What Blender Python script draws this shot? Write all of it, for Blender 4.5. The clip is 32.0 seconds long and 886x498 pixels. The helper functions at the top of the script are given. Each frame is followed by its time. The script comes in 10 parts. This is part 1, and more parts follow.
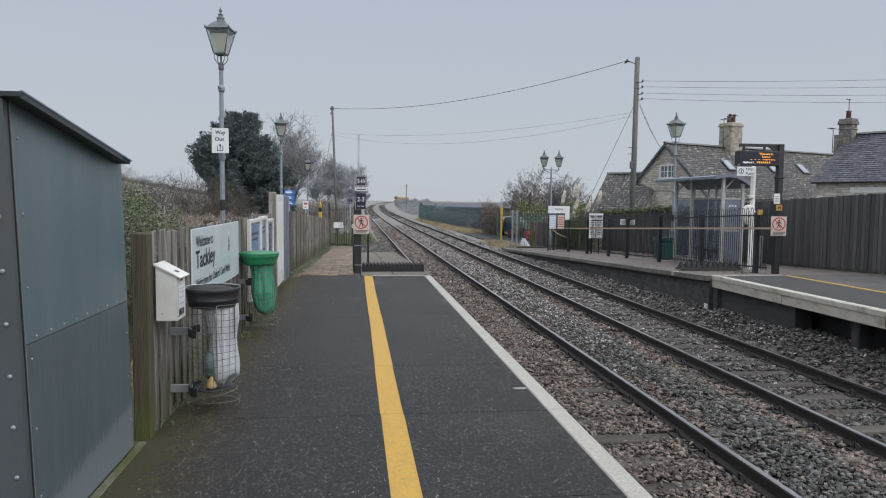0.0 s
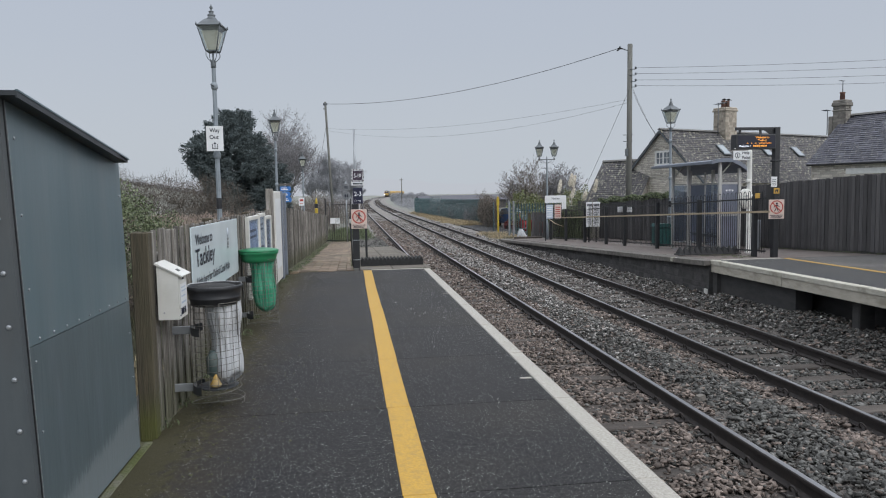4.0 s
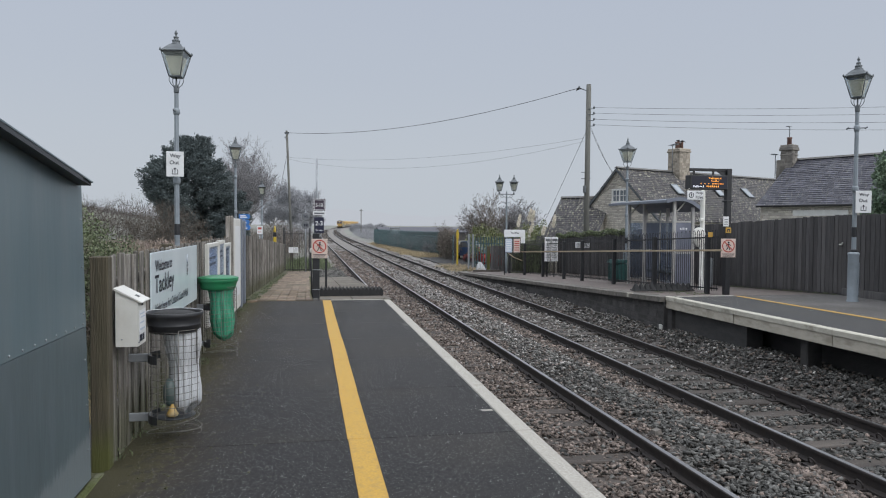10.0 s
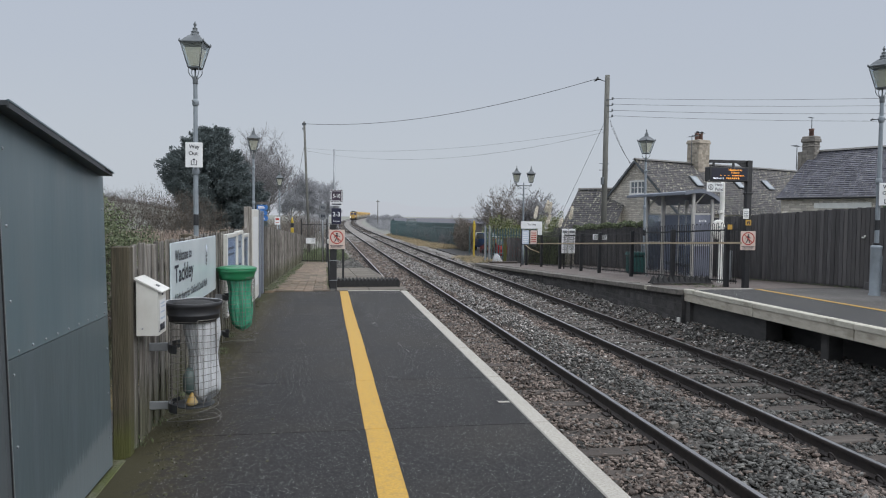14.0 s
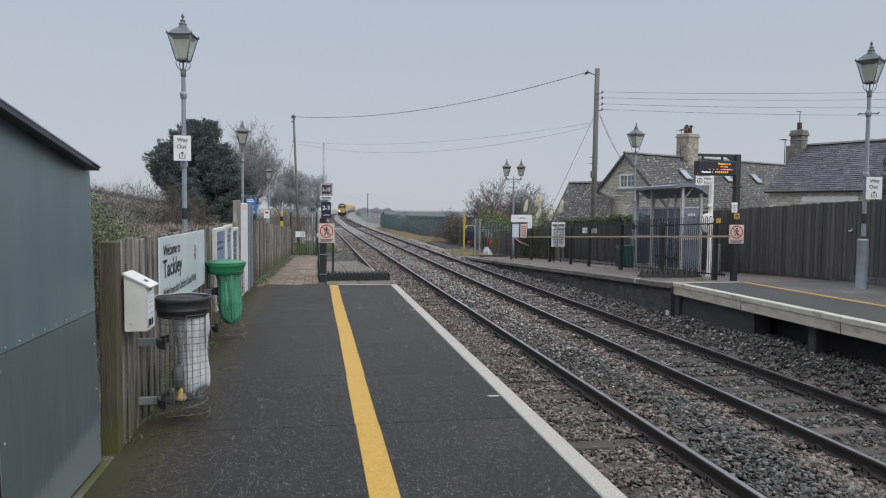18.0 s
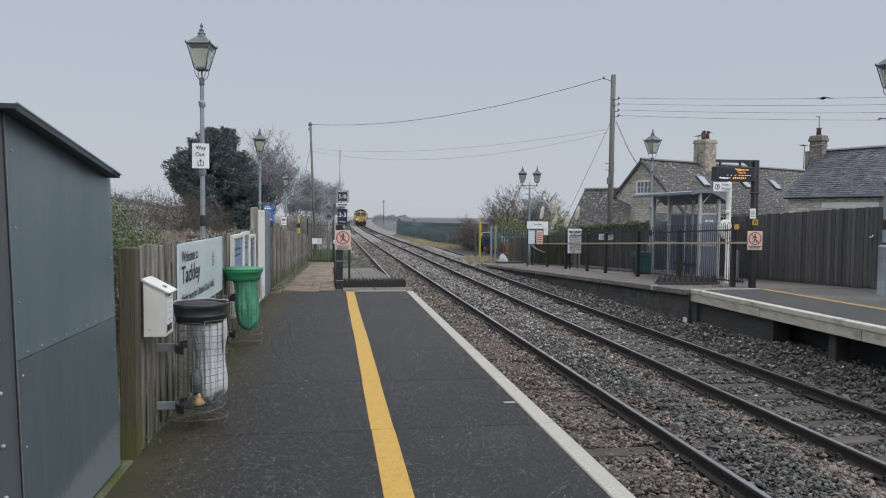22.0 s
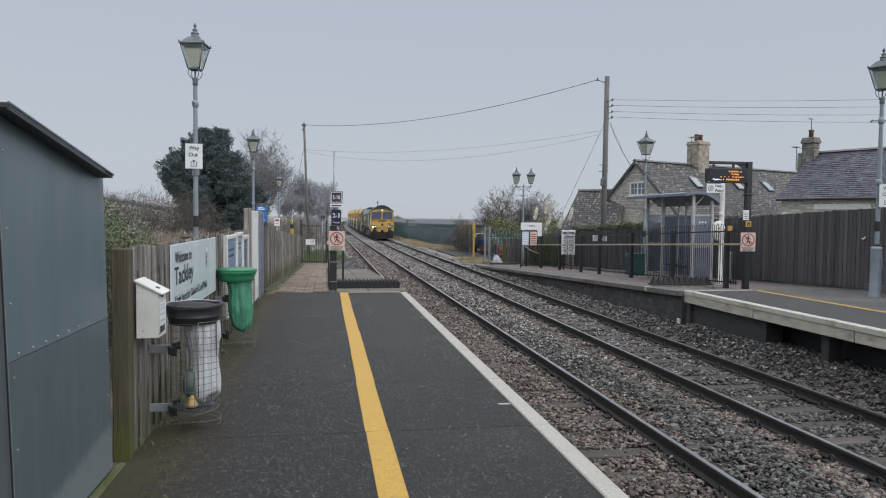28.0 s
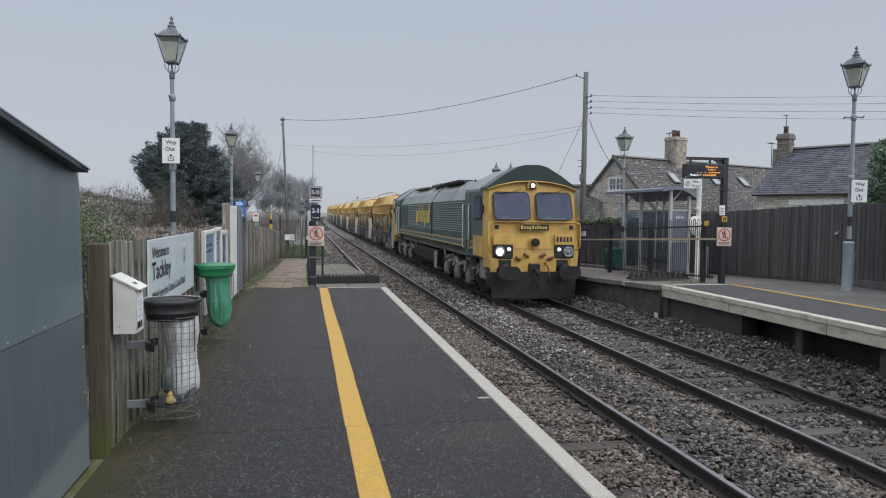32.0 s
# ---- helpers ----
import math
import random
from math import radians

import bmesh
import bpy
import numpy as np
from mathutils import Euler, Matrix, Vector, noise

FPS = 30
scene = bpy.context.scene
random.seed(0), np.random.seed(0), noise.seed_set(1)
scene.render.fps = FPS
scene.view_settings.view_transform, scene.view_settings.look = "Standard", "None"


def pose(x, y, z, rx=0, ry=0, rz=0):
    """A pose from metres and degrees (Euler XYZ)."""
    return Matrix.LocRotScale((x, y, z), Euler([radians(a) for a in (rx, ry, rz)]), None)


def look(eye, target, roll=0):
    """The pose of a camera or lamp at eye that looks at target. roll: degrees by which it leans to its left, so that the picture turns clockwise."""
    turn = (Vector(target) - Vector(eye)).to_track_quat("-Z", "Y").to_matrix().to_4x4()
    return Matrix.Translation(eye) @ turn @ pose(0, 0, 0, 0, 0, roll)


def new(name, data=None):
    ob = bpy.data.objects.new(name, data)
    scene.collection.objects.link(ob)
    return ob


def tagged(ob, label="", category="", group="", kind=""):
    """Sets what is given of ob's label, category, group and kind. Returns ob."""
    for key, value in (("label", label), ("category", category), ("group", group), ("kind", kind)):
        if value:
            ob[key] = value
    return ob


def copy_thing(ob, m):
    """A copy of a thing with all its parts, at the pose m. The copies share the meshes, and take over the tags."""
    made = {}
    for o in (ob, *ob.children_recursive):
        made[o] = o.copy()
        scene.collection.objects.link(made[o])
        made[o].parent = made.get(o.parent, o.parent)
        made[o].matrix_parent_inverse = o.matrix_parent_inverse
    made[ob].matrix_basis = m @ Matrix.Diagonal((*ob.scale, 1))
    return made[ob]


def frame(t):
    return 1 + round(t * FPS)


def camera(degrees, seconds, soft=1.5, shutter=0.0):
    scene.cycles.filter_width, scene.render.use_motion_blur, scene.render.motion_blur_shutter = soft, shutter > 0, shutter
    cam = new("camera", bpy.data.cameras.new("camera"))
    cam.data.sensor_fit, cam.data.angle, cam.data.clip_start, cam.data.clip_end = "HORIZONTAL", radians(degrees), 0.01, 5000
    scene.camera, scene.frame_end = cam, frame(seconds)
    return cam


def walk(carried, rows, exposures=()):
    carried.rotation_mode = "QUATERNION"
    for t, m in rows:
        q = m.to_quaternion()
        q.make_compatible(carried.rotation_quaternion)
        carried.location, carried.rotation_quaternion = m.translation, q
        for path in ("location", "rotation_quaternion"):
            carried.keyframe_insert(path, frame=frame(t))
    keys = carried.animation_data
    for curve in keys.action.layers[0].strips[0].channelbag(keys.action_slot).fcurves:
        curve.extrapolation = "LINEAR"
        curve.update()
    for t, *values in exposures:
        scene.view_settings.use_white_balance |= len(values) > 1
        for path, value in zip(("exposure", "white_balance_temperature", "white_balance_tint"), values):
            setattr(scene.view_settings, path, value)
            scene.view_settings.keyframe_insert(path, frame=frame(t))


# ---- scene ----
cam = camera(64.6, 32.0, soft=1.1)
PATH = [
    (0, (-0.005, -0.004, 1.598), (0.245, 1.976, 1.461), 0.6),
    (0.5, (-0.009, 0.004, 1.6), (0.242, 1.983, 1.461), 0.6),
    (1, (-0.009, 0.001, 1.6), (0.243, 1.98, 1.458), 0.2),
    (1.5, (-0.014, 0.004, 1.595), (0.246, 1.982, 1.448), -0.3),
    (2, (-0.009, 0.012, 1.581), (0.259, 1.988, 1.424), -0.7),
    (2.5, (-0.022, 0.014, 1.575), (0.251, 1.989, 1.412), -0.9),
    (4.5, (-0.059, 0.038, 1.583), (0.197, 2.016, 1.435), -1.0),
    (5, (-0.118, 0.041, 1.584), (0.146, 2.019, 1.451), -0.7),
    (5.5, (-0.113, 0.046, 1.585), (0.15, 2.025, 1.463), -0.4),
    (6, (-0.116, 0.034, 1.586), (0.178, 2.01, 1.476), -0.1),
    (6.5, (-0.103, 0.018, 1.588), (0.253, 1.984, 1.484), -0.1),
    (7, (-0.095, 0.034, 1.58), (0.321, 1.988, 1.482), 0.1),
    (7.5, (-0.095, 0.03, 1.575), (0.343, 1.979, 1.486), 0.2),
    (8, (-0.096, 0.025, 1.579), (0.335, 1.976, 1.5), 0.4),
    (8.5, (-0.09, 0.005, 1.581), (0.325, 1.96, 1.512), 0.5),
    (9, (-0.096, 0.005, 1.582), (0.304, 1.963, 1.518), 0.6),
    (9.5, (-0.096, -0.01, 1.582), (0.291, 1.951, 1.517), 0.5),
    (10, (-0.097, 0.005, 1.577), (0.28, 1.968, 1.511), 0.4),
    (10.5, (-0.097, 0.008, 1.578), (0.272, 1.973, 1.512), 0.5),
    (11, (-0.103, 0.003, 1.58), (0.262, 1.968, 1.512), 0.6),
    (11.5, (-0.106, 0.01, 1.579), (0.254, 1.976, 1.508), 0.6),
    (12, (-0.107, 0.014, 1.581), (0.245, 1.981, 1.506), 0.6),
    (12.5, (-0.107, 0.005, 1.581), (0.237, 1.973, 1.503), 0.7),
    (13, (-0.112, 0.025, 1.574), (0.225, 1.995, 1.495), 0.6),
    (13.5, (-0.107, 0.022, 1.575), (0.225, 1.992, 1.49), 0.6),
    (14, (-0.105, 0.011, 1.577), (0.226, 1.981, 1.486), 0.6),
    (14.5, (-0.104, 0.02, 1.576), (0.228, 1.99, 1.479), 0.7),
    (15, (-0.106, 0.022, 1.574), (0.229, 1.991, 1.469), 0.7),
    (15.5, (-0.11, 0.027, 1.572), (0.251, 1.991, 1.456), 0.6),
    (17.5, (-0.1, 0.016, 1.581), (0.282, 1.976, 1.469), 0.5),
    (18, (-0.104, 0.017, 1.587), (0.255, 1.982, 1.477), 0.6),
    (18.5, (-0.105, 0.009, 1.584), (0.24, 1.976, 1.477), 0.7),
    (19, (-0.106, 0.016, 1.584), (0.231, 1.984, 1.479), 0.7),
    (19.5, (-0.103, 0.012, 1.581), (0.225, 1.982, 1.478), 0.6),
    (20, (-0.101, 0.007, 1.583), (0.22, 1.979, 1.481), 0.5),
    (20.5, (-0.103, 0.011, 1.588), (0.212, 1.984, 1.488), 0.5),
    (21, (-0.109, 0.018, 1.584), (0.204, 1.991, 1.488), 0.5),
    (21.5, (-0.105, 0.011, 1.585), (0.208, 1.984, 1.492), 0.5),
    (22, (-0.103, 0.001, 1.583), (0.211, 1.974, 1.492), 0.5),
    (22.5, (-0.102, 0.007, 1.582), (0.212, 1.98, 1.49), 0.5),
    (23, (-0.108, 0.019, 1.583), (0.205, 1.992, 1.489), 0.6),
    (23.5, (-0.109, 0.023, 1.583), (0.201, 1.996, 1.487), 0.6),
    (24, (-0.103, 0.01, 1.584), (0.207, 1.983, 1.487), 0.6),
    (24.5, (-0.108, 0.028, 1.584), (0.204, 2.001, 1.487), 0.6),
    (25, (-0.105, 0.032, 1.581), (0.211, 2.004, 1.485), 0.6),
    (25.5, (-0.105, 0.029, 1.579), (0.216, 2.001, 1.484), 0.7),
    (27.5, (-0.111, 0.025, 1.58), (0.221, 1.996, 1.492), 0.6),
    (28, (-0.111, 0.021, 1.583), (0.221, 1.991, 1.495), 0.6),
    (28.5, (-0.111, 0.019, 1.583), (0.224, 1.989, 1.497), 0.6),
    (29, (-0.117, 0.027, 1.583), (0.223, 1.996, 1.499), 0.6),
    (29.5, (-0.113, 0.011, 1.584), (0.232, 1.979, 1.501), 0.6),
    (30, (-0.112, 0.013, 1.584), (0.241, 1.98, 1.499), 0.7),
    (30.5, (-0.113, 0.015, 1.583), (0.25, 1.98, 1.496), 0.7),
    (31, (-0.112, 0.021, 1.579), (0.259, 1.985, 1.489), 0.6),
    (31.5, (-0.113, 0.02, 1.581), (0.264, 1.982, 1.485), 0.6),
    (32, (-0.11, 0.003, 1.581), (0.278, 1.962, 1.48), 0.6),
]
walk(cam, [(t, look(eye, target, roll)) for t, eye, target, roll in PATH])

# ---- world and light ----
world = bpy.data.worlds.new("overcast")
scene.world = world
world.use_nodes = True
wn, wl = world.node_tree.nodes, world.node_tree.links
wn.clear()
w_out, w_bg = wn.new("ShaderNodeOutputWorld"), wn.new("ShaderNodeBackground")
w_sky, w_tc, w_sep, w_ramp = wn.new("ShaderNodeTexSky"), wn.new("ShaderNodeTexCoord"), wn.new("ShaderNodeSeparateXYZ"), wn.new("ShaderNodeValToRGB")
w_dim, w_mix, w_noise = wn.new("ShaderNodeVectorMath"), wn.new("ShaderNodeMix"), wn.new("ShaderNodeTexNoise")
w_sky.sky_type, w_sky.sun_disc = "NISHITA", False
w_sky.sun_elevation, w_sky.sun_rotation = radians(33), radians(138)
w_sky.air_density, w_sky.dust_density = 1.0, 6.0
w_dim.operation, w_dim.inputs["Scale"].default_value = "SCALE", 0.1
el = w_ramp.color_ramp.elements
el[0].position, el[0].color = 0.0, (0.548, 0.595, 0.652, 1)
el[1].position, el[1].color = 1.0, (1.9, 2.0, 2.2, 1)
for p, c in ((0.07, (0.537, 0.585, 0.648, 1)), (0.2, (0.50, 0.55, 0.632, 1)), (0.34, (0.478, 0.53, 0.628, 1)), (0.48, (0.92, 0.975, 1.05, 1)), (0.7, (1.55, 1.645, 1.76, 1))):
    e = el.new(p)
    e.color = c
w_mix.data_type = "RGBA"
w_mix.inputs["Factor"].default_value = 0.08
wl.new(w_tc.outputs["Generated"], w_sep.inputs[0])
wl.new(w_sep.outputs["Z"], w_ramp.inputs[0])
wl.new(w_sky.outputs[0], w_dim.inputs[0])
wl.new(w_ramp.outputs[0], w_mix.inputs["A"])
wl.new(w_dim.outputs[0], w_mix.inputs["B"])
wl.new(w_mix.outputs["Result"], w_bg.inputs["Color"])
wl.new(w_bg.outputs[0], w_out.inputs[0])
w_bg.inputs["Strength"].default_value = 1.0

sun = new("sun", bpy.data.lights.new("sun", "SUN"))
sun.data.energy, sun.data.angle, sun.data.color = 1.4, radians(55), (0.97, 0.98, 1.0)
sun.matrix_world = look((50, -55, 48), (0, 0, 0))


# ---- materials ----
def mat(name, col, col2=None, rough=0.7, metal=0.0, scale=9.0, lo=0.35, hi=0.65, bump=0.15, bscale=60.0, var=0.0,
        big=None, bigscale=0.9, bigamt=0.5, bigcut=(0.45, 0.7), spec=0.4, stretch=(1, 1, 1), island=0.0, world_co=False, dist=0.01):
    m = bpy.data.materials.new(name)
    m.use_nodes = True
    nd, ln = m.node_tree.nodes, m.node_tree.links
    b = nd["Principled BSDF"]
    b.inputs["Roughness"].default_value, b.inputs["Metallic"].default_value = rough, metal
    b.inputs["Specular IOR Level"].default_value = spec
    tc, oi, off, mp = nd.new("ShaderNodeTexCoord"), nd.new("ShaderNodeObjectInfo"), nd.new("ShaderNodeVectorMath"), nd.new("ShaderNodeMapping")
    off.operation = "MULTIPLY_ADD"
    ln.new(oi.outputs["Random"], off.inputs[0])
    off.inputs[1].default_value = (0, 0, 0) if world_co else (31, 57, 83)
    ln.new(tc.outputs["Object"], off.inputs[2])
    ln.new(off.outputs[0], mp.inputs[0])
    mp.inputs["Scale"].default_value = stretch
    n1, r1, mx = nd.new("ShaderNodeTexNoise"), nd.new("ShaderNodeValToRGB"), nd.new("ShaderNodeMix")
    n1.inputs["Scale"].default_value, n1.inputs["Detail"].default_value, n1.inputs["Roughness"].default_value = scale, 7, 0.65
    ln.new(mp.outputs[0], n1.inputs["Vector"])
    r1.color_ramp.elements[0].position, r1.color_ramp.elements[1].position = lo, hi
    ln.new(n1.outputs["Fac"], r1.inputs[0])
    mx.data_type = "RGBA"
    mx.inputs["A"].default_value = (*col, 1)
    mx.inputs["B"].default_value = (*(col2 or [c * 0.75 for c in col]), 1)
    ln.new(r1.outputs[0], mx.inputs["Factor"])
    out = mx.outputs["Result"]
    if big:
        n2, r2, m2, k2 = nd.new("ShaderNodeTexNoise"), nd.new("ShaderNodeValToRGB"), nd.new("ShaderNodeMix"), nd.new("ShaderNodeMath")
        n2.inputs["Scale"].default_value, n2.inputs["Detail"].default_value = bigscale, 5
        ln.new(mp.outputs[0], n2.inputs["Vector"])
        r2.color_ramp.elements[0].position, r2.color_ramp.elements[1].position = bigcut
        ln.new(n2.outputs["Fac"], r2.inputs[0])
        k2.operation = "MULTIPLY"
        k2.inputs[1].default_value = bigamt
        ln.new(r2.outputs[0], k2.inputs[0])
        m2.data_type = "RGBA"
        ln.new(k2.outputs[0], m2.inputs["Factor"])
        ln.new(out, m2.inputs["A"])
        m2.inputs["B"].default_value = (*big, 1)
        out = m2.outputs["Result"]
    if var or island:
        hs, ma = nd.new("ShaderNodeHueSaturation"), nd.new("ShaderNodeMath")
        ma.operation = "MULTIPLY_ADD"
        amt = var or island
        ma.inputs[1].default_value, ma.inputs[2].default_value = 2 * amt, 1 - amt
        if island:
            ge = nd.new("ShaderNodeNewGeometry")
            ln.new(ge.outputs["Random Per Island"], ma.inputs[0])
        else:
            ln.new(oi.outputs["Random"], ma.inputs[0])
        ln.new(ma.outputs[0], hs.inputs["Value"])
        ln.new(out, hs.inputs["Color"])
        out = hs.outputs["Color"]
    ln.new(out, b.inputs["Base Color"])
    if bump:
        n3, bp = nd.new("ShaderNodeTexNoise"), nd.new("ShaderNodeBump")
        n3.inputs["Scale"].default_value, n3.inputs["Detail"].default_value = bscale, 4
        ln.new(mp.outputs[0], n3.inputs["Vector"])
        ln.new(n3.outputs["Fac"], bp.inputs["Height"])
        bp.inputs["Strength"].default_value, bp.inputs["Distance"].default_value = bump, dist
        ln.new(bp.outputs[0], b.inputs["Normal"])
    return m


def glow(name, col, strength):
    m = mat(name, col, rough=0.3, bump=0)
    b = m.node_tree.nodes["Principled BSDF"]
    b.inputs["Emission Color"].default_value = (*col, 1)
    b.inputs["Emission Strength"].default_value = strength
    return m


def glass(name, tint=(0.85, 0.9, 0.92), clear=0.75, rough=0.06):
    """Thin sheet glass: part clear, part glossy."""
    m = bpy.data.materials.new(name)
    m.use_nodes = True
    nd, ln = m.node_tree.nodes, m.node_tree.links
    nd.remove(nd["Principled BSDF"])
    tr, gl, mx = nd.new("ShaderNodeBsdfTransparent"), nd.new("ShaderNodeBsdfGlossy"), nd.new("ShaderNodeMixShader")
    tr.inputs[0].default_value = (*tint, 1)
    gl.inputs["Roughness"].default_value = rough
    gl.inputs["Color"].default_value = (0.9, 0.93, 0.95, 1)
    mx.inputs[0].default_value = 1 - clear
    ln.new(tr.outputs[0], mx.inputs[1])
    ln.new(gl.outputs[0], mx.inputs[2])
    ln.new(mx.outputs[0], nd["Material Output"].inputs[0])
    return m


def milky(name, col, through_):
    """Opal sheet: part scatters light back, part lets it through."""
    m = bpy.data.materials.new(name)
    m.use_nodes = True
    nd, ln = m.node_tree.nodes, m.node_tree.links
    nd.remove(nd["Principled BSDF"])
    df, tl, mx = nd.new("ShaderNodeBsdfDiffuse"), nd.new("ShaderNodeBsdfTranslucent"), nd.new("ShaderNodeMixShader")
    df.inputs[0].default_value = tl.inputs[0].default_value = (*col, 1)
    mx.inputs[0].default_value = through_
    ln.new(df.outputs[0], mx.inputs[1])
    ln.new(tl.outputs[0], mx.inputs[2])
    ln.new(mx.outputs[0], nd["Material Output"].inputs[0])
    return m


def asphalt_mat(name, col, col2, chip=(0.5, 0.5, 0.47), chips=0.5, big=None):
    m = mat(name, col, col2, rough=0.85, scale=38.0, lo=0.38, hi=0.64, bump=0.9, bscale=120, big=big, bigscale=0.7, bigamt=0.5, dist=0.004)
    nd, ln = m.node_tree.nodes, m.node_tree.links
    b = nd["Principled BSDF"]
    mp = [n for n in nd if n.bl_idname == "ShaderNodeMapping"][0]
    prev = b.inputs["Base Color"].links[0].from_socket
    for sc, cut, amt, rare in ((150.0, 0.15, 0.35, 0.84), (75.0, 0.12, chips, 0.945)):
        vo, lt, kk, mx = nd.new("ShaderNodeTexVoronoi"), nd.new("ShaderNodeMath"), nd.new("ShaderNodeMath"), nd.new("ShaderNodeMix")
        wn_, gt = nd.new("ShaderNodeTexWhiteNoise"), nd.new("ShaderNodeMath")
        vo.inputs["Scale"].default_value = sc
        ln.new(mp.outputs[0], vo.inputs["Vector"])
        lt.operation, lt.inputs[1].default_value = "LESS_THAN", cut + 0.16
        ln.new(vo.outputs["Distance"], lt.inputs[0])
        ln.new(vo.outputs["Position"], wn_.inputs["Vector"])
        gt.operation, gt.inputs[1].default_value = "GREATER_THAN", rare
        ln.new(wn_.outputs["Value"], gt.inputs[0])
        kk.operation = "MULTIPLY"
        ln.new(lt.outputs[0], kk.inputs[0])
        ln.new(gt.outputs[0], kk.inputs[1])
        k3 = nd.new("ShaderNodeMath")
        k3.operation, k3.inputs[1].default_value = "MULTIPLY", amt
        ln.new(kk.outputs[0], k3.inputs[0])
        mx.data_type = "RGBA"
        ln.new(k3.outputs[0], mx.inputs["Factor"])
        ln.new(prev, mx.inputs["A"])
        mx.inputs["B"].default_value = (*chip, 1)
        prev = mx.outputs["Result"]
    ln.new(prev, b.inputs["Base Color"])
    return m


def masked(m, axis, at, width, col, amount, wobble=0.1, scale=5.0, stretch=(1, 1, 1), tilt=(None, 0.0)):
    """A second colour below a place on one axis of the object, with a ragged edge: dirt, moss and water stains with a
    shape of their own, and the shed's painted shading.
    """
    nd, ln = m.node_tree.nodes, m.node_tree.links
    b = nd["Principled BSDF"]
    prev = b.inputs["Base Color"].links[0].from_socket
    tc, sep, mp, no = nd.new("ShaderNodeTexCoord"), nd.new("ShaderNodeSeparateXYZ"), nd.new("ShaderNodeMapping"), nd.new("ShaderNodeTexNoise")
    ln.new(tc.outputs["Object"], sep.inputs[0])
    ln.new(tc.outputs["Object"], mp.inputs[0])
    mp.inputs["Scale"].default_value = stretch
    ln.new(mp.outputs[0], no.inputs["Vector"])
    no.inputs["Scale"].default_value, no.inputs["Detail"].default_value, no.inputs["Roughness"].default_value = scale, 6, 0.65
    add, mr, k, mx = nd.new("ShaderNodeMath"), nd.new("ShaderNodeMapRange"), nd.new("ShaderNodeMath"), nd.new("ShaderNodeMix")
    add.operation = "MULTIPLY_ADD"
    ln.new(no.outputs["Fac"], add.inputs[0])
    add.inputs[1].default_value = wobble
    ln.new(sep.outputs[axis], add.inputs[2])
    val = add.outputs[0]
    if tilt[0]:
        t2 = nd.new("ShaderNodeMath")
        t2.operation, t2.inputs[1].default_value = "MULTIPLY_ADD", tilt[1]
        ln.new(sep.outputs[tilt[0]], t2.inputs[0])
        ln.new(val, t2.inputs[2])
        val = t2.outputs[0]
    ln.new(val, mr.inputs["Value"])
    mr.inputs["From Min"].default_value, mr.inputs["From Max"].default_value = at + wobble * 0.5 + width, at + wobble * 0.5
    k.operation, k.inputs[1].default_value = "MULTIPLY", amount
    ln.new(mr.outputs["Result"], k.inputs[0])
    mx.data_type = "RGBA"
    ln.new(k.outputs[0], mx.inputs["Factor"])
    ln.new(prev, mx.inputs["A"])
    mx.inputs["B"].default_value = (*col, 1)
    ln.new(mx.outputs["Result"], b.inputs["Base Color"])
    return m


M = {}
M["asphalt"] = asphalt_mat("asphalt", (0.011, 0.011, 0.0115), (0.030, 0.0295, 0.030), (0.46, 0.46, 0.44), 0.9, big=(0.034, 0.031, 0.026))
M["asphalt"].node_tree.nodes["Principled BSDF"].inputs["Specular IOR Level"].default_value = 0.3
masked(M["asphalt"], "X", -1.02, 0.35, (0.036, 0.030, 0.021), 0.7, 0.8, 2.6)
masked(M["asphalt"], "X", -1.17, 0.16, (0.064, 0.058, 0.024), 0.6, 1.2, 9.0)
M["asphalt_old"] = asphalt_mat("worn_asphalt", (0.026, 0.026, 0.027), (0.05, 0.049, 0.049), chips=0.9, big=(0.06, 0.058, 0.056))
M["mossy_kerb"] = mat("mossy_concrete", (0.16, 0.155, 0.125), (0.09, 0.098, 0.04), scale=9, bump=0.8, bscale=50, big=(0.075, 0.09, 0.02), bigscale=3.0, bigamt=0.8, bigcut=(0.42, 0.6), dist=0.02)
M["moss"] = mat("mossy_dirt", (0.072, 0.076, 0.03), (0.08, 0.072, 0.048), scale=14, bump=0.8, bscale=60, dist=0.02)
M["yellow_line"] = mat("yellow_paint", (0.50, 0.295, 0.04), (0.36, 0.215, 0.045), rough=0.6, scale=60, lo=0.38, hi=0.66, bump=0.6, bscale=140, big=(0.27, 0.18, 0.07), bigscale=22, bigamt=0.5, bigcut=(0.5, 0.7), dist=0.004)
M["white_line"] = mat("white_textured_paint", (0.43, 0.405, 0.36), (0.27, 0.255, 0.225), rough=0.75, scale=60, bump=0.6, bscale=180, big=(0.3, 0.28, 0.25), bigscale=4, bigamt=0.35, dist=0.005)
M["white_conc"] = mat("white_painted_concrete", (0.50, 0.475, 0.41), (0.37, 0.35, 0.295), rough=0.75, scale=9, big=(0.17, 0.155, 0.115), bigscale=4.5, bigamt=0.75, bigcut=(0.55, 0.7), bump=0.2, stretch=(1, 0.6, 1))
M["beam_conc"] = mat("stained_cream_concrete", (0.47, 0.435, 0.37), (0.36, 0.33, 0.275), rough=0.8, scale=7, bump=0.25, big=(0.20, 0.18, 0.14), bigscale=3.5, bigamt=0.5, bigcut=(0.55, 0.7), stretch=(1, 0.5, 1.4))
M["concrete"] = mat("concrete", (0.15, 0.147, 0.14), (0.10, 0.098, 0.094), scale=7, bump=0.3, bscale=80, big=(0.1, 0.1, 0.095), bigscale=1.6)
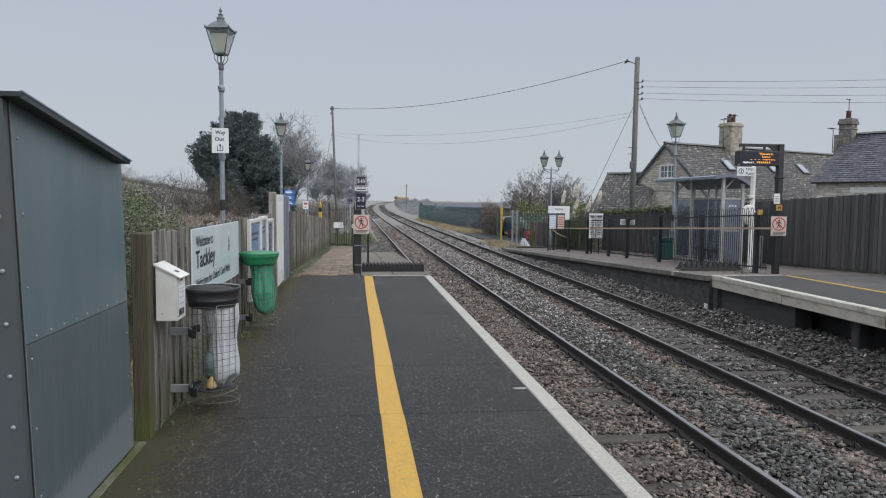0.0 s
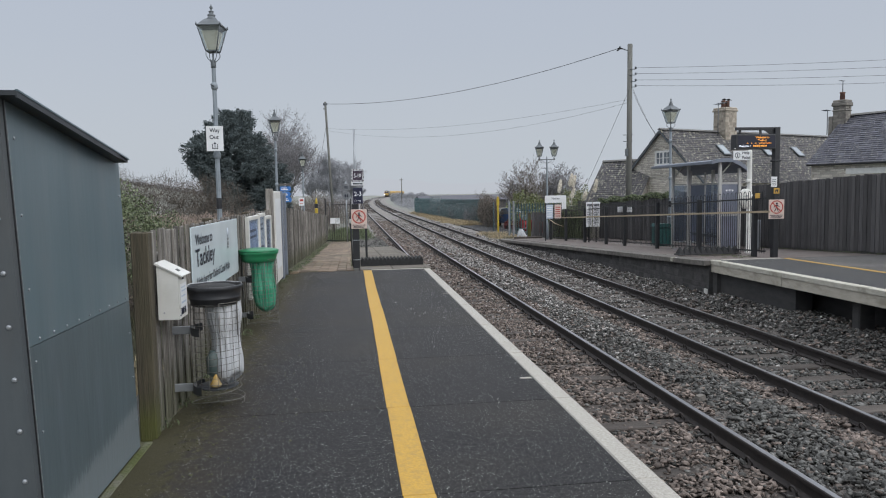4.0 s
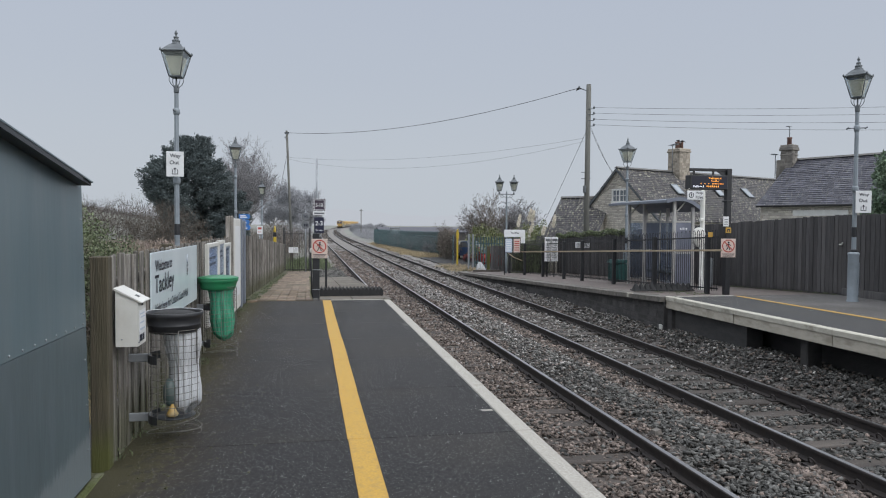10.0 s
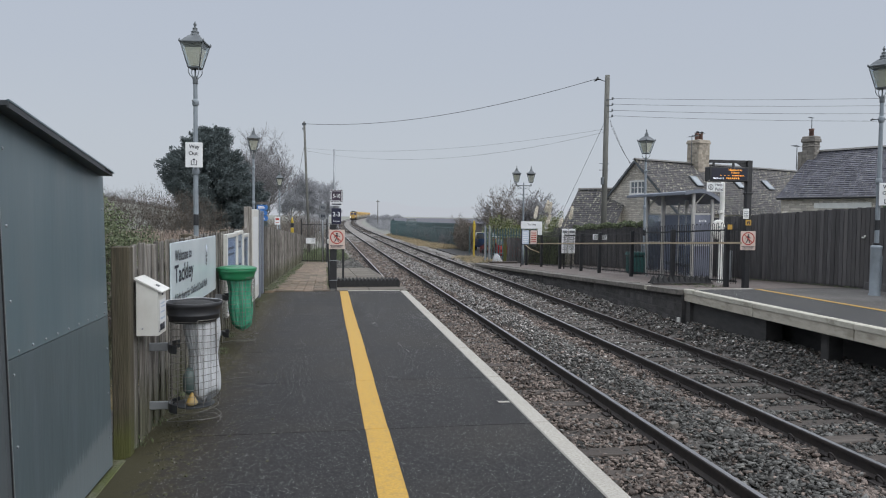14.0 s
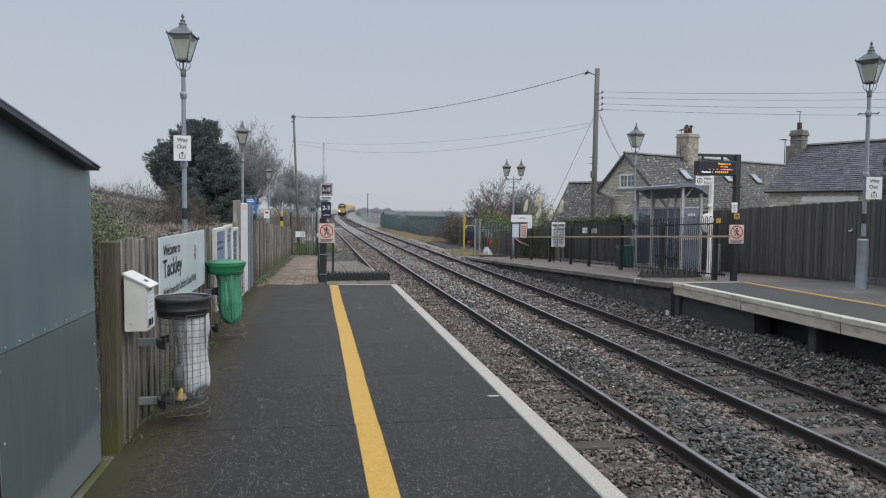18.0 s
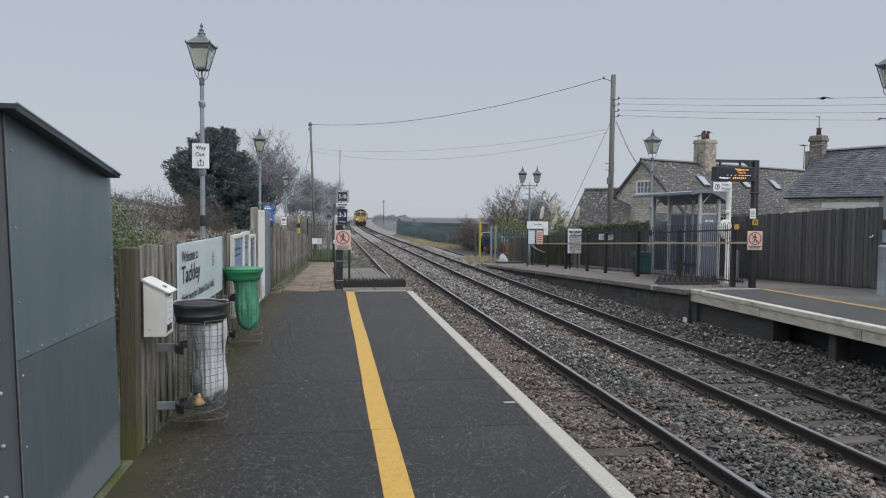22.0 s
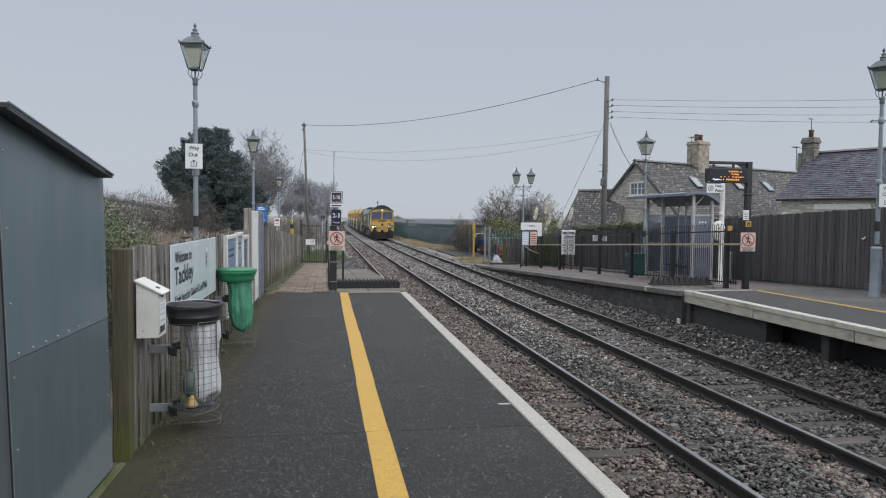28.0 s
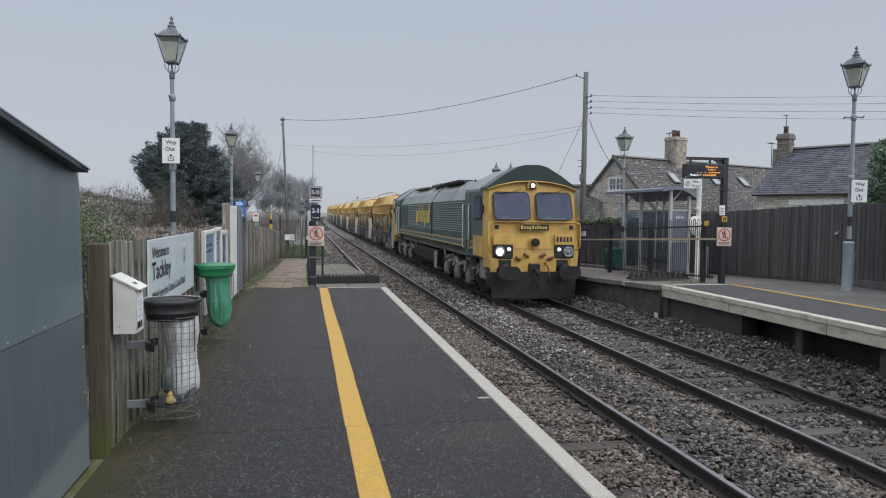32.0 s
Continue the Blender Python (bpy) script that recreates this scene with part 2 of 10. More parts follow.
M["slab"] = mat("paving_slab", (0.16, 0.135, 0.108), (0.085, 0.073, 0.06), scale=9, lo=0.38, hi=0.64, bump=0.6, bscale=60, var=0.25, big=(0.06, 0.062, 0.04), bigscale=3.2, bigamt=0.65)
M["paver"] = mat("brick_paver", (0.232, 0.168, 0.118), (0.13, 0.098, 0.072), scale=12, bump=0.4, bscale=90, var=0.5, big=(0.075, 0.075, 0.045), bigscale=1.2, bigamt=0.75)
M["paver_far"] = mat("brick_paver_joined", (0.232, 0.168, 0.118), (0.13, 0.098, 0.072), scale=9, bump=0.4, bscale=60, island=0.55, big=(0.07, 0.07, 0.042), bigscale=1.0, bigamt=0.6)
M["dark_wall"] = mat("sooty_wall", (0.052, 0.051, 0.051), (0.03, 0.03, 0.031), scale=5, bump=0.5, bscale=40, big=(0.085, 0.08, 0.075), bigscale=1.2, stretch=(1, 0.5, 1.5))
M["ballast"] = mat("ballast_stone", (0.118, 0.115, 0.108), (0.052, 0.051, 0.047), rough=0.9, scale=16, lo=0.42, hi=0.58, bump=0.4, bscale=120, island=0.68, dist=0.004)
# Ballast colour lightened to carry the mist over distant stones.
M["ballast_pale"] = mat("mist_paled_ballast_stone", (0.36, 0.34, 0.32), (0.14, 0.133, 0.126), rough=0.9, scale=16, lo=0.4, hi=0.6, bump=0.5, bscale=90, island=0.65)
M["chip"] = mat("white_chipping", (0.55, 0.55, 0.53), (0.38, 0.38, 0.37), rough=0.8, scale=60, bump=0, island=0.5)
M["dark_chip"] = mat("dark_chipping", (0.022, 0.022, 0.022), (0.012, 0.012, 0.013), rough=0.85, scale=60, bump=0, island=0.6)
M["ballast_brown"] = mat("rusty_ballast", (0.192, 0.154, 0.133), (0.092, 0.075, 0.065), rough=0.9, scale=16, lo=0.42, hi=0.58, bump=0.4, bscale=120, island=0.62, dist=0.004)
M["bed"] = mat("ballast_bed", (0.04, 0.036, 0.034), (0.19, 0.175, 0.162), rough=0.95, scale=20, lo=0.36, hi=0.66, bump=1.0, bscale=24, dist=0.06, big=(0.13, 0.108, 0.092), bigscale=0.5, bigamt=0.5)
# Lighter copy of the bed: distance haze is in its base colour.
M["bed_mist_paled"] = mat("mist_paled_ballast_bed", (0.12, 0.112, 0.106), (0.30, 0.282, 0.265), rough=0.95, scale=14, lo=0.36, hi=0.66, bump=0.8, bscale=16, dist=0.06, big=(0.20, 0.175, 0.155), bigscale=0.3, bigamt=0.5)
M["wall_block"] = mat("sooty_stone_block", (0.085, 0.081, 0.080), (0.048, 0.047, 0.047), rough=0.95, scale=6, bump=0.6, bscale=30, island=0.3, dist=0.02)
M["rail_side"] = mat("rusty_rail", (0.034, 0.027, 0.024), (0.021, 0.018, 0.018), rough=0.75, scale=12, bump=0.2)
M["rail_top"] = mat("polished_rail_head", (0.42, 0.42, 0.43), (0.30, 0.29, 0.29), rough=0.32, metal=1.0, scale=6, bump=0.05, stretch=(1, 0.1, 1))
M["coping"] = mat("worn_coping_stone", (0.19, 0.172, 0.155), (0.10, 0.093, 0.085), rough=0.9, scale=9, bump=0.4, bscale=60, var=0.16, big=(0.12, 0.115, 0.095), bigscale=1.8)
M["sleeper"] = mat("old_timber_sleeper", (0.075, 0.062, 0.053), (0.042, 0.036, 0.033), rough=0.9, scale=10, bump=0.6, bscale=30, var=0.25, stretch=(0.3, 3, 1), big=(0.11, 0.097, 0.085), bigscale=2)
M["fence_wood"] = masked(mat("weathered_fence_board", (0.285, 0.266, 0.243), (0.064, 0.058, 0.051), rough=0.9, scale=11, lo=0.40, hi=0.62, bump=1.0, bscale=34, var=0.5, stretch=(6, 6, 0.2), big=(0.085, 0.075, 0.058), bigscale=1.3, bigamt=0.6), "Z", 0.12, 0.3, (0.07, 0.074, 0.03), 0.6, 0.25, 4.0)
M["post_wood"] = masked(mat("mossy_fence_post", (0.105, 0.088, 0.062), (0.05, 0.043, 0.032), rough=0.95, scale=7, lo=0.38, hi=0.64, bump=0.8, bscale=30, stretch=(5, 5, 0.35), big=(0.085, 0.08, 0.045), bigscale=1.1, bigamt=0.6), "Z", 0.02, 0.3, (0.08, 0.09, 0.018), 0.7, 0.3, 4.0)
M["dark_fence"] = mat("dark_stained_board", (0.086, 0.083, 0.084), (0.050, 0.048, 0.05), rough=0.8, scale=6, bump=0.4, bscale=30, var=0.3, stretch=(4, 4, 0.3), big=(0.115, 0.108, 0.106), bigscale=0.8)
# Shading down the shed side is in the colour: a darker tone low on this sheet.
M["galv"] = masked(mat("blue_grey_metal_sheet", (0.125, 0.172, 0.194), (0.104, 0.145, 0.165), rough=0.34, metal=0.12, scale=2.2, bump=0.05, bscale=7, big=(0.165, 0.195, 0.21), bigscale=2.6, bigamt=0.5, bigcut=(0.45, 0.75), stretch=(2.2, 2.2, 0.3), dist=0.02), "Z", 0.3, 0.5, (0.095, 0.115, 0.125), 0.5, 0.4, 2.0, (3, 3, 0.5))
# Lower sheet: pale water stain, plus a base darkened for its shading.
M["galv_stain"] = masked(mat("stained_shaded_metal_sheet", (0.098, 0.128, 0.140), (0.080, 0.104, 0.115), rough=0.42, metal=0.1, scale=2.5, bump=0.06, bscale=9, big=(0.13, 0.16, 0.18), bigscale=3.0, bigamt=0.4, bigcut=(0.5, 0.72), stretch=(3.2, 3.2, 0.5), dist=0.02), "Z", -0.255, 0.05, (0.175, 0.20, 0.212), 0.8, 0.30, 9.0, (6, 6, 0.9), ("Y", -0.10))
masked(M["galv_stain"], "Z", 0.02, 0.12, (0.165, 0.20, 0.225), 0.4, 1.2, 9.0, (7, 7, 1.0))
M["galv_end"] = mat("dull_grey_end_sheet", (0.088, 0.10, 0.108), (0.07, 0.08, 0.088), rough=0.5, metal=0.1, scale=3, bump=0.06, bscale=9, big=(0.105, 0.10, 0.098), bigscale=1.8, bigamt=0.5, stretch=(2, 2, 0.5), dist=0.02)
M["galv_dark"] = mat("dark_metal_trim", (0.06, 0.065, 0.072), (0.045, 0.05, 0.055), rough=0.45, metal=0.3, scale=4, bump=0.05)
M["lamp_grey"] = mat("blue_grey_lamp_paint", (0.25, 0.285, 0.315), (0.205, 0.235, 0.262), rough=0.5, scale=5, bump=0.08, big=(0.155, 0.17, 0.182), bigscale=4, bigamt=0.4)
M["lamp_hood"] = mat("slate_grey_lamp_hood", (0.135, 0.15, 0.162), (0.10, 0.112, 0.122), rough=0.55, scale=5, bump=0.08, big=(0.085, 0.095, 0.1), bigscale=4, bigamt=0.5)
M["lamp_dark"] = mat("dark_grey_lamp_paint", (0.115, 0.13, 0.14), (0.085, 0.095, 0.105), rough=0.5, scale=6, bump=0.08)
M["lamp_glass"] = milky("opal_lamp_panel", (0.93, 0.91, 0.83), 0.5)
M["lamp_clear"] = glass("lamp_pane_glass", (0.86, 0.88, 0.88), 0.88, 0.08)
M["black"] = mat("black_paint", (0.020, 0.021, 0.024), (0.029, 0.030, 0.033), rough=0.45, scale=8, bump=0.08)
M["rubber"] = mat("black_rubber", (0.018, 0.018, 0.019), (0.028, 0.028, 0.028), rough=0.8, scale=12, bump=0.2)
M["white"] = mat("white_sign_face", (0.74, 0.75, 0.76), (0.68, 0.69, 0.70), rough=0.4, scale=2, bump=0, big=(0.5, 0.51, 0.5), bigscale=3, bigamt=0.25)
# White board with the reflected sky's blue put into its base colour.
M["sky_tint_sign"] = mat("white_sign_sky_tint", (0.60, 0.67, 0.70), (0.55, 0.62, 0.655), rough=0.25, scale=1.5, bump=0, big=(0.47, 0.53, 0.55), bigscale=2.5, bigamt=0.35, spec=0.5)
M["offwhite"] = mat("offwhite_painted_steel", (0.66, 0.655, 0.62), (0.58, 0.575, 0.54), rough=0.45, scale=3, bump=0.05, big=(0.42, 0.4, 0.36), bigscale=5, bigamt=0.3)
M["ink"] = mat("dark_navy_ink", (0.012, 0.014, 0.03), rough=0.5, bump=0)
M["grey_ink"] = mat("grey_print", (0.17, 0.18, 0.19), rough=0.6, bump=0)
M["plum"] = mat("faded_plum_sign", (0.05, 0.035, 0.055), rough=0.4, bump=0)
M["navy"] = mat("navy_sign", (0.02, 0.022, 0.05), rough=0.4, bump=0)
M["red"] = mat("red_sign_paint", (0.42, 0.06, 0.045), (0.34, 0.06, 0.05), rough=0.5, scale=4, bump=0)
M["pink"] = mat("faded_sign_face", (0.62, 0.50, 0.44), (0.55, 0.45, 0.4), rough=0.5, scale=4, bump=0)
M["blue"] = mat("blue_sign", (0.045, 0.16, 0.46), (0.06, 0.18, 0.45), rough=0.4, scale=4, bump=0)
M["poster_blue"] = mat("pale_blue_poster", (0.40, 0.47, 0.58), (0.52, 0.57, 0.63), rough=0.4, scale=5, bump=0)
M["green_plastic"] = mat("green_bin_plastic", (0.025, 0.20, 0.085), (0.02, 0.155, 0.07), rough=0.35, scale=4, bump=0.03)
M["green_bag"] = mat("green_bin_bag", (0.045, 0.26, 0.15), (0.10, 0.38, 0.25), rough=0.25, scale=6, bump=0.9, bscale=9, dist=0.05, stretch=(1.5, 1.5, 0.5))
M["clear_bag"] = mat("cloudy_bin_bag", (0.60, 0.61, 0.63), (0.42, 0.44, 0.46), rough=0.25, scale=6, bump=0.9, bscale=8, dist=0.05, stretch=(2, 2, 0.4))
M["wire"] = mat("dull_galvanised_wire", (0.20, 0.195, 0.18), (0.11, 0.10, 0.09), rough=0.5, metal=0.4, scale=30, bump=0)
M["litter_yellow"] = mat("yellow_wrapper", (0.5, 0.3, 0.06), (0.4, 0.33, 0.2), rough=0.4, bump=0.2)
M["litter_dark"] = mat("dark_litter", (0.05, 0.09, 0.09), (0.12, 0.14, 0.13), rough=0.4, bump=0.2)
M["pole_wood"] = mat("creosoted_pole", (0.15, 0.15, 0.138), (0.105, 0.104, 0.095), rough=0.9, scale=6, bump=0.3, bscale=30, stretch=(4, 4, 0.3), big=(0.18, 0.18, 0.16), bigscale=0.7)
M["cable"] = mat("cable", (0.05, 0.05, 0.055), rough=0.6, bump=0)
M["yellow"] = mat("safety_yellow", (0.50, 0.36, 0.04), (0.42, 0.3, 0.04), rough=0.5, scale=5, bump=0.05)
M["amber"] = mat("amber_sign_face", (0.50, 0.30, 0.055), (0.42, 0.25, 0.05), rough=0.5, scale=5, bump=0)
M["palisade"] = mat("green_palisade_steel", (0.06, 0.112, 0.117), (0.05, 0.095, 0.10), rough=0.5, scale=3, bump=0.05, var=0.1)
M["steel"] = mat("grey_steel", (0.33, 0.35, 0.37), (0.27, 0.285, 0.3), rough=0.4, metal=0.4, scale=4, bump=0.05)
M["shelter_blue"] = mat("blue_grey_roof_sheet", (0.165, 0.185, 0.225), (0.135, 0.152, 0.187), rough=0.45, scale=3, bump=0.05, big=(0.15, 0.17, 0.2), bigscale=2)
M["glass"] = glass("shelter_glass", (0.80, 0.85, 0.93), 0.84, 0.2)
M["frosted_panel"] = mat("smoky_blue_panel", (0.185, 0.20, 0.25), (0.145, 0.158, 0.20), rough=0.3, scale=2, bump=0)
M["shelter_post"] = mat("pale_aluminium", (0.44, 0.43, 0.41), (0.36, 0.355, 0.345), rough=0.5, scale=4, bump=0.03)
M["teal"] = mat("teal_plastic", (0.028, 0.105, 0.10), (0.024, 0.085, 0.082), rough=0.5, scale=4, bump=0.03)
M["stone"] = mat("limestone_rubble", (0.62, 0.585, 0.53), (0.50, 0.465, 0.415), rough=0.95, scale=6, bump=0.6, bscale=12, dist=0.05, island=0.24, big=(0.44, 0.415, 0.375), bigscale=0.9)
M["chimney_stone"] = mat("grey_buff_limestone", (0.41, 0.365, 0.305), (0.30, 0.265, 0.22), rough=0.95, scale=6, bump=0.5, bscale=14, dist=0.04, island=0.26, big=(0.24, 0.215, 0.185), bigscale=1.5)
M["grey_stone"] = mat("grey_limestone", (0.26, 0.24, 0.215), (0.17, 0.16, 0.145), rough=0.95, scale=6, bump=0.5, bscale=14, dist=0.04, island=0.28, big=(0.12, 0.115, 0.11), bigscale=1.5)
M["mortar"] = mat("lime_mortar", (0.46, 0.43, 0.375), (0.36, 0.33, 0.29), rough=0.95, scale=5, bump=0.4)
M["slate_brown"] = mat("stone_slate", (0.105, 0.10, 0.102), (0.06, 0.058, 0.061), rough=0.9, scale=5, bump=0.4, bscale=30, island=0.2, big=(0.42, 0.40, 0.31), bigscale=9.0, bigamt=0.8, bigcut=(0.585, 0.63))
M["slate_blue"] = mat("blue_slate", (0.085, 0.085, 0.103), (0.058, 0.058, 0.072), rough=0.7, scale=4, bump=0.3, bscale=30, island=0.34, big=(0.16, 0.16, 0.155), bigscale=3.5, bigamt=0.5, bigcut=(0.55, 0.7))
M["terracotta"] = mat("terracotta_pot", (0.17, 0.095, 0.075), (0.12, 0.075, 0.065), rough=0.8, scale=6)
M["window_white"] = mat("white_window_frame", (0.72, 0.72, 0.70), (0.62, 0.62, 0.6), rough=0.5, scale=5, bump=0)
M["window_glass"] = mat("dark_window_pane", (0.10, 0.12, 0.14), (0.16, 0.18, 0.2), rough=0.08, scale=2, bump=0, spec=0.8)
M["grass"] = mat("rough_winter_grass", (0.15, 0.158, 0.135), (0.225, 0.226, 0.20), rough=0.95, scale=0.35, bump=0.6, bscale=3, dist=0.1, big=(0.25, 0.252, 0.238), bigscale=0.05)
M["dry_grass"] = mat("dry_grass_blade", (0.46, 0.37, 0.235), (0.32, 0.26, 0.165), rough=0.9, scale=3, bump=0, island=0.35)
M["reed"] = mat("dry_reed", (0.38, 0.32, 0.25), (0.27, 0.225, 0.175), rough=0.9, scale=3, bump=0, island=0.4)
M["reed_head"] = mat("pinkish_reed_head", (0.31, 0.25, 0.215), (0.22, 0.175, 0.15), rough=0.95, scale=3, bump=0, island=0.4)
M["bramble"] = mat("bramble_leaf", (0.115, 0.118, 0.065), (0.085, 0.082, 0.055), rough=0.7, scale=4, bump=0, island=0.5)
M["ivy"] = mat("ivy_leaf", (0.095, 0.122, 0.062), (0.125, 0.145, 0.08), rough=0.6, scale=4, bump=0, island=0.65)
M["ivy_yellow"] = mat("yellowing_hedge_leaf", (0.17, 0.185, 0.07), (0.11, 0.135, 0.055), rough=0.6, scale=2, bump=0, island=0.45)
M["yew"] = mat("yew_needles", (0.098, 0.12, 0.124), (0.118, 0.14, 0.142), rough=0.9, scale=2, bump=0, island=0.28, spec=0.08)
M["conifer"] = mat("conifer_spray", (0.12, 0.178, 0.125), (0.16, 0.212, 0.135), rough=0.8, scale=2, bump=0, island=0.45)
M["brown_paving"] = mat("brown_block_paving", (0.15, 0.118, 0.103), (0.09, 0.076, 0.07), scale=14, bump=0.5, bscale=60, big=(0.19, 0.175, 0.165), bigscale=1.3, bigamt=0.5)
M["worn_path"] = asphalt_mat("worn_gritty_path", (0.055, 0.052, 0.05), (0.095, 0.088, 0.083), chips=0.95, big=(0.17, 0.163, 0.158))
M["bark"] = mat("grey_bark", (0.15, 0.14, 0.13), (0.11, 0.103, 0.095), rough=0.95, scale=4, bump=0.4)
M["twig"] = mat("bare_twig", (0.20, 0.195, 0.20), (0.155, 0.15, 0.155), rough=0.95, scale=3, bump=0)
# Twig colour for far plants, with the mist's paleness mixed in.
M["twig_mist"] = mat("mist_paled_twig", (0.315, 0.32, 0.338), (0.26, 0.265, 0.283), rough=0.95, scale=3, bump=0)
M["hedge_twig"] = mat("brown_hedge_twig", (0.17, 0.145, 0.125), (0.125, 0.108, 0.095), rough=0.95, scale=3, bump=0, island=0.3)
M["field_hedge"] = mat("dark_hedge_twig", (0.115, 0.098, 0.082), (0.08, 0.07, 0.06), rough=0.95, scale=3, bump=0, island=0.35)
M["loco_green"] = mat("dark_green_paint", (0.058, 0.105, 0.098), (0.046, 0.084, 0.079), rough=0.45, scale=2, bump=0.03, big=(0.10, 0.115, 0.10), bigscale=1.4, bigamt=0.65, stretch=(1, 1, 0.5))
M["loco_roof"] = mat("dusty_roof_paint", (0.245, 0.262, 0.262), (0.18, 0.195, 0.195), rough=0.6, scale=2, bump=0.05, big=(0.11, 0.11, 0.105), bigscale=0.9, bigamt=0.6, stretch=(1, 0.5, 1))
M["loco_dark"] = mat("dark_green_cab_roof", (0.022, 0.04, 0.036), (0.018, 0.03, 0.028), rough=0.45, scale=3, bump=0.03)
M["loco_yellow"] = mat("warning_yellow_paint", (0.60, 0.385, 0.095), (0.53, 0.33, 0.085), rough=0.5, scale=3.5, bump=0.03, big=(0.30, 0.185, 0.085), bigscale=1.6, bigamt=0.75, bigcut=(0.46, 0.72), stretch=(1, 1, 0.6))
M["wagon_yellow"] = mat("dirty_wagon_yellow", (0.62, 0.42, 0.14), (0.50, 0.33, 0.12), rough=0.6, scale=2, bump=0.05, big=(0.30, 0.20, 0.105), bigscale=1.2, bigamt=0.75)
M["underframe"] = mat("grimy_underframe", (0.105, 0.10, 0.096), (0.16, 0.152, 0.142), rough=0.9, scale=5, bump=0.2)
M["bogie"] = mat("dusty_bogie", (0.27, 0.258, 0.24), (0.13, 0.125, 0.118), rough=0.9, scale=6, lo=0.4, hi=0.62, bump=0.25)
M["lens"] = mat("lamp_lens", (0.3, 0.31, 0.32), rough=0.1, bump=0, spec=0.8)
M["cab_glass"] = mat("cab_windscreen", (0.07, 0.078, 0.125), (0.05, 0.056, 0.095), rough=0.12, scale=1.5, bump=0, spec=0.12)
M["plough_black"] = mat("sooty_black_steel", (0.028, 0.028, 0.029), (0.045, 0.043, 0.042), rough=0.9, scale=5, bump=0.1, spec=0.1)
M["stripe"] = mat("faded_yellow_stripe", (0.40, 0.30, 0.13), (0.27, 0.21, 0.12), rough=0.6, scale=4, bump=0)
M["logo_yellow"] = mat("yellow_lettering", (0.62, 0.46, 0.10), (0.55, 0.4, 0.1), rough=0.5, scale=5, bump=0)
M["wagon_gear"] = mat("rusty_wagon_gear", (0.36, 0.27, 0.17), (0.10, 0.085, 0.075), rough=0.85, scale=3, bump=0.2, island=0.6)
M["lit"] = glow("lit_headlight", (1.0, 0.97, 0.88), 9.0)
M["copper"] = mat("tarnished_copper_cap", (0.26, 0.13, 0.06), (0.16, 0.085, 0.045), rough=0.5, metal=0.3, scale=12, bump=0.1)
M["lit_marker"] = glow("lit_marker_light", (0.86, 0.97, 0.88), 2.2)
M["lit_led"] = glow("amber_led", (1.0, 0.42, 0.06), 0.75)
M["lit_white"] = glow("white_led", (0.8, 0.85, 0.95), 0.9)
M["car_red"] = mat("red_car_paint", (0.20, 0.018, 0.022), (0.17, 0.018, 0.02), rough=0.25, bump=0, spec=0.7)
M["car_blue"] = mat("blue_car_paint", (0.05, 0.10, 0.24), (0.04, 0.085, 0.2), rough=0.25, bump=0, spec=0.7)
M["feather"] = mat("black_feather", (0.02, 0.02, 0.022), rough=0.7, bump=0)
M["soil"] = mat("soil_bank", (0.10, 0.088, 0.07), (0.075, 0.07, 0.05), rough=0.95, scale=2, bump=0.6, bscale=8, dist=0.05, big=(0.09, 0.10, 0.05), bigscale=0.4)


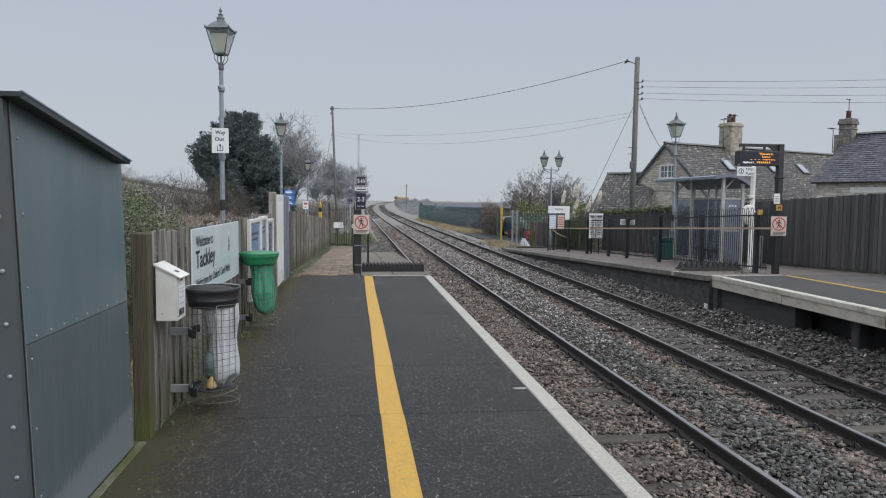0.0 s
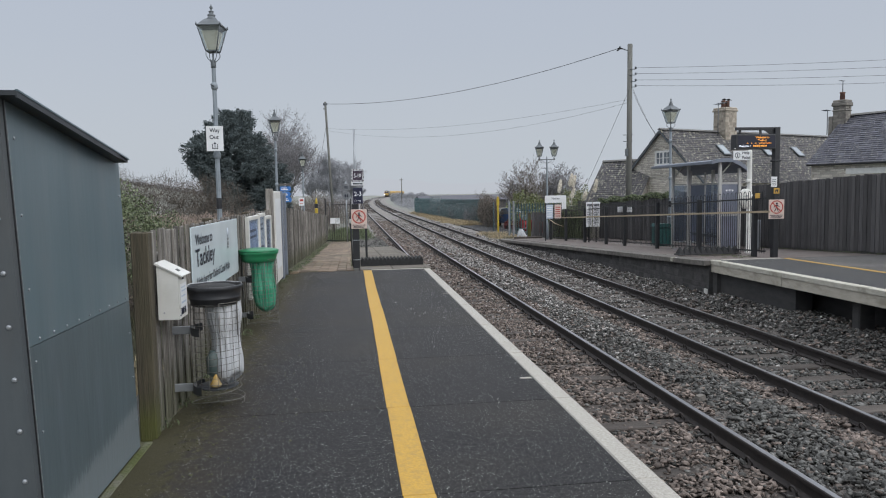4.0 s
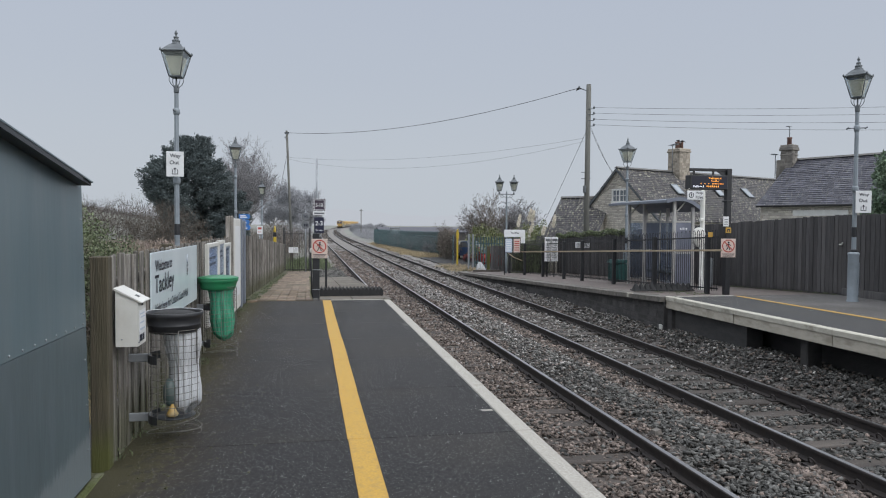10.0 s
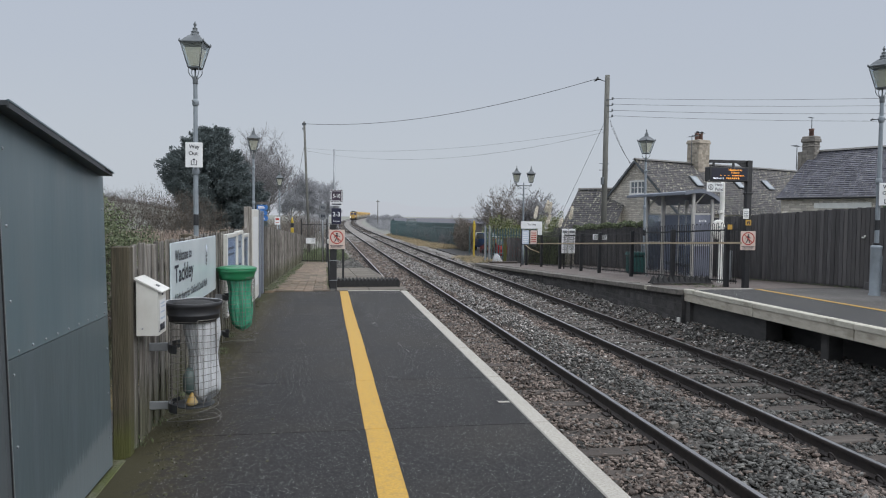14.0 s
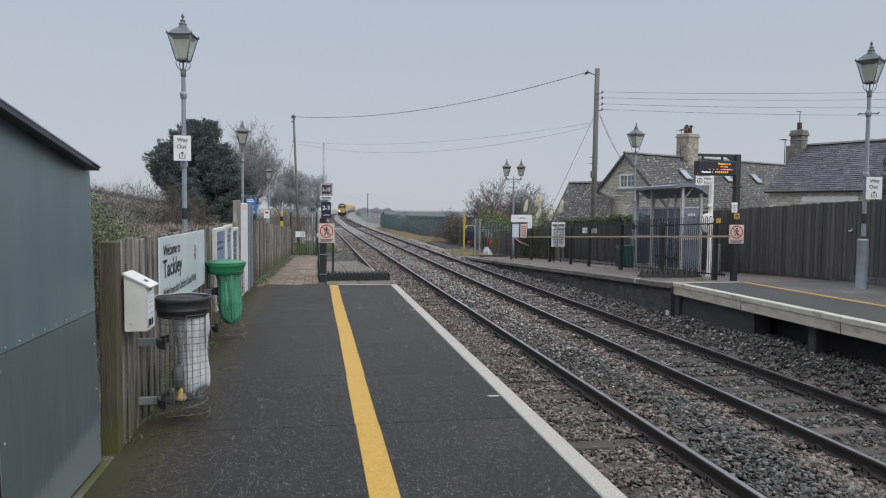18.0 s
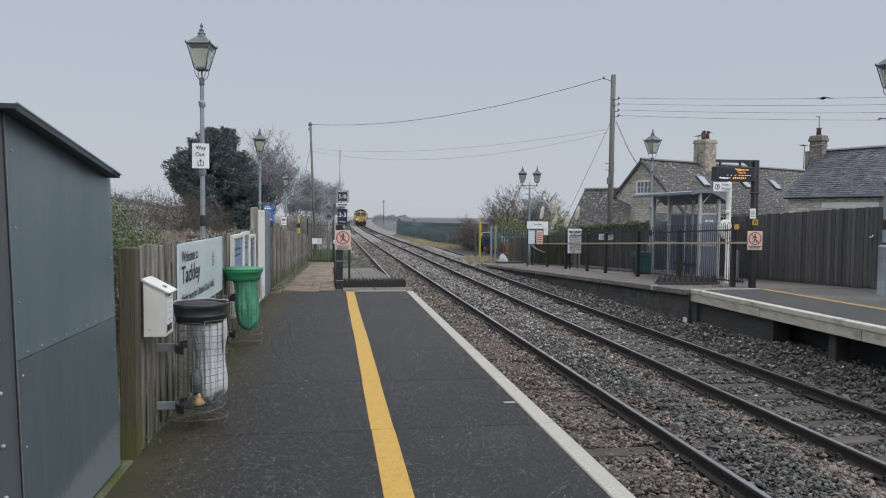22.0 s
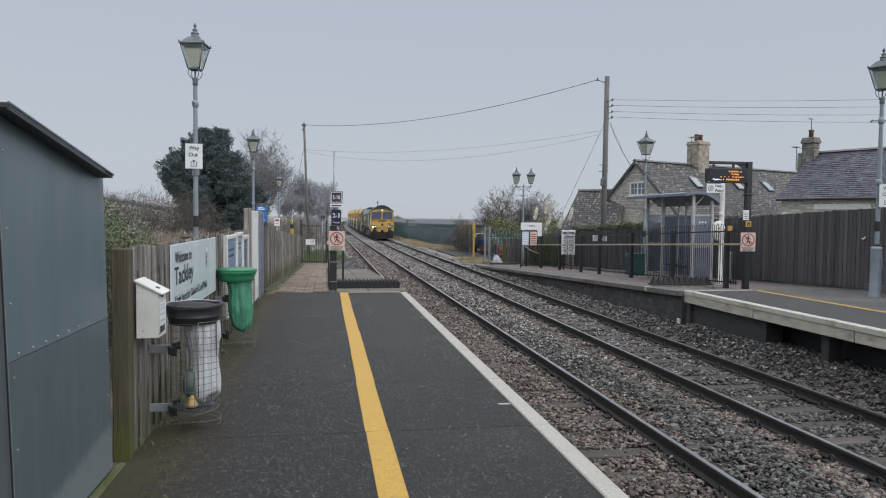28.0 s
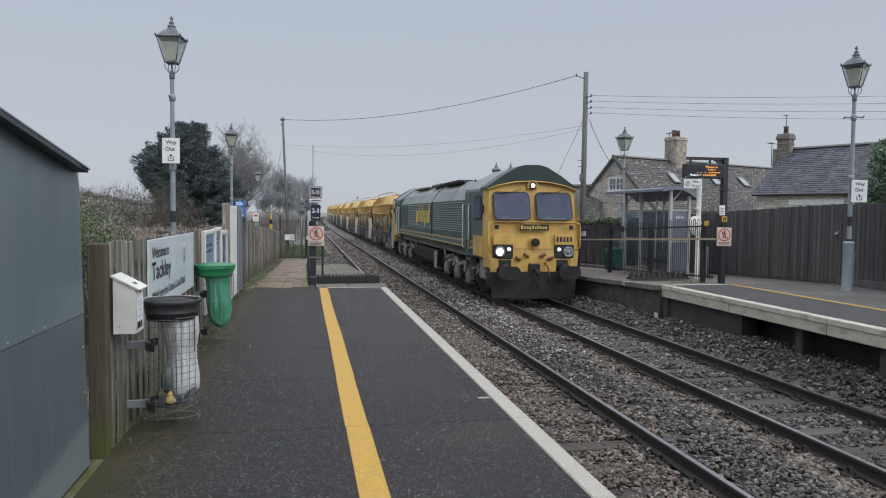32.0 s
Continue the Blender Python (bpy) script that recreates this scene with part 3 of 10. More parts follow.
# ---- mesh tools ----
class MB:
    """Gathers vertices and faces for one mesh."""

    def __init__(self):
        self.v, self.f, self.s = [], [], []

    def add(self, verts, faces, smooth=False):
        n = len(self.v)
        self.v.extend([tuple(p) for p in verts])
        self.f.extend([tuple(i + n for i in fc) for fc in faces])
        self.s.extend([smooth] * len(faces))
        return self

    def box(self, x0, x1, y0, y1, z0, z1, bev=0.0, m=None):
        if bev <= 0:
            vs = [(x, y, z) for x in (x0, x1) for y in (y0, y1) for z in (z0, z1)]
            fs = [(0, 1, 3, 2), (4, 6, 7, 5), (0, 4, 5, 1), (2, 3, 7, 6), (0, 2, 6, 4), (1, 5, 7, 3)]
        else:
            b = min(bev, (x1 - x0) * 0.45, (y1 - y0) * 0.45, (z1 - z0) * 0.45)
            ring = [(x0 + b, y0), (x1 - b, y0), (x1, y0 + b), (x1, y1 - b), (x1 - b, y1), (x0 + b, y1), (x0, y1 - b), (x0, y0 + b)]
            inn = [(x0 + b, y0 + b), (x1 - b, y0 + b), (x1 - b, y0 + b), (x1 - b, y1 - b), (x1 - b, y1 - b), (x0 + b, y1 - b), (x0 + b, y1 - b), (x0 + b, y0 + b)]
            vs = [(*p, z0) for p in inn] + [(*p, z0 + b) for p in ring] + [(*p, z1 - b) for p in ring] + [(*p, z1) for p in inn]
            fs = [tuple(range(7, -1, -1)), tuple(range(24, 32))]
            for k in range(3):
                fs += [(8 * k + i, 8 * k + (i + 1) % 8, 8 * k + 8 + (i + 1) % 8, 8 * k + 8 + i) for i in range(8)]
        if m is not None:
            vs = [m @ Vector(p) for p in vs]
        return self.add(vs, fs)

    def tube(self, pts, radii, n=8, cap=True, smooth=True):
        """A round bar along points."""
        pts = [Vector(p) for p in pts]
        if not hasattr(radii, "__len__"):
            radii = [radii] * len(pts)
        vs, fs, up = [], [], None
        for i, p in enumerate(pts):
            d = (pts[min(i + 1, len(pts) - 1)] - pts[max(i - 1, 0)]).normalized()
            if up is None or abs(up.dot(d)) > 0.95:
                up = Vector((0, 0, 1)) if abs(d.z) < 0.9 else Vector((1, 0, 0))
            a = d.cross(up).normalized()
            c = a.cross(d).normalized()
            up = c
            vs += [p + radii[i] * (math.cos(2 * math.pi * k / n) * a + math.sin(2 * math.pi * k / n) * c) for k in range(n)]
        for i in range(len(pts) - 1):
            fs += [(n * i + k, n * i + (k + 1) % n, n * i + n + (k + 1) % n, n * i + n + k) for k in range(n)]
        self.add(vs, fs, smooth)
        if cap:
            base = len(self.v) - len(vs)
            self.f += [tuple(base + k for k in range(n - 1, -1, -1)), tuple(base + len(vs) - n + k for k in range(n))]
            self.s += [False, False]
        return self

    def lathe(self, prof, n=16, at=(0, 0, 0), turn=0.0, smooth=True):
        """Profile of (radius, height) turned round z."""
        vs = [(at[0] + r * math.cos(turn + 2 * math.pi * k / n), at[1] + r * math.sin(turn + 2 * math.pi * k / n), at[2] + z) for r, z in prof for k in range(n)]
        fs = [(n * i + k, n * i + (k + 1) % n, n * i + n + (k + 1) % n, n * i + n + k) for i in range(len(prof) - 1) for k in range(n)]
        self.add(vs, fs, smooth)
        b = len(self.v) - len(vs)
        self.f += [tuple(b + k for k in range(n - 1, -1, -1)), tuple(b + len(vs) - n + k for k in range(n))]
        self.s += [False, False]
        return self

    def prism(self, prof, a, b, axis="y"):
        """A closed outline (two coordinates) drawn out from a to b along an axis."""
        k = len(prof)
        put = {"x": lambda p, q, t: (t, p, q), "y": lambda p, q, t: (p, t, q), "z": lambda p, q, t: (p, q, t)}[axis]
        vs = [put(p, q, t) for t in (a, b) for p, q in prof]
        fs = [tuple(range(k - 1, -1, -1)), tuple(range(k, 2 * k))] + [(i, (i + 1) % k, k + (i + 1) % k, k + i) for i in range(k)]
        return self.add(vs, fs)

    def mesh(self, name):
        me = bpy.data.meshes.new(name)
        me.from_pydata(self.v, [], self.f)
        me.polygons.foreach_set("use_smooth", self.s)
        bm = bmesh.new()
        bm.from_mesh(me)
        bmesh.ops.recalc_face_normals(bm, faces=bm.faces)
        bm.to_mesh(me)
        bm.free()
        me.update()
        return me


def np_mesh(name, verts, faces, smooth=False):
    """A mesh from arrays; faces all of one size."""
    me = bpy.data.meshes.new(name)
    k = faces.shape[1]
    me.vertices.add(len(verts))
    me.vertices.foreach_set("co", np.ascontiguousarray(verts, dtype=np.float32).ravel())
    me.loops.add(faces.size)
    me.loops.foreach_set("vertex_index", np.ascontiguousarray(faces, dtype=np.int32).ravel())
    me.polygons.add(len(faces))
    me.polygons.foreach_set("loop_start", np.arange(0, faces.size, k, dtype=np.int32))
    me.polygons.foreach_set("loop_total", np.full(len(faces), k, dtype=np.int32))
    if smooth:
        me.polygons.foreach_set("use_smooth", np.ones(len(faces), dtype=bool))
    me.update(calc_edges=True)
    return me


def part(name, mb, material, parent=None, label="", m=None, kind=""):
    """One mesh object under a thing, a part or nothing."""
    me = mb.mesh(name) if isinstance(mb, MB) else mb
    if material is not None and not me.materials:
        me.materials.append(M[material])
    ob = new(name, me)
    if parent is not None:
        ob.parent = parent
    if m is not None:
        ob.matrix_basis = m
    return tagged(ob, label, kind=kind)


def thing(name, m, label, category, group="", kind=""):
    ob = new(name)
    ob.empty_display_size = 0.1
    ob.matrix_basis = m
    return tagged(ob, label, category, group, kind)


def text(s, width, height, material, parent, m, name="lettering", thick=0.002):
    """Built-in font, fitted into a box of that width and height, facing -y of m, centred."""
    cu = bpy.data.curves.new(name, "FONT")
    cu.body, cu.size, cu.align_x, cu.extrude, cu.resolution_u, cu.offset = s, 1.0, "CENTER", 0.0, 3, 0.014
    tmp = bpy.data.objects.new(name, cu)
    scene.collection.objects.link(tmp)
    bpy.context.view_layer.update()
    me = bpy.data.meshes.new_from_object(tmp.evaluated_get(bpy.context.evaluated_depsgraph_get()))
    bpy.data.objects.remove(tmp)
    co = np.array([v.co[:] for v in me.vertices])
    lo, hi = co.min(0), co.max(0)
    sx, sy = width / (hi[0] - lo[0]), height / (hi[1] - lo[1])
    for v in me.vertices:
        x, y, _ = v.co
        v.co = ((x - (lo[0] + hi[0]) / 2) * sx, 0.0, (y - (lo[1] + hi[1]) / 2) * sy)
    me.materials.clear()
    return part(name, me, material, parent, m=m)


def bars(rows, material, parent, m, name="print"):
    """Unreadable print: bars (x0, x1, z0, z1) on a face towards -y."""
    mb = MB()
    for x0, x1, z0, z1 in rows:
        mb.box(x0, x1, -0.002, 0.0, z0, z1)
    return part(name, mb, material, parent, m=m)


rng = np.random.default_rng(7)


def ramp_near(y):
    return -0.041 * min(max(y - 15.0, 0), 27)


def fence_line(y):
    """The boarded fence steps down a little less than the ramp."""
    return -0.0345 * min(max(y - 15.0, 0), 27)


def ramp_far(y):
    return -0.04 * min(max(y - 14.75, 0), 21)


def rise(y):
    return 0.0036 * max(y - 90.0, 0)


def fall(x):
    """The near platform dips towards the foot of its fence."""
    return -0.055 * np.clip((-1.08 - x) / 0.3, 0, 1)


def bend(y):
    return 0.000145 * max(y - 105.0, 0) ** 2


RAIL_Z, NEAR_C, FAR_C = -0.9, 3.02, 6.25

# ---- ground ----
def build_ground():
    xs = np.unique(np.concatenate([np.linspace(-1600, -200, 15), np.linspace(-200, -20, 37), np.linspace(-20, 40, 41), np.linspace(40, 200, 17), np.linspace(200, 1600, 15)]))
    ys = np.unique(np.concatenate([np.linspace(-800, -20, 10), np.linspace(-20, 130, 61), np.linspace(130, 600, 60), np.linspace(600, 3200, 14)]))
    gx, gy = np.meshgrid(xs, ys)
    bx = gx - 0.000145 * np.clip(gy - 105, 0, 500) ** 2
    up = 0.0036 * np.clip(gy - 90, 0, 700)
    side = np.clip((np.abs(bx - 4.6) - 9) / 8, 0, 1)
    z = -1.45 + up + side * 0.7
    z += np.where(gx < -1.6, 0.35, 0) * np.clip((-gx - 1.6) / 3, 0, 1)
    z += 11.5 * np.exp(-(((gx + 100) / 48) ** 2 + ((gy - 215) / 65) ** 2))
    z += 0.15 * np.sin(gx * 0.31) * np.sin(gy * 0.23) * side
    w = len(xs)
    i = np.arange(len(ys) - 1)[:, None] * w + np.arange(w - 1)[None]
    f = np.stack([i, i + 1, i + w + 1, i + w], -1).reshape(-1, 4)
    part("ground", np_mesh("ground", np.stack([gx, gy, z], -1).reshape(-1, 3), f, True), "grass", label="rough winter grass and fields fading into mist", kind="structure")


build_ground()


# ---- track bed ----
def bed_z(x, y):
    """Height of the ballast surface across the two tracks."""
    six = np.exp(-((x - 4.62) / 0.55) ** 2) * 0.11
    s = np.clip((x - 7.2) / 0.85, 0, 1)
    edge = 0.35 * s * s * (3 - 2 * s) * np.clip(1 - (y - 18) / 22, 0.2, 1)
    return -1.07 + six + edge + 0.03 * np.sin(x * 3.1 + y * 0.7) * np.sin(y * 1.9 - x)


def build_bed():
    ys = np.concatenate([np.arange(-6, 34, 0.16), np.arange(34, 110, 0.7), np.arange(110, 520, 4.0)])
    cols = np.concatenate([[-0.6, 0.4, 1.1], np.arange(1.5, 8.6, 0.16), [9.0, 9.6, 10.6]])
    gx, gy = np.meshgrid(cols, ys)
    z = bed_z(gx, gy) + rng.normal(0, 0.012, gx.shape) - np.where(gy < 36, 0.04, 0.012)
    z = np.where((gx < 1.5) | (gx > 8.7), -1.15 - 0.3 * np.clip(np.abs(gx - 4.6) - 3.9, 0, 3), z)
    z += 0.0036 * np.clip(gy - 90, 0, 700)
    gx = gx + 0.000145 * np.clip(gy - 105, 0, 600) ** 2
    w = len(cols)
    i = np.arange(len(ys) - 1)[:, None] * w + np.arange(w - 1)[None]
    f = np.stack([i, i + 1, i + w + 1, i + w], -1).reshape(-1, 4)
    v = np.stack([gx, gy, z], -1).reshape(-1, 3)
    cut = int(np.searchsorted(ys, 34.0)) * (w - 1)
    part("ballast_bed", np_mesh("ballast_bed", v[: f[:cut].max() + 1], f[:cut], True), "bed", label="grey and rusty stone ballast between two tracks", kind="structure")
    # Beyond y = 34 the bed takes the haze-lightened colour.
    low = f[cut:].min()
    part("ballast_bed", np_mesh("ballast_bed", v[low:], f[cut:] - low, True), "bed_mist_paled", label="stone ballast further down the line, colour paled for mist", kind="structure")


build_bed()

SLEEPER_STEP = 0.68


def stone_shapes(count):
    t = (1 + 5 ** 0.5) / 2
    ico = np.array([(-1, t, 0), (1, t, 0), (-1, -t, 0), (1, -t, 0), (0, -1, t), (0, 1, t), (0, -1, -t), (0, 1, -t), (t, 0, -1), (t, 0, 1), (-t, 0, -1), (-t, 0, 1)]) / 1.9
    tri = np.array([(0, 11, 5), (0, 5, 1), (0, 1, 7), (0, 7, 10), (0, 10, 11), (1, 5, 9), (5, 11, 4), (11, 10, 2), (10, 7, 6), (7, 1, 8), (3, 9, 4), (3, 4, 2), (3, 2, 6), (3, 6, 8), (3, 8, 9), (4, 9, 5), (2, 4, 11), (6, 2, 10), (8, 6, 7), (9, 8, 1)])
    return [ico * rng.uniform(0.62, 1.25, (12, 1)) * rng.uniform(0.7, 1.2, (1, 3)) for _ in range(count)], tri


def stones(name, label, x, y, z, r, material, parent=None, coarse=False):
    shapes, tri = stone_shapes(24)
    shapes = np.array(shapes)[rng.integers(0, 24, len(x))]
    ang, tip = rng.uniform(0, 6.283, len(x)), rng.uniform(-0.9, 0.9, len(x))
    ca, sa, ct, st = np.cos(ang)[:, None], np.sin(ang)[:, None], np.cos(tip)[:, None], np.sin(tip)[:, None]
    if coarse:
        cube = np.array([(a, b, c) for a in (-1, 1) for b in (-1, 1) for c in (-1, 1)]) * 0.72
        tri = np.array([(0, 1, 3), (0, 3, 2), (4, 6, 7), (4, 7, 5), (0, 4, 5), (0, 5, 1), (2, 3, 7), (2, 7, 6), (0, 2, 6), (0, 6, 4), (1, 5, 7), (1, 7, 3)])
        kinds = np.array([cube * rng.uniform(0.4, 1.5, (8, 1)) * rng.uniform(0.55, 1.4, (1, 3)) for _ in range(24)])
        shapes = kinds[rng.integers(0, 24, len(x))]
    px, py, pz = shapes[..., 0], shapes[..., 1], shapes[..., 2] * 0.5
    py, pz = py * ct - pz * st, py * st + pz * ct
    px, py = px * ca - py * sa, px * sa + py * ca
    v = np.stack([px, py, pz], -1) * r[:, None, None] + np.stack([x, y, z], -1)[:, None]
    f = (tri[None] + shapes.shape[1] * np.arange(len(x))[:, None, None]).reshape(-1, 3)
    return part(name, np_mesh(name, v.reshape(-1, 3), f), material, parent, label=label, kind="stuff")


def build_stones():
    xs, ys, rs = [], [], []
    for y0, y1, dens, r0, r1 in ((-5.0, 2.2, 70, 0.026, 0.046), (2.2, 9.0, 1050, 0.016, 0.036), (9.0, 18.0, 660, 0.017, 0.035), (18.0, 36.0, 195, 0.026, 0.046), (36.0, 72.0, 65, 0.036, 0.065)):
        n = int(6.5 * (y1 - y0) * dens)
        xs.append(rng.uniform(1.55, 8.55 if y1 < 20 else 7.95, n)), ys.append(rng.uniform(y0, y1, n)), rs.append(rng.uniform(r0, r1, n))
    x, y, r = np.concatenate(xs), np.concatenate(ys), np.concatenate(rs)
    keep = (x < 7.9) | (y < 14.6)
    for rail in (2.27, 3.77, 5.5, 7.0):
        keep &= np.abs(x - rail) > 0.10
    on = np.abs((y / SLEEPER_STEP + 0.5) % 1 - 0.5) * SLEEPER_STEP < 0.14
    near_t, far_t = np.abs(x - NEAR_C) < 1.3, np.abs(x - FAR_C) < 1.28
    patch = np.sin(y * 2.1 + 1.3) * np.sin(x * 1.7 + y * 0.6)
    bare = np.where((y < 9) & (x > 2.3), 0.7 + 0.25 * patch, 0.3 + 0.3 * patch)
    keep &= ~(on & near_t & (rng.random(len(x)) < bare))
    keep &= ~(on & far_t & (rng.random(len(x)) < 0.93))
    x, y, r = x[keep], y[keep], r[keep]
    z = bed_z(x, y) + r * rng.uniform(-0.7, 0.5, len(x))
    brown = (x < 4.0 + 0.25 * np.sin(y * 0.9)) | (np.abs(x - 5.2) < 0.30 + 0.1 * np.sin(y * 1.3)) | (np.abs(x - 7.3) < 0.15)
    brown ^= rng.random(len(x)) < 0.14
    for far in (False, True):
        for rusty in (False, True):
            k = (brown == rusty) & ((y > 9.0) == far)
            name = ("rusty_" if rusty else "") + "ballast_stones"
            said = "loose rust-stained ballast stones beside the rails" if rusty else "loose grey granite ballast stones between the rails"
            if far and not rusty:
                # Share of these lighter stones grows with y: haze put into the colour.
                mist_paled = k & (rng.random(len(x)) < np.clip((y - 9) / 14, 0, 0.92))
                stones("clean_ballast_stones", "loose grey ballast stones further down the line, colour paled for mist", x[mist_paled], y[mist_paled], z[mist_paled], r[mist_paled], "ballast_pale", coarse=True)
                k &= ~mist_paled
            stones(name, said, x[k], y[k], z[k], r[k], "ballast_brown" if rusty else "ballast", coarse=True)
    n = 13000
    x, y = rng.uniform(0.13, 1.75, n), rng.uniform(30.1, 46.0, n)
    f = (y - 30.1) / 15.9
    inner, outer = -0.675 - 0.525 * f, -0.92 - 0.23 * f
    top = inner + (outer - inner) * (x - 0.11) / 1.64
    stones("bank_stones", "loose stones on the bank beside the ramp", x, y, top + 0.02, rng.uniform(0.025, 0.06, n), "ballast", coarse=True)
    n = 21000
    y = 2.9 + 9.0 * rng.random(n) ** 1.4
    x = rng.uniform(-1.33, 1.46, n)
    off = (x < 0.18) | (x > 0.37)
    x, y = x[off], y[off]
    stones("white_chippings", "pale stone chippings set in the asphalt", x, y, fall(x), rng.uniform(0.0010, 0.0019, len(x)) * (1 + 1.0 * (rng.random(len(x)) < 0.10)), "chip", coarse=True)
    n = 11000
    y = 5.5 + 9.2 * rng.random(n) ** 0.7
    x = rng.uniform(-1.33, 1.46, n)
    off = (x < 0.18) | (x > 0.37)
    x, y = x[off], y[off]
    stones("far_chippings", "pale stone chippings set in the asphalt", x, y, fall(x), rng.uniform(0.0015, 0.0038, len(x)), "chip", coarse=True)
    n = 5000
    y = 2.9 + 6.5 * rng.random(n) ** 1.4
    x = rng.uniform(-1.33, 1.46, n)
    off = (x < 0.18) | (x > 0.37)
    x, y = x[off], y[off]
    stones("dark_chippings", "dark stone chippings set in the asphalt", x, y, fall(x), rng.uniform(0.002, 0.004, len(x)), "dark_chip", coarse=True)
    n = 19000
    x = -1.41 + rng.exponential(0.17, n)
    y = rng.uniform(2.6, 14.6, n)
    keep = (x < 0.1) & (rng.random(n) < 0.35 + 0.5 * np.sin(y * 2.3 + 1.0 + 5 * x) * np.sin(y * 0.9 - 3 * x))
    x, y = x[keep], y[keep]
    half = len(x) // 2
    r = rng.uniform(0.0035, 0.010, len(x))
    stones("moss_crumbs", "moss and dirt gathered along the foot of the fence", x[:half], y[:half], fall(x[:half]), r[:half], "moss", coarse=True)
    stones("grit", "brown grit scattered along the foot of the fence", x[half:], y[half:], fall(x[half:]), r[half:] * 0.8, "soil", coarse=True)


build_stones()
ls = thing("loose_block", pose(4.13, 7.95, -0.955, 6, -4, 25), "pale buff stone lying on the ballast between the tracks", "stone")
part("stone", MB().add([(-0.07, -0.045, -0.03), (0.065, -0.05, -0.03), (0.075, 0.04, -0.03), (-0.06, 0.05, -0.03), (-0.055, -0.03, 0.03), (0.05, -0.035, 0.036), (0.055, 0.03, 0.028), (-0.045, 0.035, 0.033)], [(3, 2, 1, 0), (4, 5, 6, 7), (0, 1, 5, 4), (1, 2, 6, 5), (2, 3, 7, 6), (3, 0, 4, 7)]), "coping", ls)


# ---- tracks ----
def track_pts(c):
    ys = list(np.arange(-8, 104, 8.0)) + list(np.arange(104, 530, 9.0))
    return [(c + bend(y), y, rise(y)) for y in ys]


def sweep(name, prof, c, material, parent):
    pts = track_pts(c)
    k = len(prof)
    vs, fs = [], []
    for x, y, z in pts:
        vs += [(x + p, y, z + q) for p, q in prof]
    for i in range(len(pts) - 1):
        fs += [(k * i + j, k * i + (j + 1) % k, k * i + k + (j + 1) % k, k * i + k + j) for j in range(k)]
    mb = MB()
    mb.add(vs, fs)
    return part(name, mb, material, parent)


def build_track(centre, label):
    tr = thing("railway_track", pose(0, 0, 0), label, "railway track", kind="structure")
    prof = [(-0.07, -0.159), (0.07, -0.159), (0.07, -0.146), (0.012, -0.128), (0.009, -0.05), (0.035, -0.038), (0.036, -0.008), (0.028, 0.0), (-0.028, 0.0), (-0.036, -0.008), (-0.035, -0.038), (-0.009, -0.05), (-0.012, -0.128), (-0.07, -0.146)]
    prof = [(p, q + RAIL_Z) for p, q in prof]
    clip = MB()
    for s in (-0.75, 0.75):
        sweep("rail", prof, centre + s, "rail_side", tr)
        sweep("running_surface", [(-0.027, RAIL_Z - 0.004), (0.027, RAIL_Z - 0.004), (0.027, RAIL_Z + 0.0015), (-0.027, RAIL_Z + 0.0015)], centre + s, "rail_top", tr)
        for k in range(4, 62):
            y = k * SLEEPER_STEP
            for side in (-1, 1):
                bx = centre + s + side * 0.10
                loop = [(bx + side * 0.012 * math.sin(a * 1.0), y + 0.052 * math.cos(a), RAIL_Z - 0.118 + 0.042 * math.sin(a)) for a in np.linspace(-0.6, 4.0, 9)]
                clip.tube(loop, 0.011, 5)
                clip.box(bx - 0.075, bx + 0.075, y - 0.08, y + 0.08, RAIL_Z - 0.168, RAIL_Z - 0.146)
    part("rail_clips", clip, "rail_side", tr, label="rusty coiled rail clips on baseplates", kind="stuff")
    rest = MB()
    sunk = 0.012 if centre == NEAR_C else 0.0
    sl = MB().box(-1.3, 1.3, -0.125, 0.125, RAIL_Z - 0.29, RAIL_Z - 0.162, 0.012).mesh("sleeper")
    sl.materials.append(M["sleeper"])
    for k in range(-4, 150):
        y = k * SLEEPER_STEP
        part("sleeper", sl, None, tr, m=pose(centre + rng.uniform(-0.04, 0.04), y, rng.uniform(-0.008, 0.008) - sunk, 0, 0, rng.uniform(-1.2, 1.2)))
    for k in range(150, 420):
        y = k * SLEEPER_STEP
        rest.box(centre + bend(y) - 1.3, centre + bend(y) + 1.3, y - 0.125, y + 0.125, RAIL_Z - 0.29 + rise(y), RAIL_Z - 0.162 + rise(y))
    part("far_sleepers", rest, "sleeper", tr, kind="stuff")
    return tr


build_track(NEAR_C, "steel rails on old timber sleepers sunk in rusty ballast")
build_track(FAR_C, "steel rails on grey timber sleepers beside the far platform")


# ---- near platform ----
EDGE, PLAT_END = 1.61, 14.85


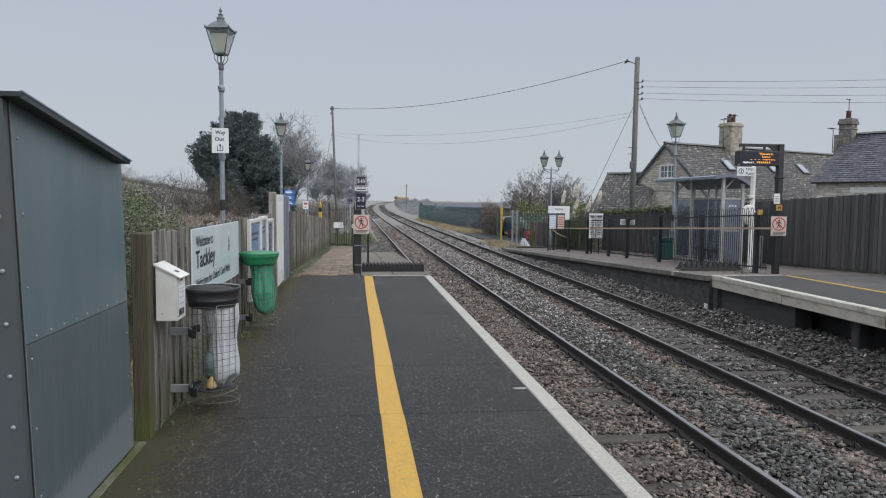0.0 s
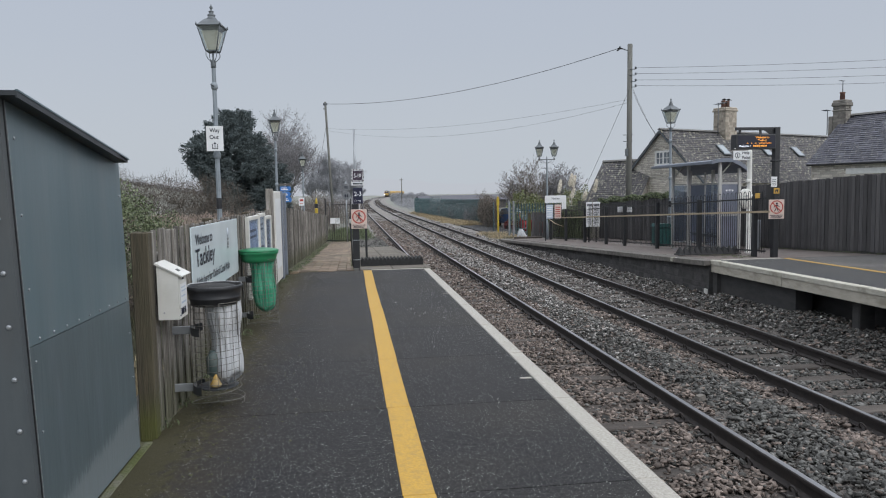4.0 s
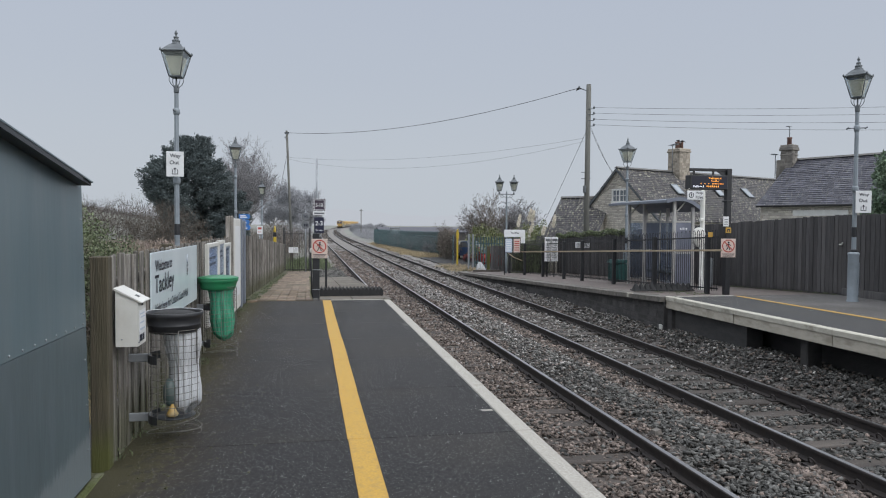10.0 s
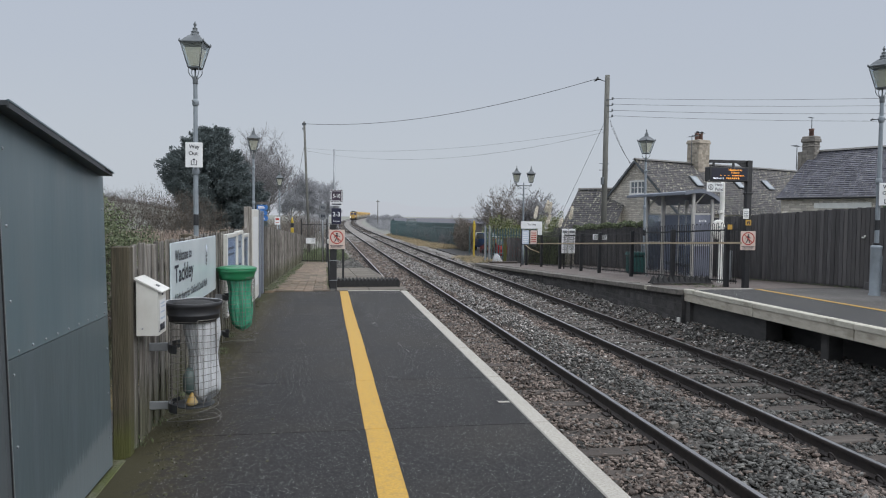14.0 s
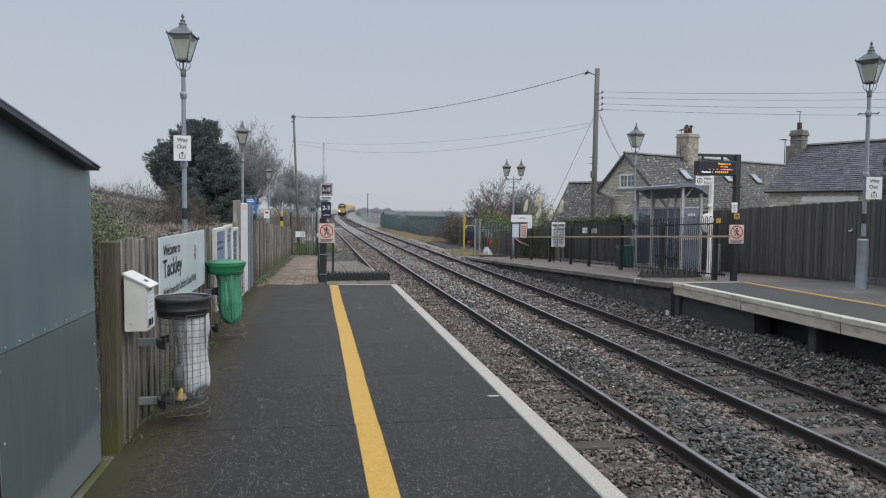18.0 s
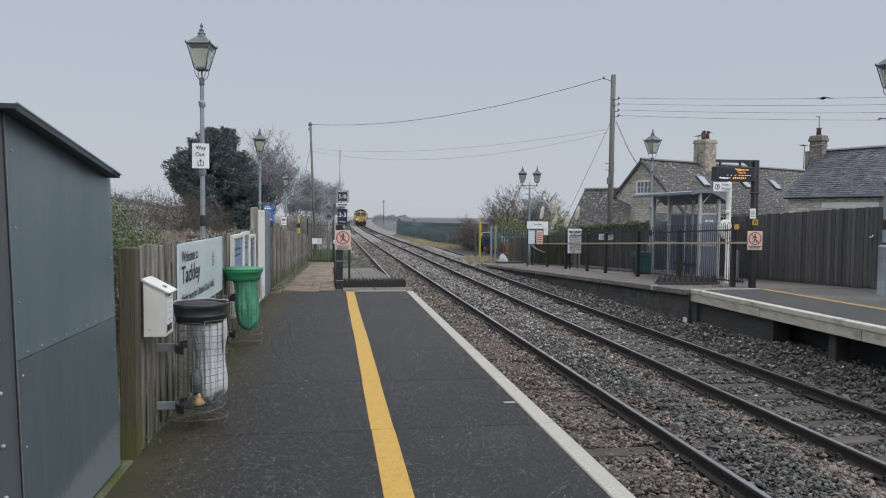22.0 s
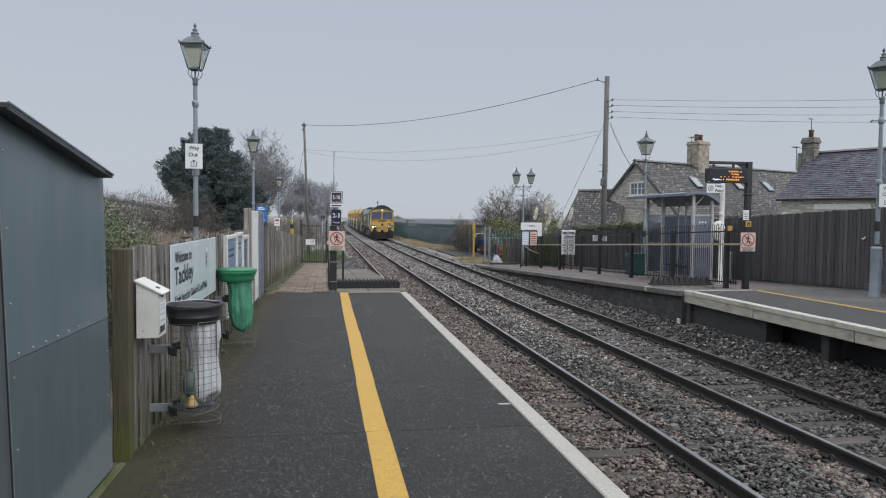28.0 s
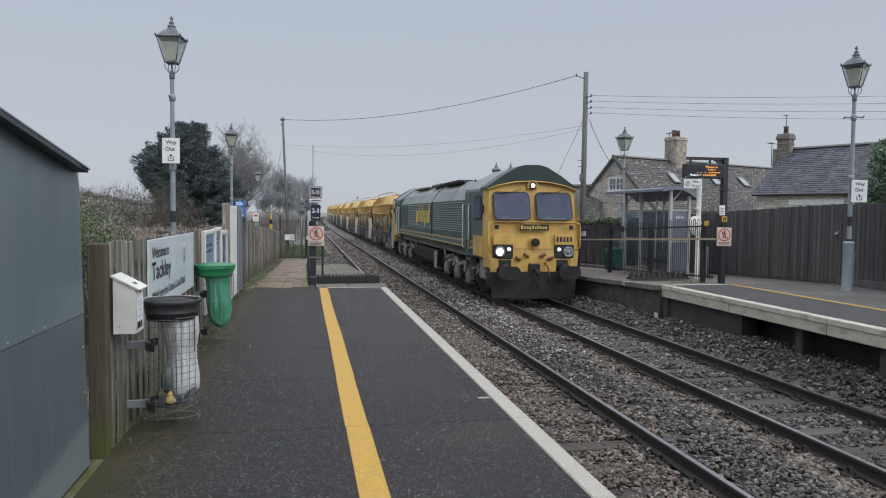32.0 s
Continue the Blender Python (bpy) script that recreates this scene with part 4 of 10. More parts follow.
def build_near_platform():
    pl = thing("platform_near", pose(0, 0, 0), "asphalt station platform with yellow safety line and white edge", "platform", kind="structure")
    part("platform_core", MB().box(-1.9, EDGE - 0.02, -9, PLAT_END + 0.15, -1.4, -0.1), "dark_wall", pl)
    part("dirt_strip", MB().box(-1.62, -1.36, -9, PLAT_END, -0.13, -0.064), "moss", pl, "mossy grit along the foot of the fence")
    part("edging_kerb", MB().box(-1.458, -1.392, -9, 4.86, -0.12, -0.048, 0.012), "mossy_kerb", pl, "moss-grown concrete edging beside the shed")
    seams = [-9.0, -6.0, -3.0, 0.4, 2.05, 3.6, 5.15, 6.7, 8.25, 9.8, 11.35, 12.9, PLAT_END - 0.02]
    for a, b in zip(seams, seams[1:]):
        e = (-1.375 if b < 5.0 else -1.405) + 0.01 * math.sin(a * 3)
        part("asphalt_bay", MB().prism([(e, -0.11), (1.47, -0.11), (1.47, -0.002), (1.468, 0.0), (-1.08, 0.0), (-1.23, fall(-1.23)), (e, fall(e))], a + 0.004, b - 0.004, "y"), "asphalt", pl)
        wob = 0.004 * math.sin(a * 7)
        part("yellow_line", MB().box(0.19 + wob, 0.362 + wob, a + 0.004, b - 0.002, -0.004, 0.004, 0.002), "yellow_line", pl, "worn yellow safety line")
        part("white_edge", MB().box(1.47, EDGE, a + 0.002, b - 0.002, -0.09, 0.006, 0.008), "white_line", pl, "gritty white-painted platform edge")
    part("white_end_line", MB().box(0.362, 1.47, PLAT_END - 0.02, PLAT_END + 0.07, -0.03, 0.005, 0.004), "white_line", pl)
    part("white_dash", MB().box(1.36, 1.455, 5.76, 5.80, 0.0, 0.0035), "white_line", pl, "short white paint dash")
    part("white_dash", MB().box(1.38, 1.46, 11.0, 11.03, 0.0, 0.0035), "white_line", pl, "short white paint dash")
    # ramp beyond the raised part
    z1 = ramp_near(42)
    ramp = MB()
    ramp.add([(-1.9, 15, -0.05), (1.6, 15, -0.05), (1.6, 30, ramp_near(30) - 0.05), (0.12, 30, ramp_near(30) - 0.05), (0.12, 42, z1 - 0.05), (-1.9, 42, z1 - 0.05), (-1.9, 15, -1.5), (1.6, 15, -1.5), (1.6, 30, -1.5), (0.12, 30, -1.5), (0.12, 42, -1.5), (-1.9, 42, -1.5)],
             [(0, 1, 2, 3), (0, 3, 4, 5), (1, 7, 8, 2), (2, 8, 9, 3), (3, 9, 10, 4), (5, 4, 10, 11), (0, 5, 11, 6), (0, 6, 7, 1)])
    part("ramp_core", ramp, "soil", pl)
    one = MB().box(-0.0965, 0.0965, -0.047, 0.047, -0.06, 0.0, 0.006).mesh("paver")
    one.materials.append(M["paver"])
    rest = MB()
    tilt = math.degrees(math.atan(0.041))
    n = 0
    for r in range(270):
        y = 15.06 + r * 0.1
        for c in range(7):
            x = -1.26 + c * 0.2
            if x > 0.0:
                continue
            if n < 290:
                part("paver", one, None, pl, m=pose(x, y, ramp_near(y) + rng.uniform(-0.004, 0.005), -tilt + rng.uniform(-1.2, 1.2), rng.uniform(-0.8, 0.8), rng.uniform(-0.6, 0.6)))
                n += 1
            else:
                rest.box(x - 0.0965, x + 0.0965, y - 0.047, y + 0.047, ramp_near(y) - 0.03, ramp_near(y) + rng.uniform(-0.002, 0.003))
    part("far_pavers", rest, "paver_far", pl, "brick pavers of the ramp down to the gate", kind="stuff")
    part("kerb", MB().prism([(15.0, -0.3), (42.0, -0.3 + z1), (42.0, 0.03 + z1), (15.0, 0.03)], 0.0, 0.11, "x"), "concrete", pl)
    slab = MB().box(-0.355, 0.355, -0.452, 0.452, -0.06, 0.0, 0.01).mesh("slab")
    slab.materials.append(M["slab"])
    for j in range(16):
        for c in range(2):
            y = 15.56 + j * 0.918
            part("slab", slab, None, pl, m=pose(0.478 + c * 0.722, y, ramp_near(y) + rng.uniform(-0.007, 0.005), -tilt + rng.uniform(-0.4, 0.4), rng.uniform(-0.5, 0.5), rng.uniform(-0.3, 0.3)))
    part("front_coping", MB().prism([(15.0, -0.12), (30.1, -0.12 + ramp_near(30.1)), (30.1, -0.005 + ramp_near(30.1)), (15.0, -0.005)], 1.565, 1.68, "x"), "slab", pl)
    # moss creeping over the pavers from the foot of the fence and from the kerb
    moss = MB()
    ys = np.arange(15.05, 41.0, 0.17)
    wide = 0.21 + 0.06 * np.sin(ys * 1.1) + 0.04 * np.sin(ys * 3.7 + 1) + rng.uniform(-0.02, 0.03, len(ys))
    vs = [v for y, w in zip(ys, wide) for v in ((-1.385, y, ramp_near(y) + 0.035), (-1.385 + w * 0.6, y, ramp_near(y) + 0.022), (-1.385 + w, y, ramp_near(y) - 0.004))]
    moss.add(vs, [f for i in range(len(ys) - 1) for f in ((3 * i, 3 * i + 1, 3 * i + 4, 3 * i + 3), (3 * i + 1, 3 * i + 2, 3 * i + 5, 3 * i + 4))])
    part("moss_strip", moss, "moss", pl, "ragged mossy dirt along the fence foot")
    # gravel bank between the ramp and the rails
    bank = MB()
    bank.add([(0.11, 30.1, ramp_near(30) - 0.06), (1.75, 30.1, -0.92), (1.75, 46, -1.15), (0.11, 46, -1.2), (0.11, 30.1, -1.6), (1.75, 30.1, -1.6), (1.75, 46, -1.6), (0.11, 46, -1.6)], [(0, 1, 2, 3), (0, 4, 5, 1), (1, 5, 6, 2), (2, 6, 7, 3), (3, 7, 4, 0)])
    part("gravel_bank", bank, "bed", pl)


build_near_platform()


# ---- far platform ----
def build_far_platform():
    pl = thing("platform_far", pose(0, 0, 0), "raised asphalt platform with white concrete edge and sloping old stone end", "platform", kind="structure")
    part("surface", MB().box(8.13, 12.9, -9, 14.72, -0.12, 0.0), "asphalt_old", pl)
    part("walkway", MB().box(9.72, 12.25, -9, 14.6, 0.0, 0.004), "worn_path", pl, "worn grey platform surface with pale grit patches")
    for k in range(9):
        y1 = 14.75 - k * 2.6
        part("edge_unit", MB().prism([(7.93, -0.085), (8.12, -0.085), (8.12, -0.002), (7.945, 0.006), (7.93, -0.006)], y1 - 2.592, y1, "y"), "white_conc", pl, "white-painted concrete edge slab")
        part("edge_beam", MB().prism([(7.945, -0.265), (8.25, -0.265), (8.25, -0.09), (7.945, -0.09)], y1 - 2.588 + rng.uniform(0, 0.01), y1 - 0.004, "y"), "beam_conc", pl, "stained cream concrete beam under the edge")
        part("edge_groove", MB().box(8.12, 8.15, y1 - 2.592, y1, -0.03, 0.002), "black", pl)
    part("white_end", MB().box(8.15, 9.6, 14.62, 14.75, -0.2, 0.005), "white_line", pl)
    part("yellow_line", MB().box(9.6, 9.72, -9, 14.62, -0.01, 0.005), "yellow_line", pl, "worn yellow safety line")
    for k in range(11):
        y = 14.0 - k * 1.8
        part("pier", MB().box(8.1, 8.4, y - 0.09, y + 0.09, -1.4, -0.26, 0.02), "dark_wall", pl, "soot-dark brick pier")
    part("back_wall", MB().box(8.6, 8.85, -9, 14.7, -1.4, -0.13), "dark_wall", pl)
    part("marker_post", MB().box(7.86, 7.9, 14.8, 14.92, -0.86, -0.66, 0.006), "offwhite", pl, "short pale marker post")
    part("side_wall", MB().box(8.06, 8.4, 11.9, 14.54, -1.4, -0.262), "dark_wall", pl, "soot-dark wall under the platform edge")
    part("end_wall", MB().box(7.98, 9.9, 14.55, 14.74, -1.4, -0.26), "dark_wall", pl)
    # the old, lower platform that slopes away
    for k in range(22):
        y0 = 14.76 + k
        a, b = ramp_far(y0) - 0.015, ramp_far(y0 + 0.985) - 0.015
        part("coping_stone", MB().prism([(y0, a - 0.11), (y0 + 0.985, b - 0.11), (y0 + 0.985, b + rng.uniform(-0.006, 0.004)), (y0, a + rng.uniform(-0.006, 0.004))], 7.78 + rng.uniform(-0.008, 0.008), 8.3, "x"), "coping", pl, "worn grey coping stone")
    part("old_wall", MB().prism([(14.76, -1.4), (36.76, -1.4), (36.76, ramp_far(36) - 0.12), (14.76, -0.13)], 7.9, 8.2, "x"), "dark_wall", pl, "soot-dark old platform wall")
    part("old_surface", MB().prism([(14.76, -1.4), (36.76, -1.4), (36.76, ramp_far(36) - 0.03), (14.76, -0.025)], 8.3, 13.0, "x"), "brown_paving", pl)
    part("white_dash", MB().box(7.775, 7.9, 16.3, 16.42, ramp_far(16.3) - 0.11, ramp_far(16.3) - 0.01), "white_conc", pl, "white marker dab")
    return pl


platform_far = build_far_platform()


# ---- fences ----
def build_near_fence():
    fe = thing("wooden_fence", pose(-1.4, 0, 0), "weathered close-boarded wooden fence along the platform", "fence")
    board = MB().box(-0.018, 0.0, -0.046, 0.046, -0.24, 1.36, 0.005).mesh("board")
    board.materials.append(M["fence_wood"])
    y, n = 5.085, 0
    while y < 41.5 and n < 300:
        zr = fence_line(y)
        part("board", board, None, fe, m=Matrix.Translation(((-0.011 if n % 2 else 0.004) + rng.uniform(-0.005, 0.005), y, zr + rng.uniform(-0.014, 0.01))) @ pose(0, 0, 0, rng.uniform(-0.4, 0.4), 0, rng.uniform(-1.5, 1.5)))
        y += 0.103 if y < 14 else 0.135
        n += 1
    part("post", MB().box(-0.10, 0.012, 4.915, 5.025, -0.3, 1.36, 0.008), "post_wood", fe, "thick green-stained end post")
    for yy in list(np.arange(7.4, 15, 2.6)) + list(np.arange(15.2, 41, 3.0)):
        part("post", MB().box(-0.13, -0.03, yy - 0.05, yy + 0.05, -1.2, 1.38 + fence_line(yy), 0.01), "post_wood", fe)
    for h in (0.25, 1.15):
        part("rail", MB().box(-0.075, -0.02, 5.09, 15.0, h - 0.04, h + 0.04), "fence_wood", fe)
        part("rail", MB().prism([(15.0, h - 0.04), (41.5, h - 0.04 + fence_line(41.5)), (41.5, h + 0.04 + fence_line(41.5)), (15.0, h + 0.04)], -0.075, -0.02, "x"), "fence_wood", fe)
    # Added black sheet that darkens the gaps low behind the boards.
    part("backing", MB().box(-0.03, -0.024, 5.1, 41.0, -1.2, 0.2), "black", fe)


def build_far_fence():
    fe = thing("close_board_fence", pose(12.4, 0, 0), "tall dark-stained close-boarded fence behind the far platform", "fence")
    board = MB().box(-0.02, 0.0, -0.064, 0.064, 0.0, 1.88, 0.004).mesh("board")
    thin = MB().box(-0.022, -0.002, -0.063, 0.063, 0.0, 1.87, 0.004).mesh("board")
    for me in (board, thin):
        me.materials.append(M["dark_fence"])
    y, k = -3.0, 0
    while y < 37.4:
        part("board", thin if k % 2 else board, None, fe, m=Matrix.Translation((rng.uniform(-0.006, 0.006), y, ramp_far(y) + 0.03 + rng.uniform(-0.012, 0.012))))
        y += 0.139
        k += 1
    for yy in np.arange(-2, 35, 2.7):
        part("post", MB().box(0.02, 0.12, yy - 0.055, yy + 0.055, -1.2, 1.8 + ramp_far(yy)), "dark_fence", fe)
    # Added dark sheet, keeps light from showing through the board gaps.
    part("back_board", MB().prism([(-3, -0.3), (14.75, -0.3), (37.3, -1.1), (37.3, 1.84 + ramp_far(37)), (14.75, 1.86), (-3, 1.86)], 0.006, 0.018, "x"), "dark_fence", fe)
    part("gravel_board", MB().box(-0.09, -0.035, -3, 14.5, -0.02, 0.17, 0.008), "dark_fence", fe, "low dark retaining board")


build_near_fence()
build_far_fence()


# ---- shed, letterbox, boards and bins beside the fence ----
SIDE = pose(0, 0, 0, 0, 0, 90)  # faces that look towards +x


def roof_z(y):
    return 2.017 - 0.148 * (y - 3.24)


def rivet_row(spots, r, material, parent, along):
    """Dome-headed fixings, one mesh, set on a face that looks along x or -y."""
    mb = MB()
    for x, y, z in spots:
        n0 = len(mb.v)
        mb.lathe([(r, 0), (r * 0.9, r * 0.45), (r * 0.4, r * 0.75), (0.001, r * 0.8)], 8)
        for i in range(n0, len(mb.v)):
            p, q, h = mb.v[i]
            mb.v[i] = (x + h, y + p, z + q) if along == "x" else (x + p, y - h, z + q)
    return part("rivets", mb, material, parent, kind="stuff")


def build_shed():
    sh = thing("metal_shed", pose(-1.46, 0, 0), "blue-grey riveted sheet-metal shed with a sloping lid", "shed")
    for y0, y1, z0, z1, mt in ((3.243, 4.66, 0.937, None, "galv"), (3.243, 4.66, -0.05, 0.933, "galv_stain")):
        prof = [(y0, z0), (y1, z0), (y1, z1 or roof_z(y1)), (y0, z1 or roof_z(y0))]
        part("side_panel", MB().prism(prof, -0.03, 0.0, "x"), mt, sh, "water-stained lower sheet" if z1 else "")
    part("front_panel", MB().box(-2.1, -0.004, 3.20, 3.236, -0.05, roof_z(3.24) - 0.01), "galv_end", sh, "darker end sheet")
    part("back_panel", MB().box(-2.1, -0.032, 4.63, 4.66, -0.05, roof_z(4.66)), "galv", sh)
    part("corner_seam", MB().box(-0.004, 0.0012, 3.236, 3.2425, -0.05, roof_z(3.24) - 0.01), "black", sh)
    part("corner_edge", MB().box(-0.002, 0.003, 3.2445, 3.2475, -0.05, roof_z(3.24) - 0.01), "steel", sh)
    a, b, c = 3.18, 4.42, 4.595
    part("roof", MB().prism([(a, roof_z(a) - 0.012), (c, roof_z(c) - 0.012), (c, roof_z(c) + 0.008), (a, roof_z(a) + 0.008)], -2.2, 0.075, "x"), "galv_dark", sh, "dark sloping lid")
    part("drip_edge", MB().prism([(a, roof_z(a) - 0.022), (b, roof_z(b) - 0.022), (b, roof_z(b) + 0.006), (a, roof_z(a) + 0.006)], 0.075, 0.083, "x"), "galv_dark", sh)
    part("lid_edge", MB().prism([(a, roof_z(a) + 0.004), (c, roof_z(c) + 0.004), (c, roof_z(c) + 0.012), (a, roof_z(a) + 0.012)], 0.0755, 0.086, "x"), "galv", sh, "lighter strip along the edge of the lid")
    rivet_row([(0, y, 0.958) for y in np.linspace(3.36, 4.6, 9)] + [(0, 3.30, z) for z in np.arange(0.2, 1.95, 0.33)] + [(0, 4.615, z) for z in np.arange(0.15, 1.8, 0.29)], 0.0075, "steel", sh, "x")
    rivet_row([(-0.05, 3.2, z) for z in np.arange(0.1, 2.0, 0.235)], 0.012, "steel", sh, "y")
    part("dark_board", MB().box(-0.2, -0.03, 4.675, 4.69, -0.06, 0.5), "black", sh)
    for ob in sh.children:  # the shed leans a little out of true
        for v in ob.data.vertices:
            v.co.y += 0.11 - 0.075 * v.co.z


build_shed()


def build_letterbox():
    bx = thing("letterbox", pose(-1.372, 5.03, 0.745), "off-white steel letterbox with sloping lid, fixed to the fence", "letterbox")
    part("body", MB().prism([(0.0, 0.0), (0.142, 0.0), (0.142, 0.305), (0.0, 0.38)], 0.0, 0.235, "y"), "offwhite", bx)
    part("lid", MB().prism([(-0.012, 0.388), (0.168, 0.294), (0.172, 0.302), (-0.008, 0.40)], -0.012, 0.247, "y"), "offwhite", bx)
    part("slot", MB().prism([(0.10, 0.3395), (0.125, 0.327), (0.126, 0.3295), (0.101, 0.342)], 0.09, 0.15, "y"), "black", bx)
    m = Matrix.Translation((0.1445, 0.118, 0.2)) @ SIDE
    bars([(-0.09, 0.09, -0.16, 0.04)], "white", bx, m, "paper_label")
    m = Matrix.Translation((0.147, 0.118, 0.2)) @ SIDE
    bars([(-0.07, 0.05, 0.012, 0.02), (-0.06, 0.06, -0.012, -0.004), (-0.07, 0.04, -0.05, -0.04), (-0.07, 0.06, -0.095, -0.083)], "poster_blue", bx, m)
    bars([(-0.09, -0.02, -0.17, -0.125), (0.0, 0.04, -0.17, -0.125), (-0.03, 0.01, 0.07, 0.10)], "ink", bx, m)
    part("screws", MB().tube([(0.04, 0.0, 0.05), (0.04, -0.004, 0.05)], 0.006, 8).tube([(0.15, 0.0, 0.03), (0.15, -0.004, 0.03)], 0.006, 8), "steel", bx)


build_letterbox()


def build_welcome():
    sg = thing("station_sign", pose(-1.375, 7.35, 0.705), "white welcome sign board screwed to the wooden fence", "sign")
    part("panel", MB().box(-0.012, 0.0, -1.21, 1.21, 0.0, 0.63, 0.004), "sky_tint_sign", sg)
    f = lambda y, z: Matrix.Translation((0.0035, y, z)) @ SIDE
    text("Welcome to", 0.75, 0.10, "ink", sg, f(-0.69, 0.513))
    text("Tackley", 0.86, 0.205, "ink", sg, f(-0.65, 0.33))
    text("Alight here for Oxford Canal Walk", 1.68, 0.105, "ink", sg, f(-0.25, 0.135))
    part("crest", MB().lathe([(0.002, 0), (0.05, 0.0), (0.05, 0.002), (0.002, 0.002)], 20), "poster_blue", sg, "blue round crest", m=Matrix.Translation((0.002, 0.54, 0.50)) @ pose(0, 0, 0, 0, 90, 0))
    bars([(-0.05, 0.05, -0.04, -0.02), (-0.035, 0.035, -0.10, -0.06), (-0.04, 0.02, -0.13, -0.11)], "grey_ink", sg, f(0.54, 0.46), "crest_mark")


build_welcome()


def poster_case(y0, y1, z0, z1, look_, label):
    pc = thing("poster_case", pose(-1.385, (y0 + y1) / 2, z0), label, "noticeboard", "poster cases on the fence")
    w, h = (y1 - y0) / 2, z1 - z0
    part("backing", MB().box(-0.01, 0.012, -w, w, 0.0, h), "offwhite", pc)
    fr = MB()
    for a, b, c, d in ((-w, w, 0, 0.05), (-w, w, h - 0.05, h), (-w, -w + 0.06, 0.05, h - 0.05), (w - 0.06, w, 0.05, h - 0.05)):
        fr.box(0.012, 0.04, a, b, c, d, 0.004)
    part("frame", fr, "offwhite", pc)
    part("poster", MB().box(0.012, 0.016, -w + 0.08, w - 0.08, 0.08, h - 0.08), look_, pc)
    f = Matrix.Translation((0.019, 0, h * 0.5)) @ SIDE
    bars([(-w * 0.6, w * 0.55, h * (0.3 - 0.075 * k), h * (0.33 - 0.075 * k)) for k in (0, 1, 5)], "grey_ink", pc, f)
    pane = part("pane", MB().box(0.024, 0.027, -w + 0.06, w - 0.06, 0.05, h - 0.05), "glass", pc)
    pane.visible_shadow = False


poster_case(9.33, 10.38, 0.25, 1.325, "poster_blue", "white-framed poster case with a blue notice")
poster_case(10.42, 11.12, 0.45, 1.34, "offwhite", "white-framed poster case with a faded timetable")
poster_case(11.16, 11.95, 0.55, 1.28, "lens", "white-framed case with grey weathered glass")


def build_panels():
    p = thing("old_post", pose(-1.40, 12.25, 0), "grey weathered wooden post standing above the fence", "post")
    part("shaft", MB().box(-0.06, 0.06, -0.07, 0.07, -0.1, 1.72, 0.012), "fence_wood", p)
    b = thing("information_panel", pose(-1.38, 13.2, 0), "tall off-white information panel with blue-grey edge frame", "noticeboard")
    part("panel", MB().box(-0.03, 0.03, -0.72, 0.45, 0.05, 1.68, 0.01), "offwhite", b)
    part("recess", MB().box(0.03, 0.034, -0.55, 0.3, 0.3, 1.55), "white", b)
    part("edge_frame", MB().box(-0.05, 0.05, 0.50, 0.62, 0.0, 1.69, 0.012).box(-0.05, 0.05, 1.22, 1.34, 0.0, 1.66, 0.012), "shelter_blue", b)
    part("blue_panel", MB().box(-0.02, 0.02, 0.62, 1.22, 0.5, 1.62), "lens", b, "weathered grey-blue panel")


build_panels()


def bin_cage(parent, r, z0, z1, step, ups, lean=0.0):
    """Welded wire mesh drum with a spiral of loose wire at its foot."""
    wire_mesh = MB()
    z = z1
    while z > z0:
        wire_mesh.tube([(r * math.cos(a), r * math.sin(a), z + 0.004 * math.sin(3 * a + z * 9)) for a in np.linspace(0, 2 * math.pi, 29)], 0.0021, 4, cap=False)
        z -= step
    for a in np.linspace(0, 2 * math.pi, ups, endpoint=False):
        wire_mesh.tube([(r * math.cos(a), r * math.sin(a), z0 + 0.01), (r * math.cos(a), r * math.sin(a), z1)], 0.0021, 4, cap=False)
    part("wire_cage", wire_mesh, "wire", parent, "rusty welded wire mesh cage", kind="stuff")
    coil = MB()
    coil.tube([((r + 0.012 * math.sin(2.3 * a)) * math.cos(a), (r + 0.012 * math.sin(2.3 * a)) * math.sin(a), 0.012 + (z0 - 0.012) * a / 13.5 + 0.012 * math.sin(a * 1.7)) for a in np.linspace(0, 13.5, 70)], 0.0028, 5)
    part("foot_coil", coil, "wire", parent, "bent loose wire at the foot of the cage")
    hatch = MB()
    w = 0.42
    pts = [(r * 1.012 * math.cos(a), r * 1.012 * math.sin(a), z1 + 0.015) for a in np.linspace(-1.25, -1.25 + 2 * w, 8)]
    hatch.tube(pts + [(pts[-1][0], pts[-1][1], z1 - 0.24)], 0.0034, 5).tube([pts[0], (pts[0][0], pts[0][1], z0 + 0.1)], 0.0034, 5)
    part("cage_hatch", hatch, "wire", parent)


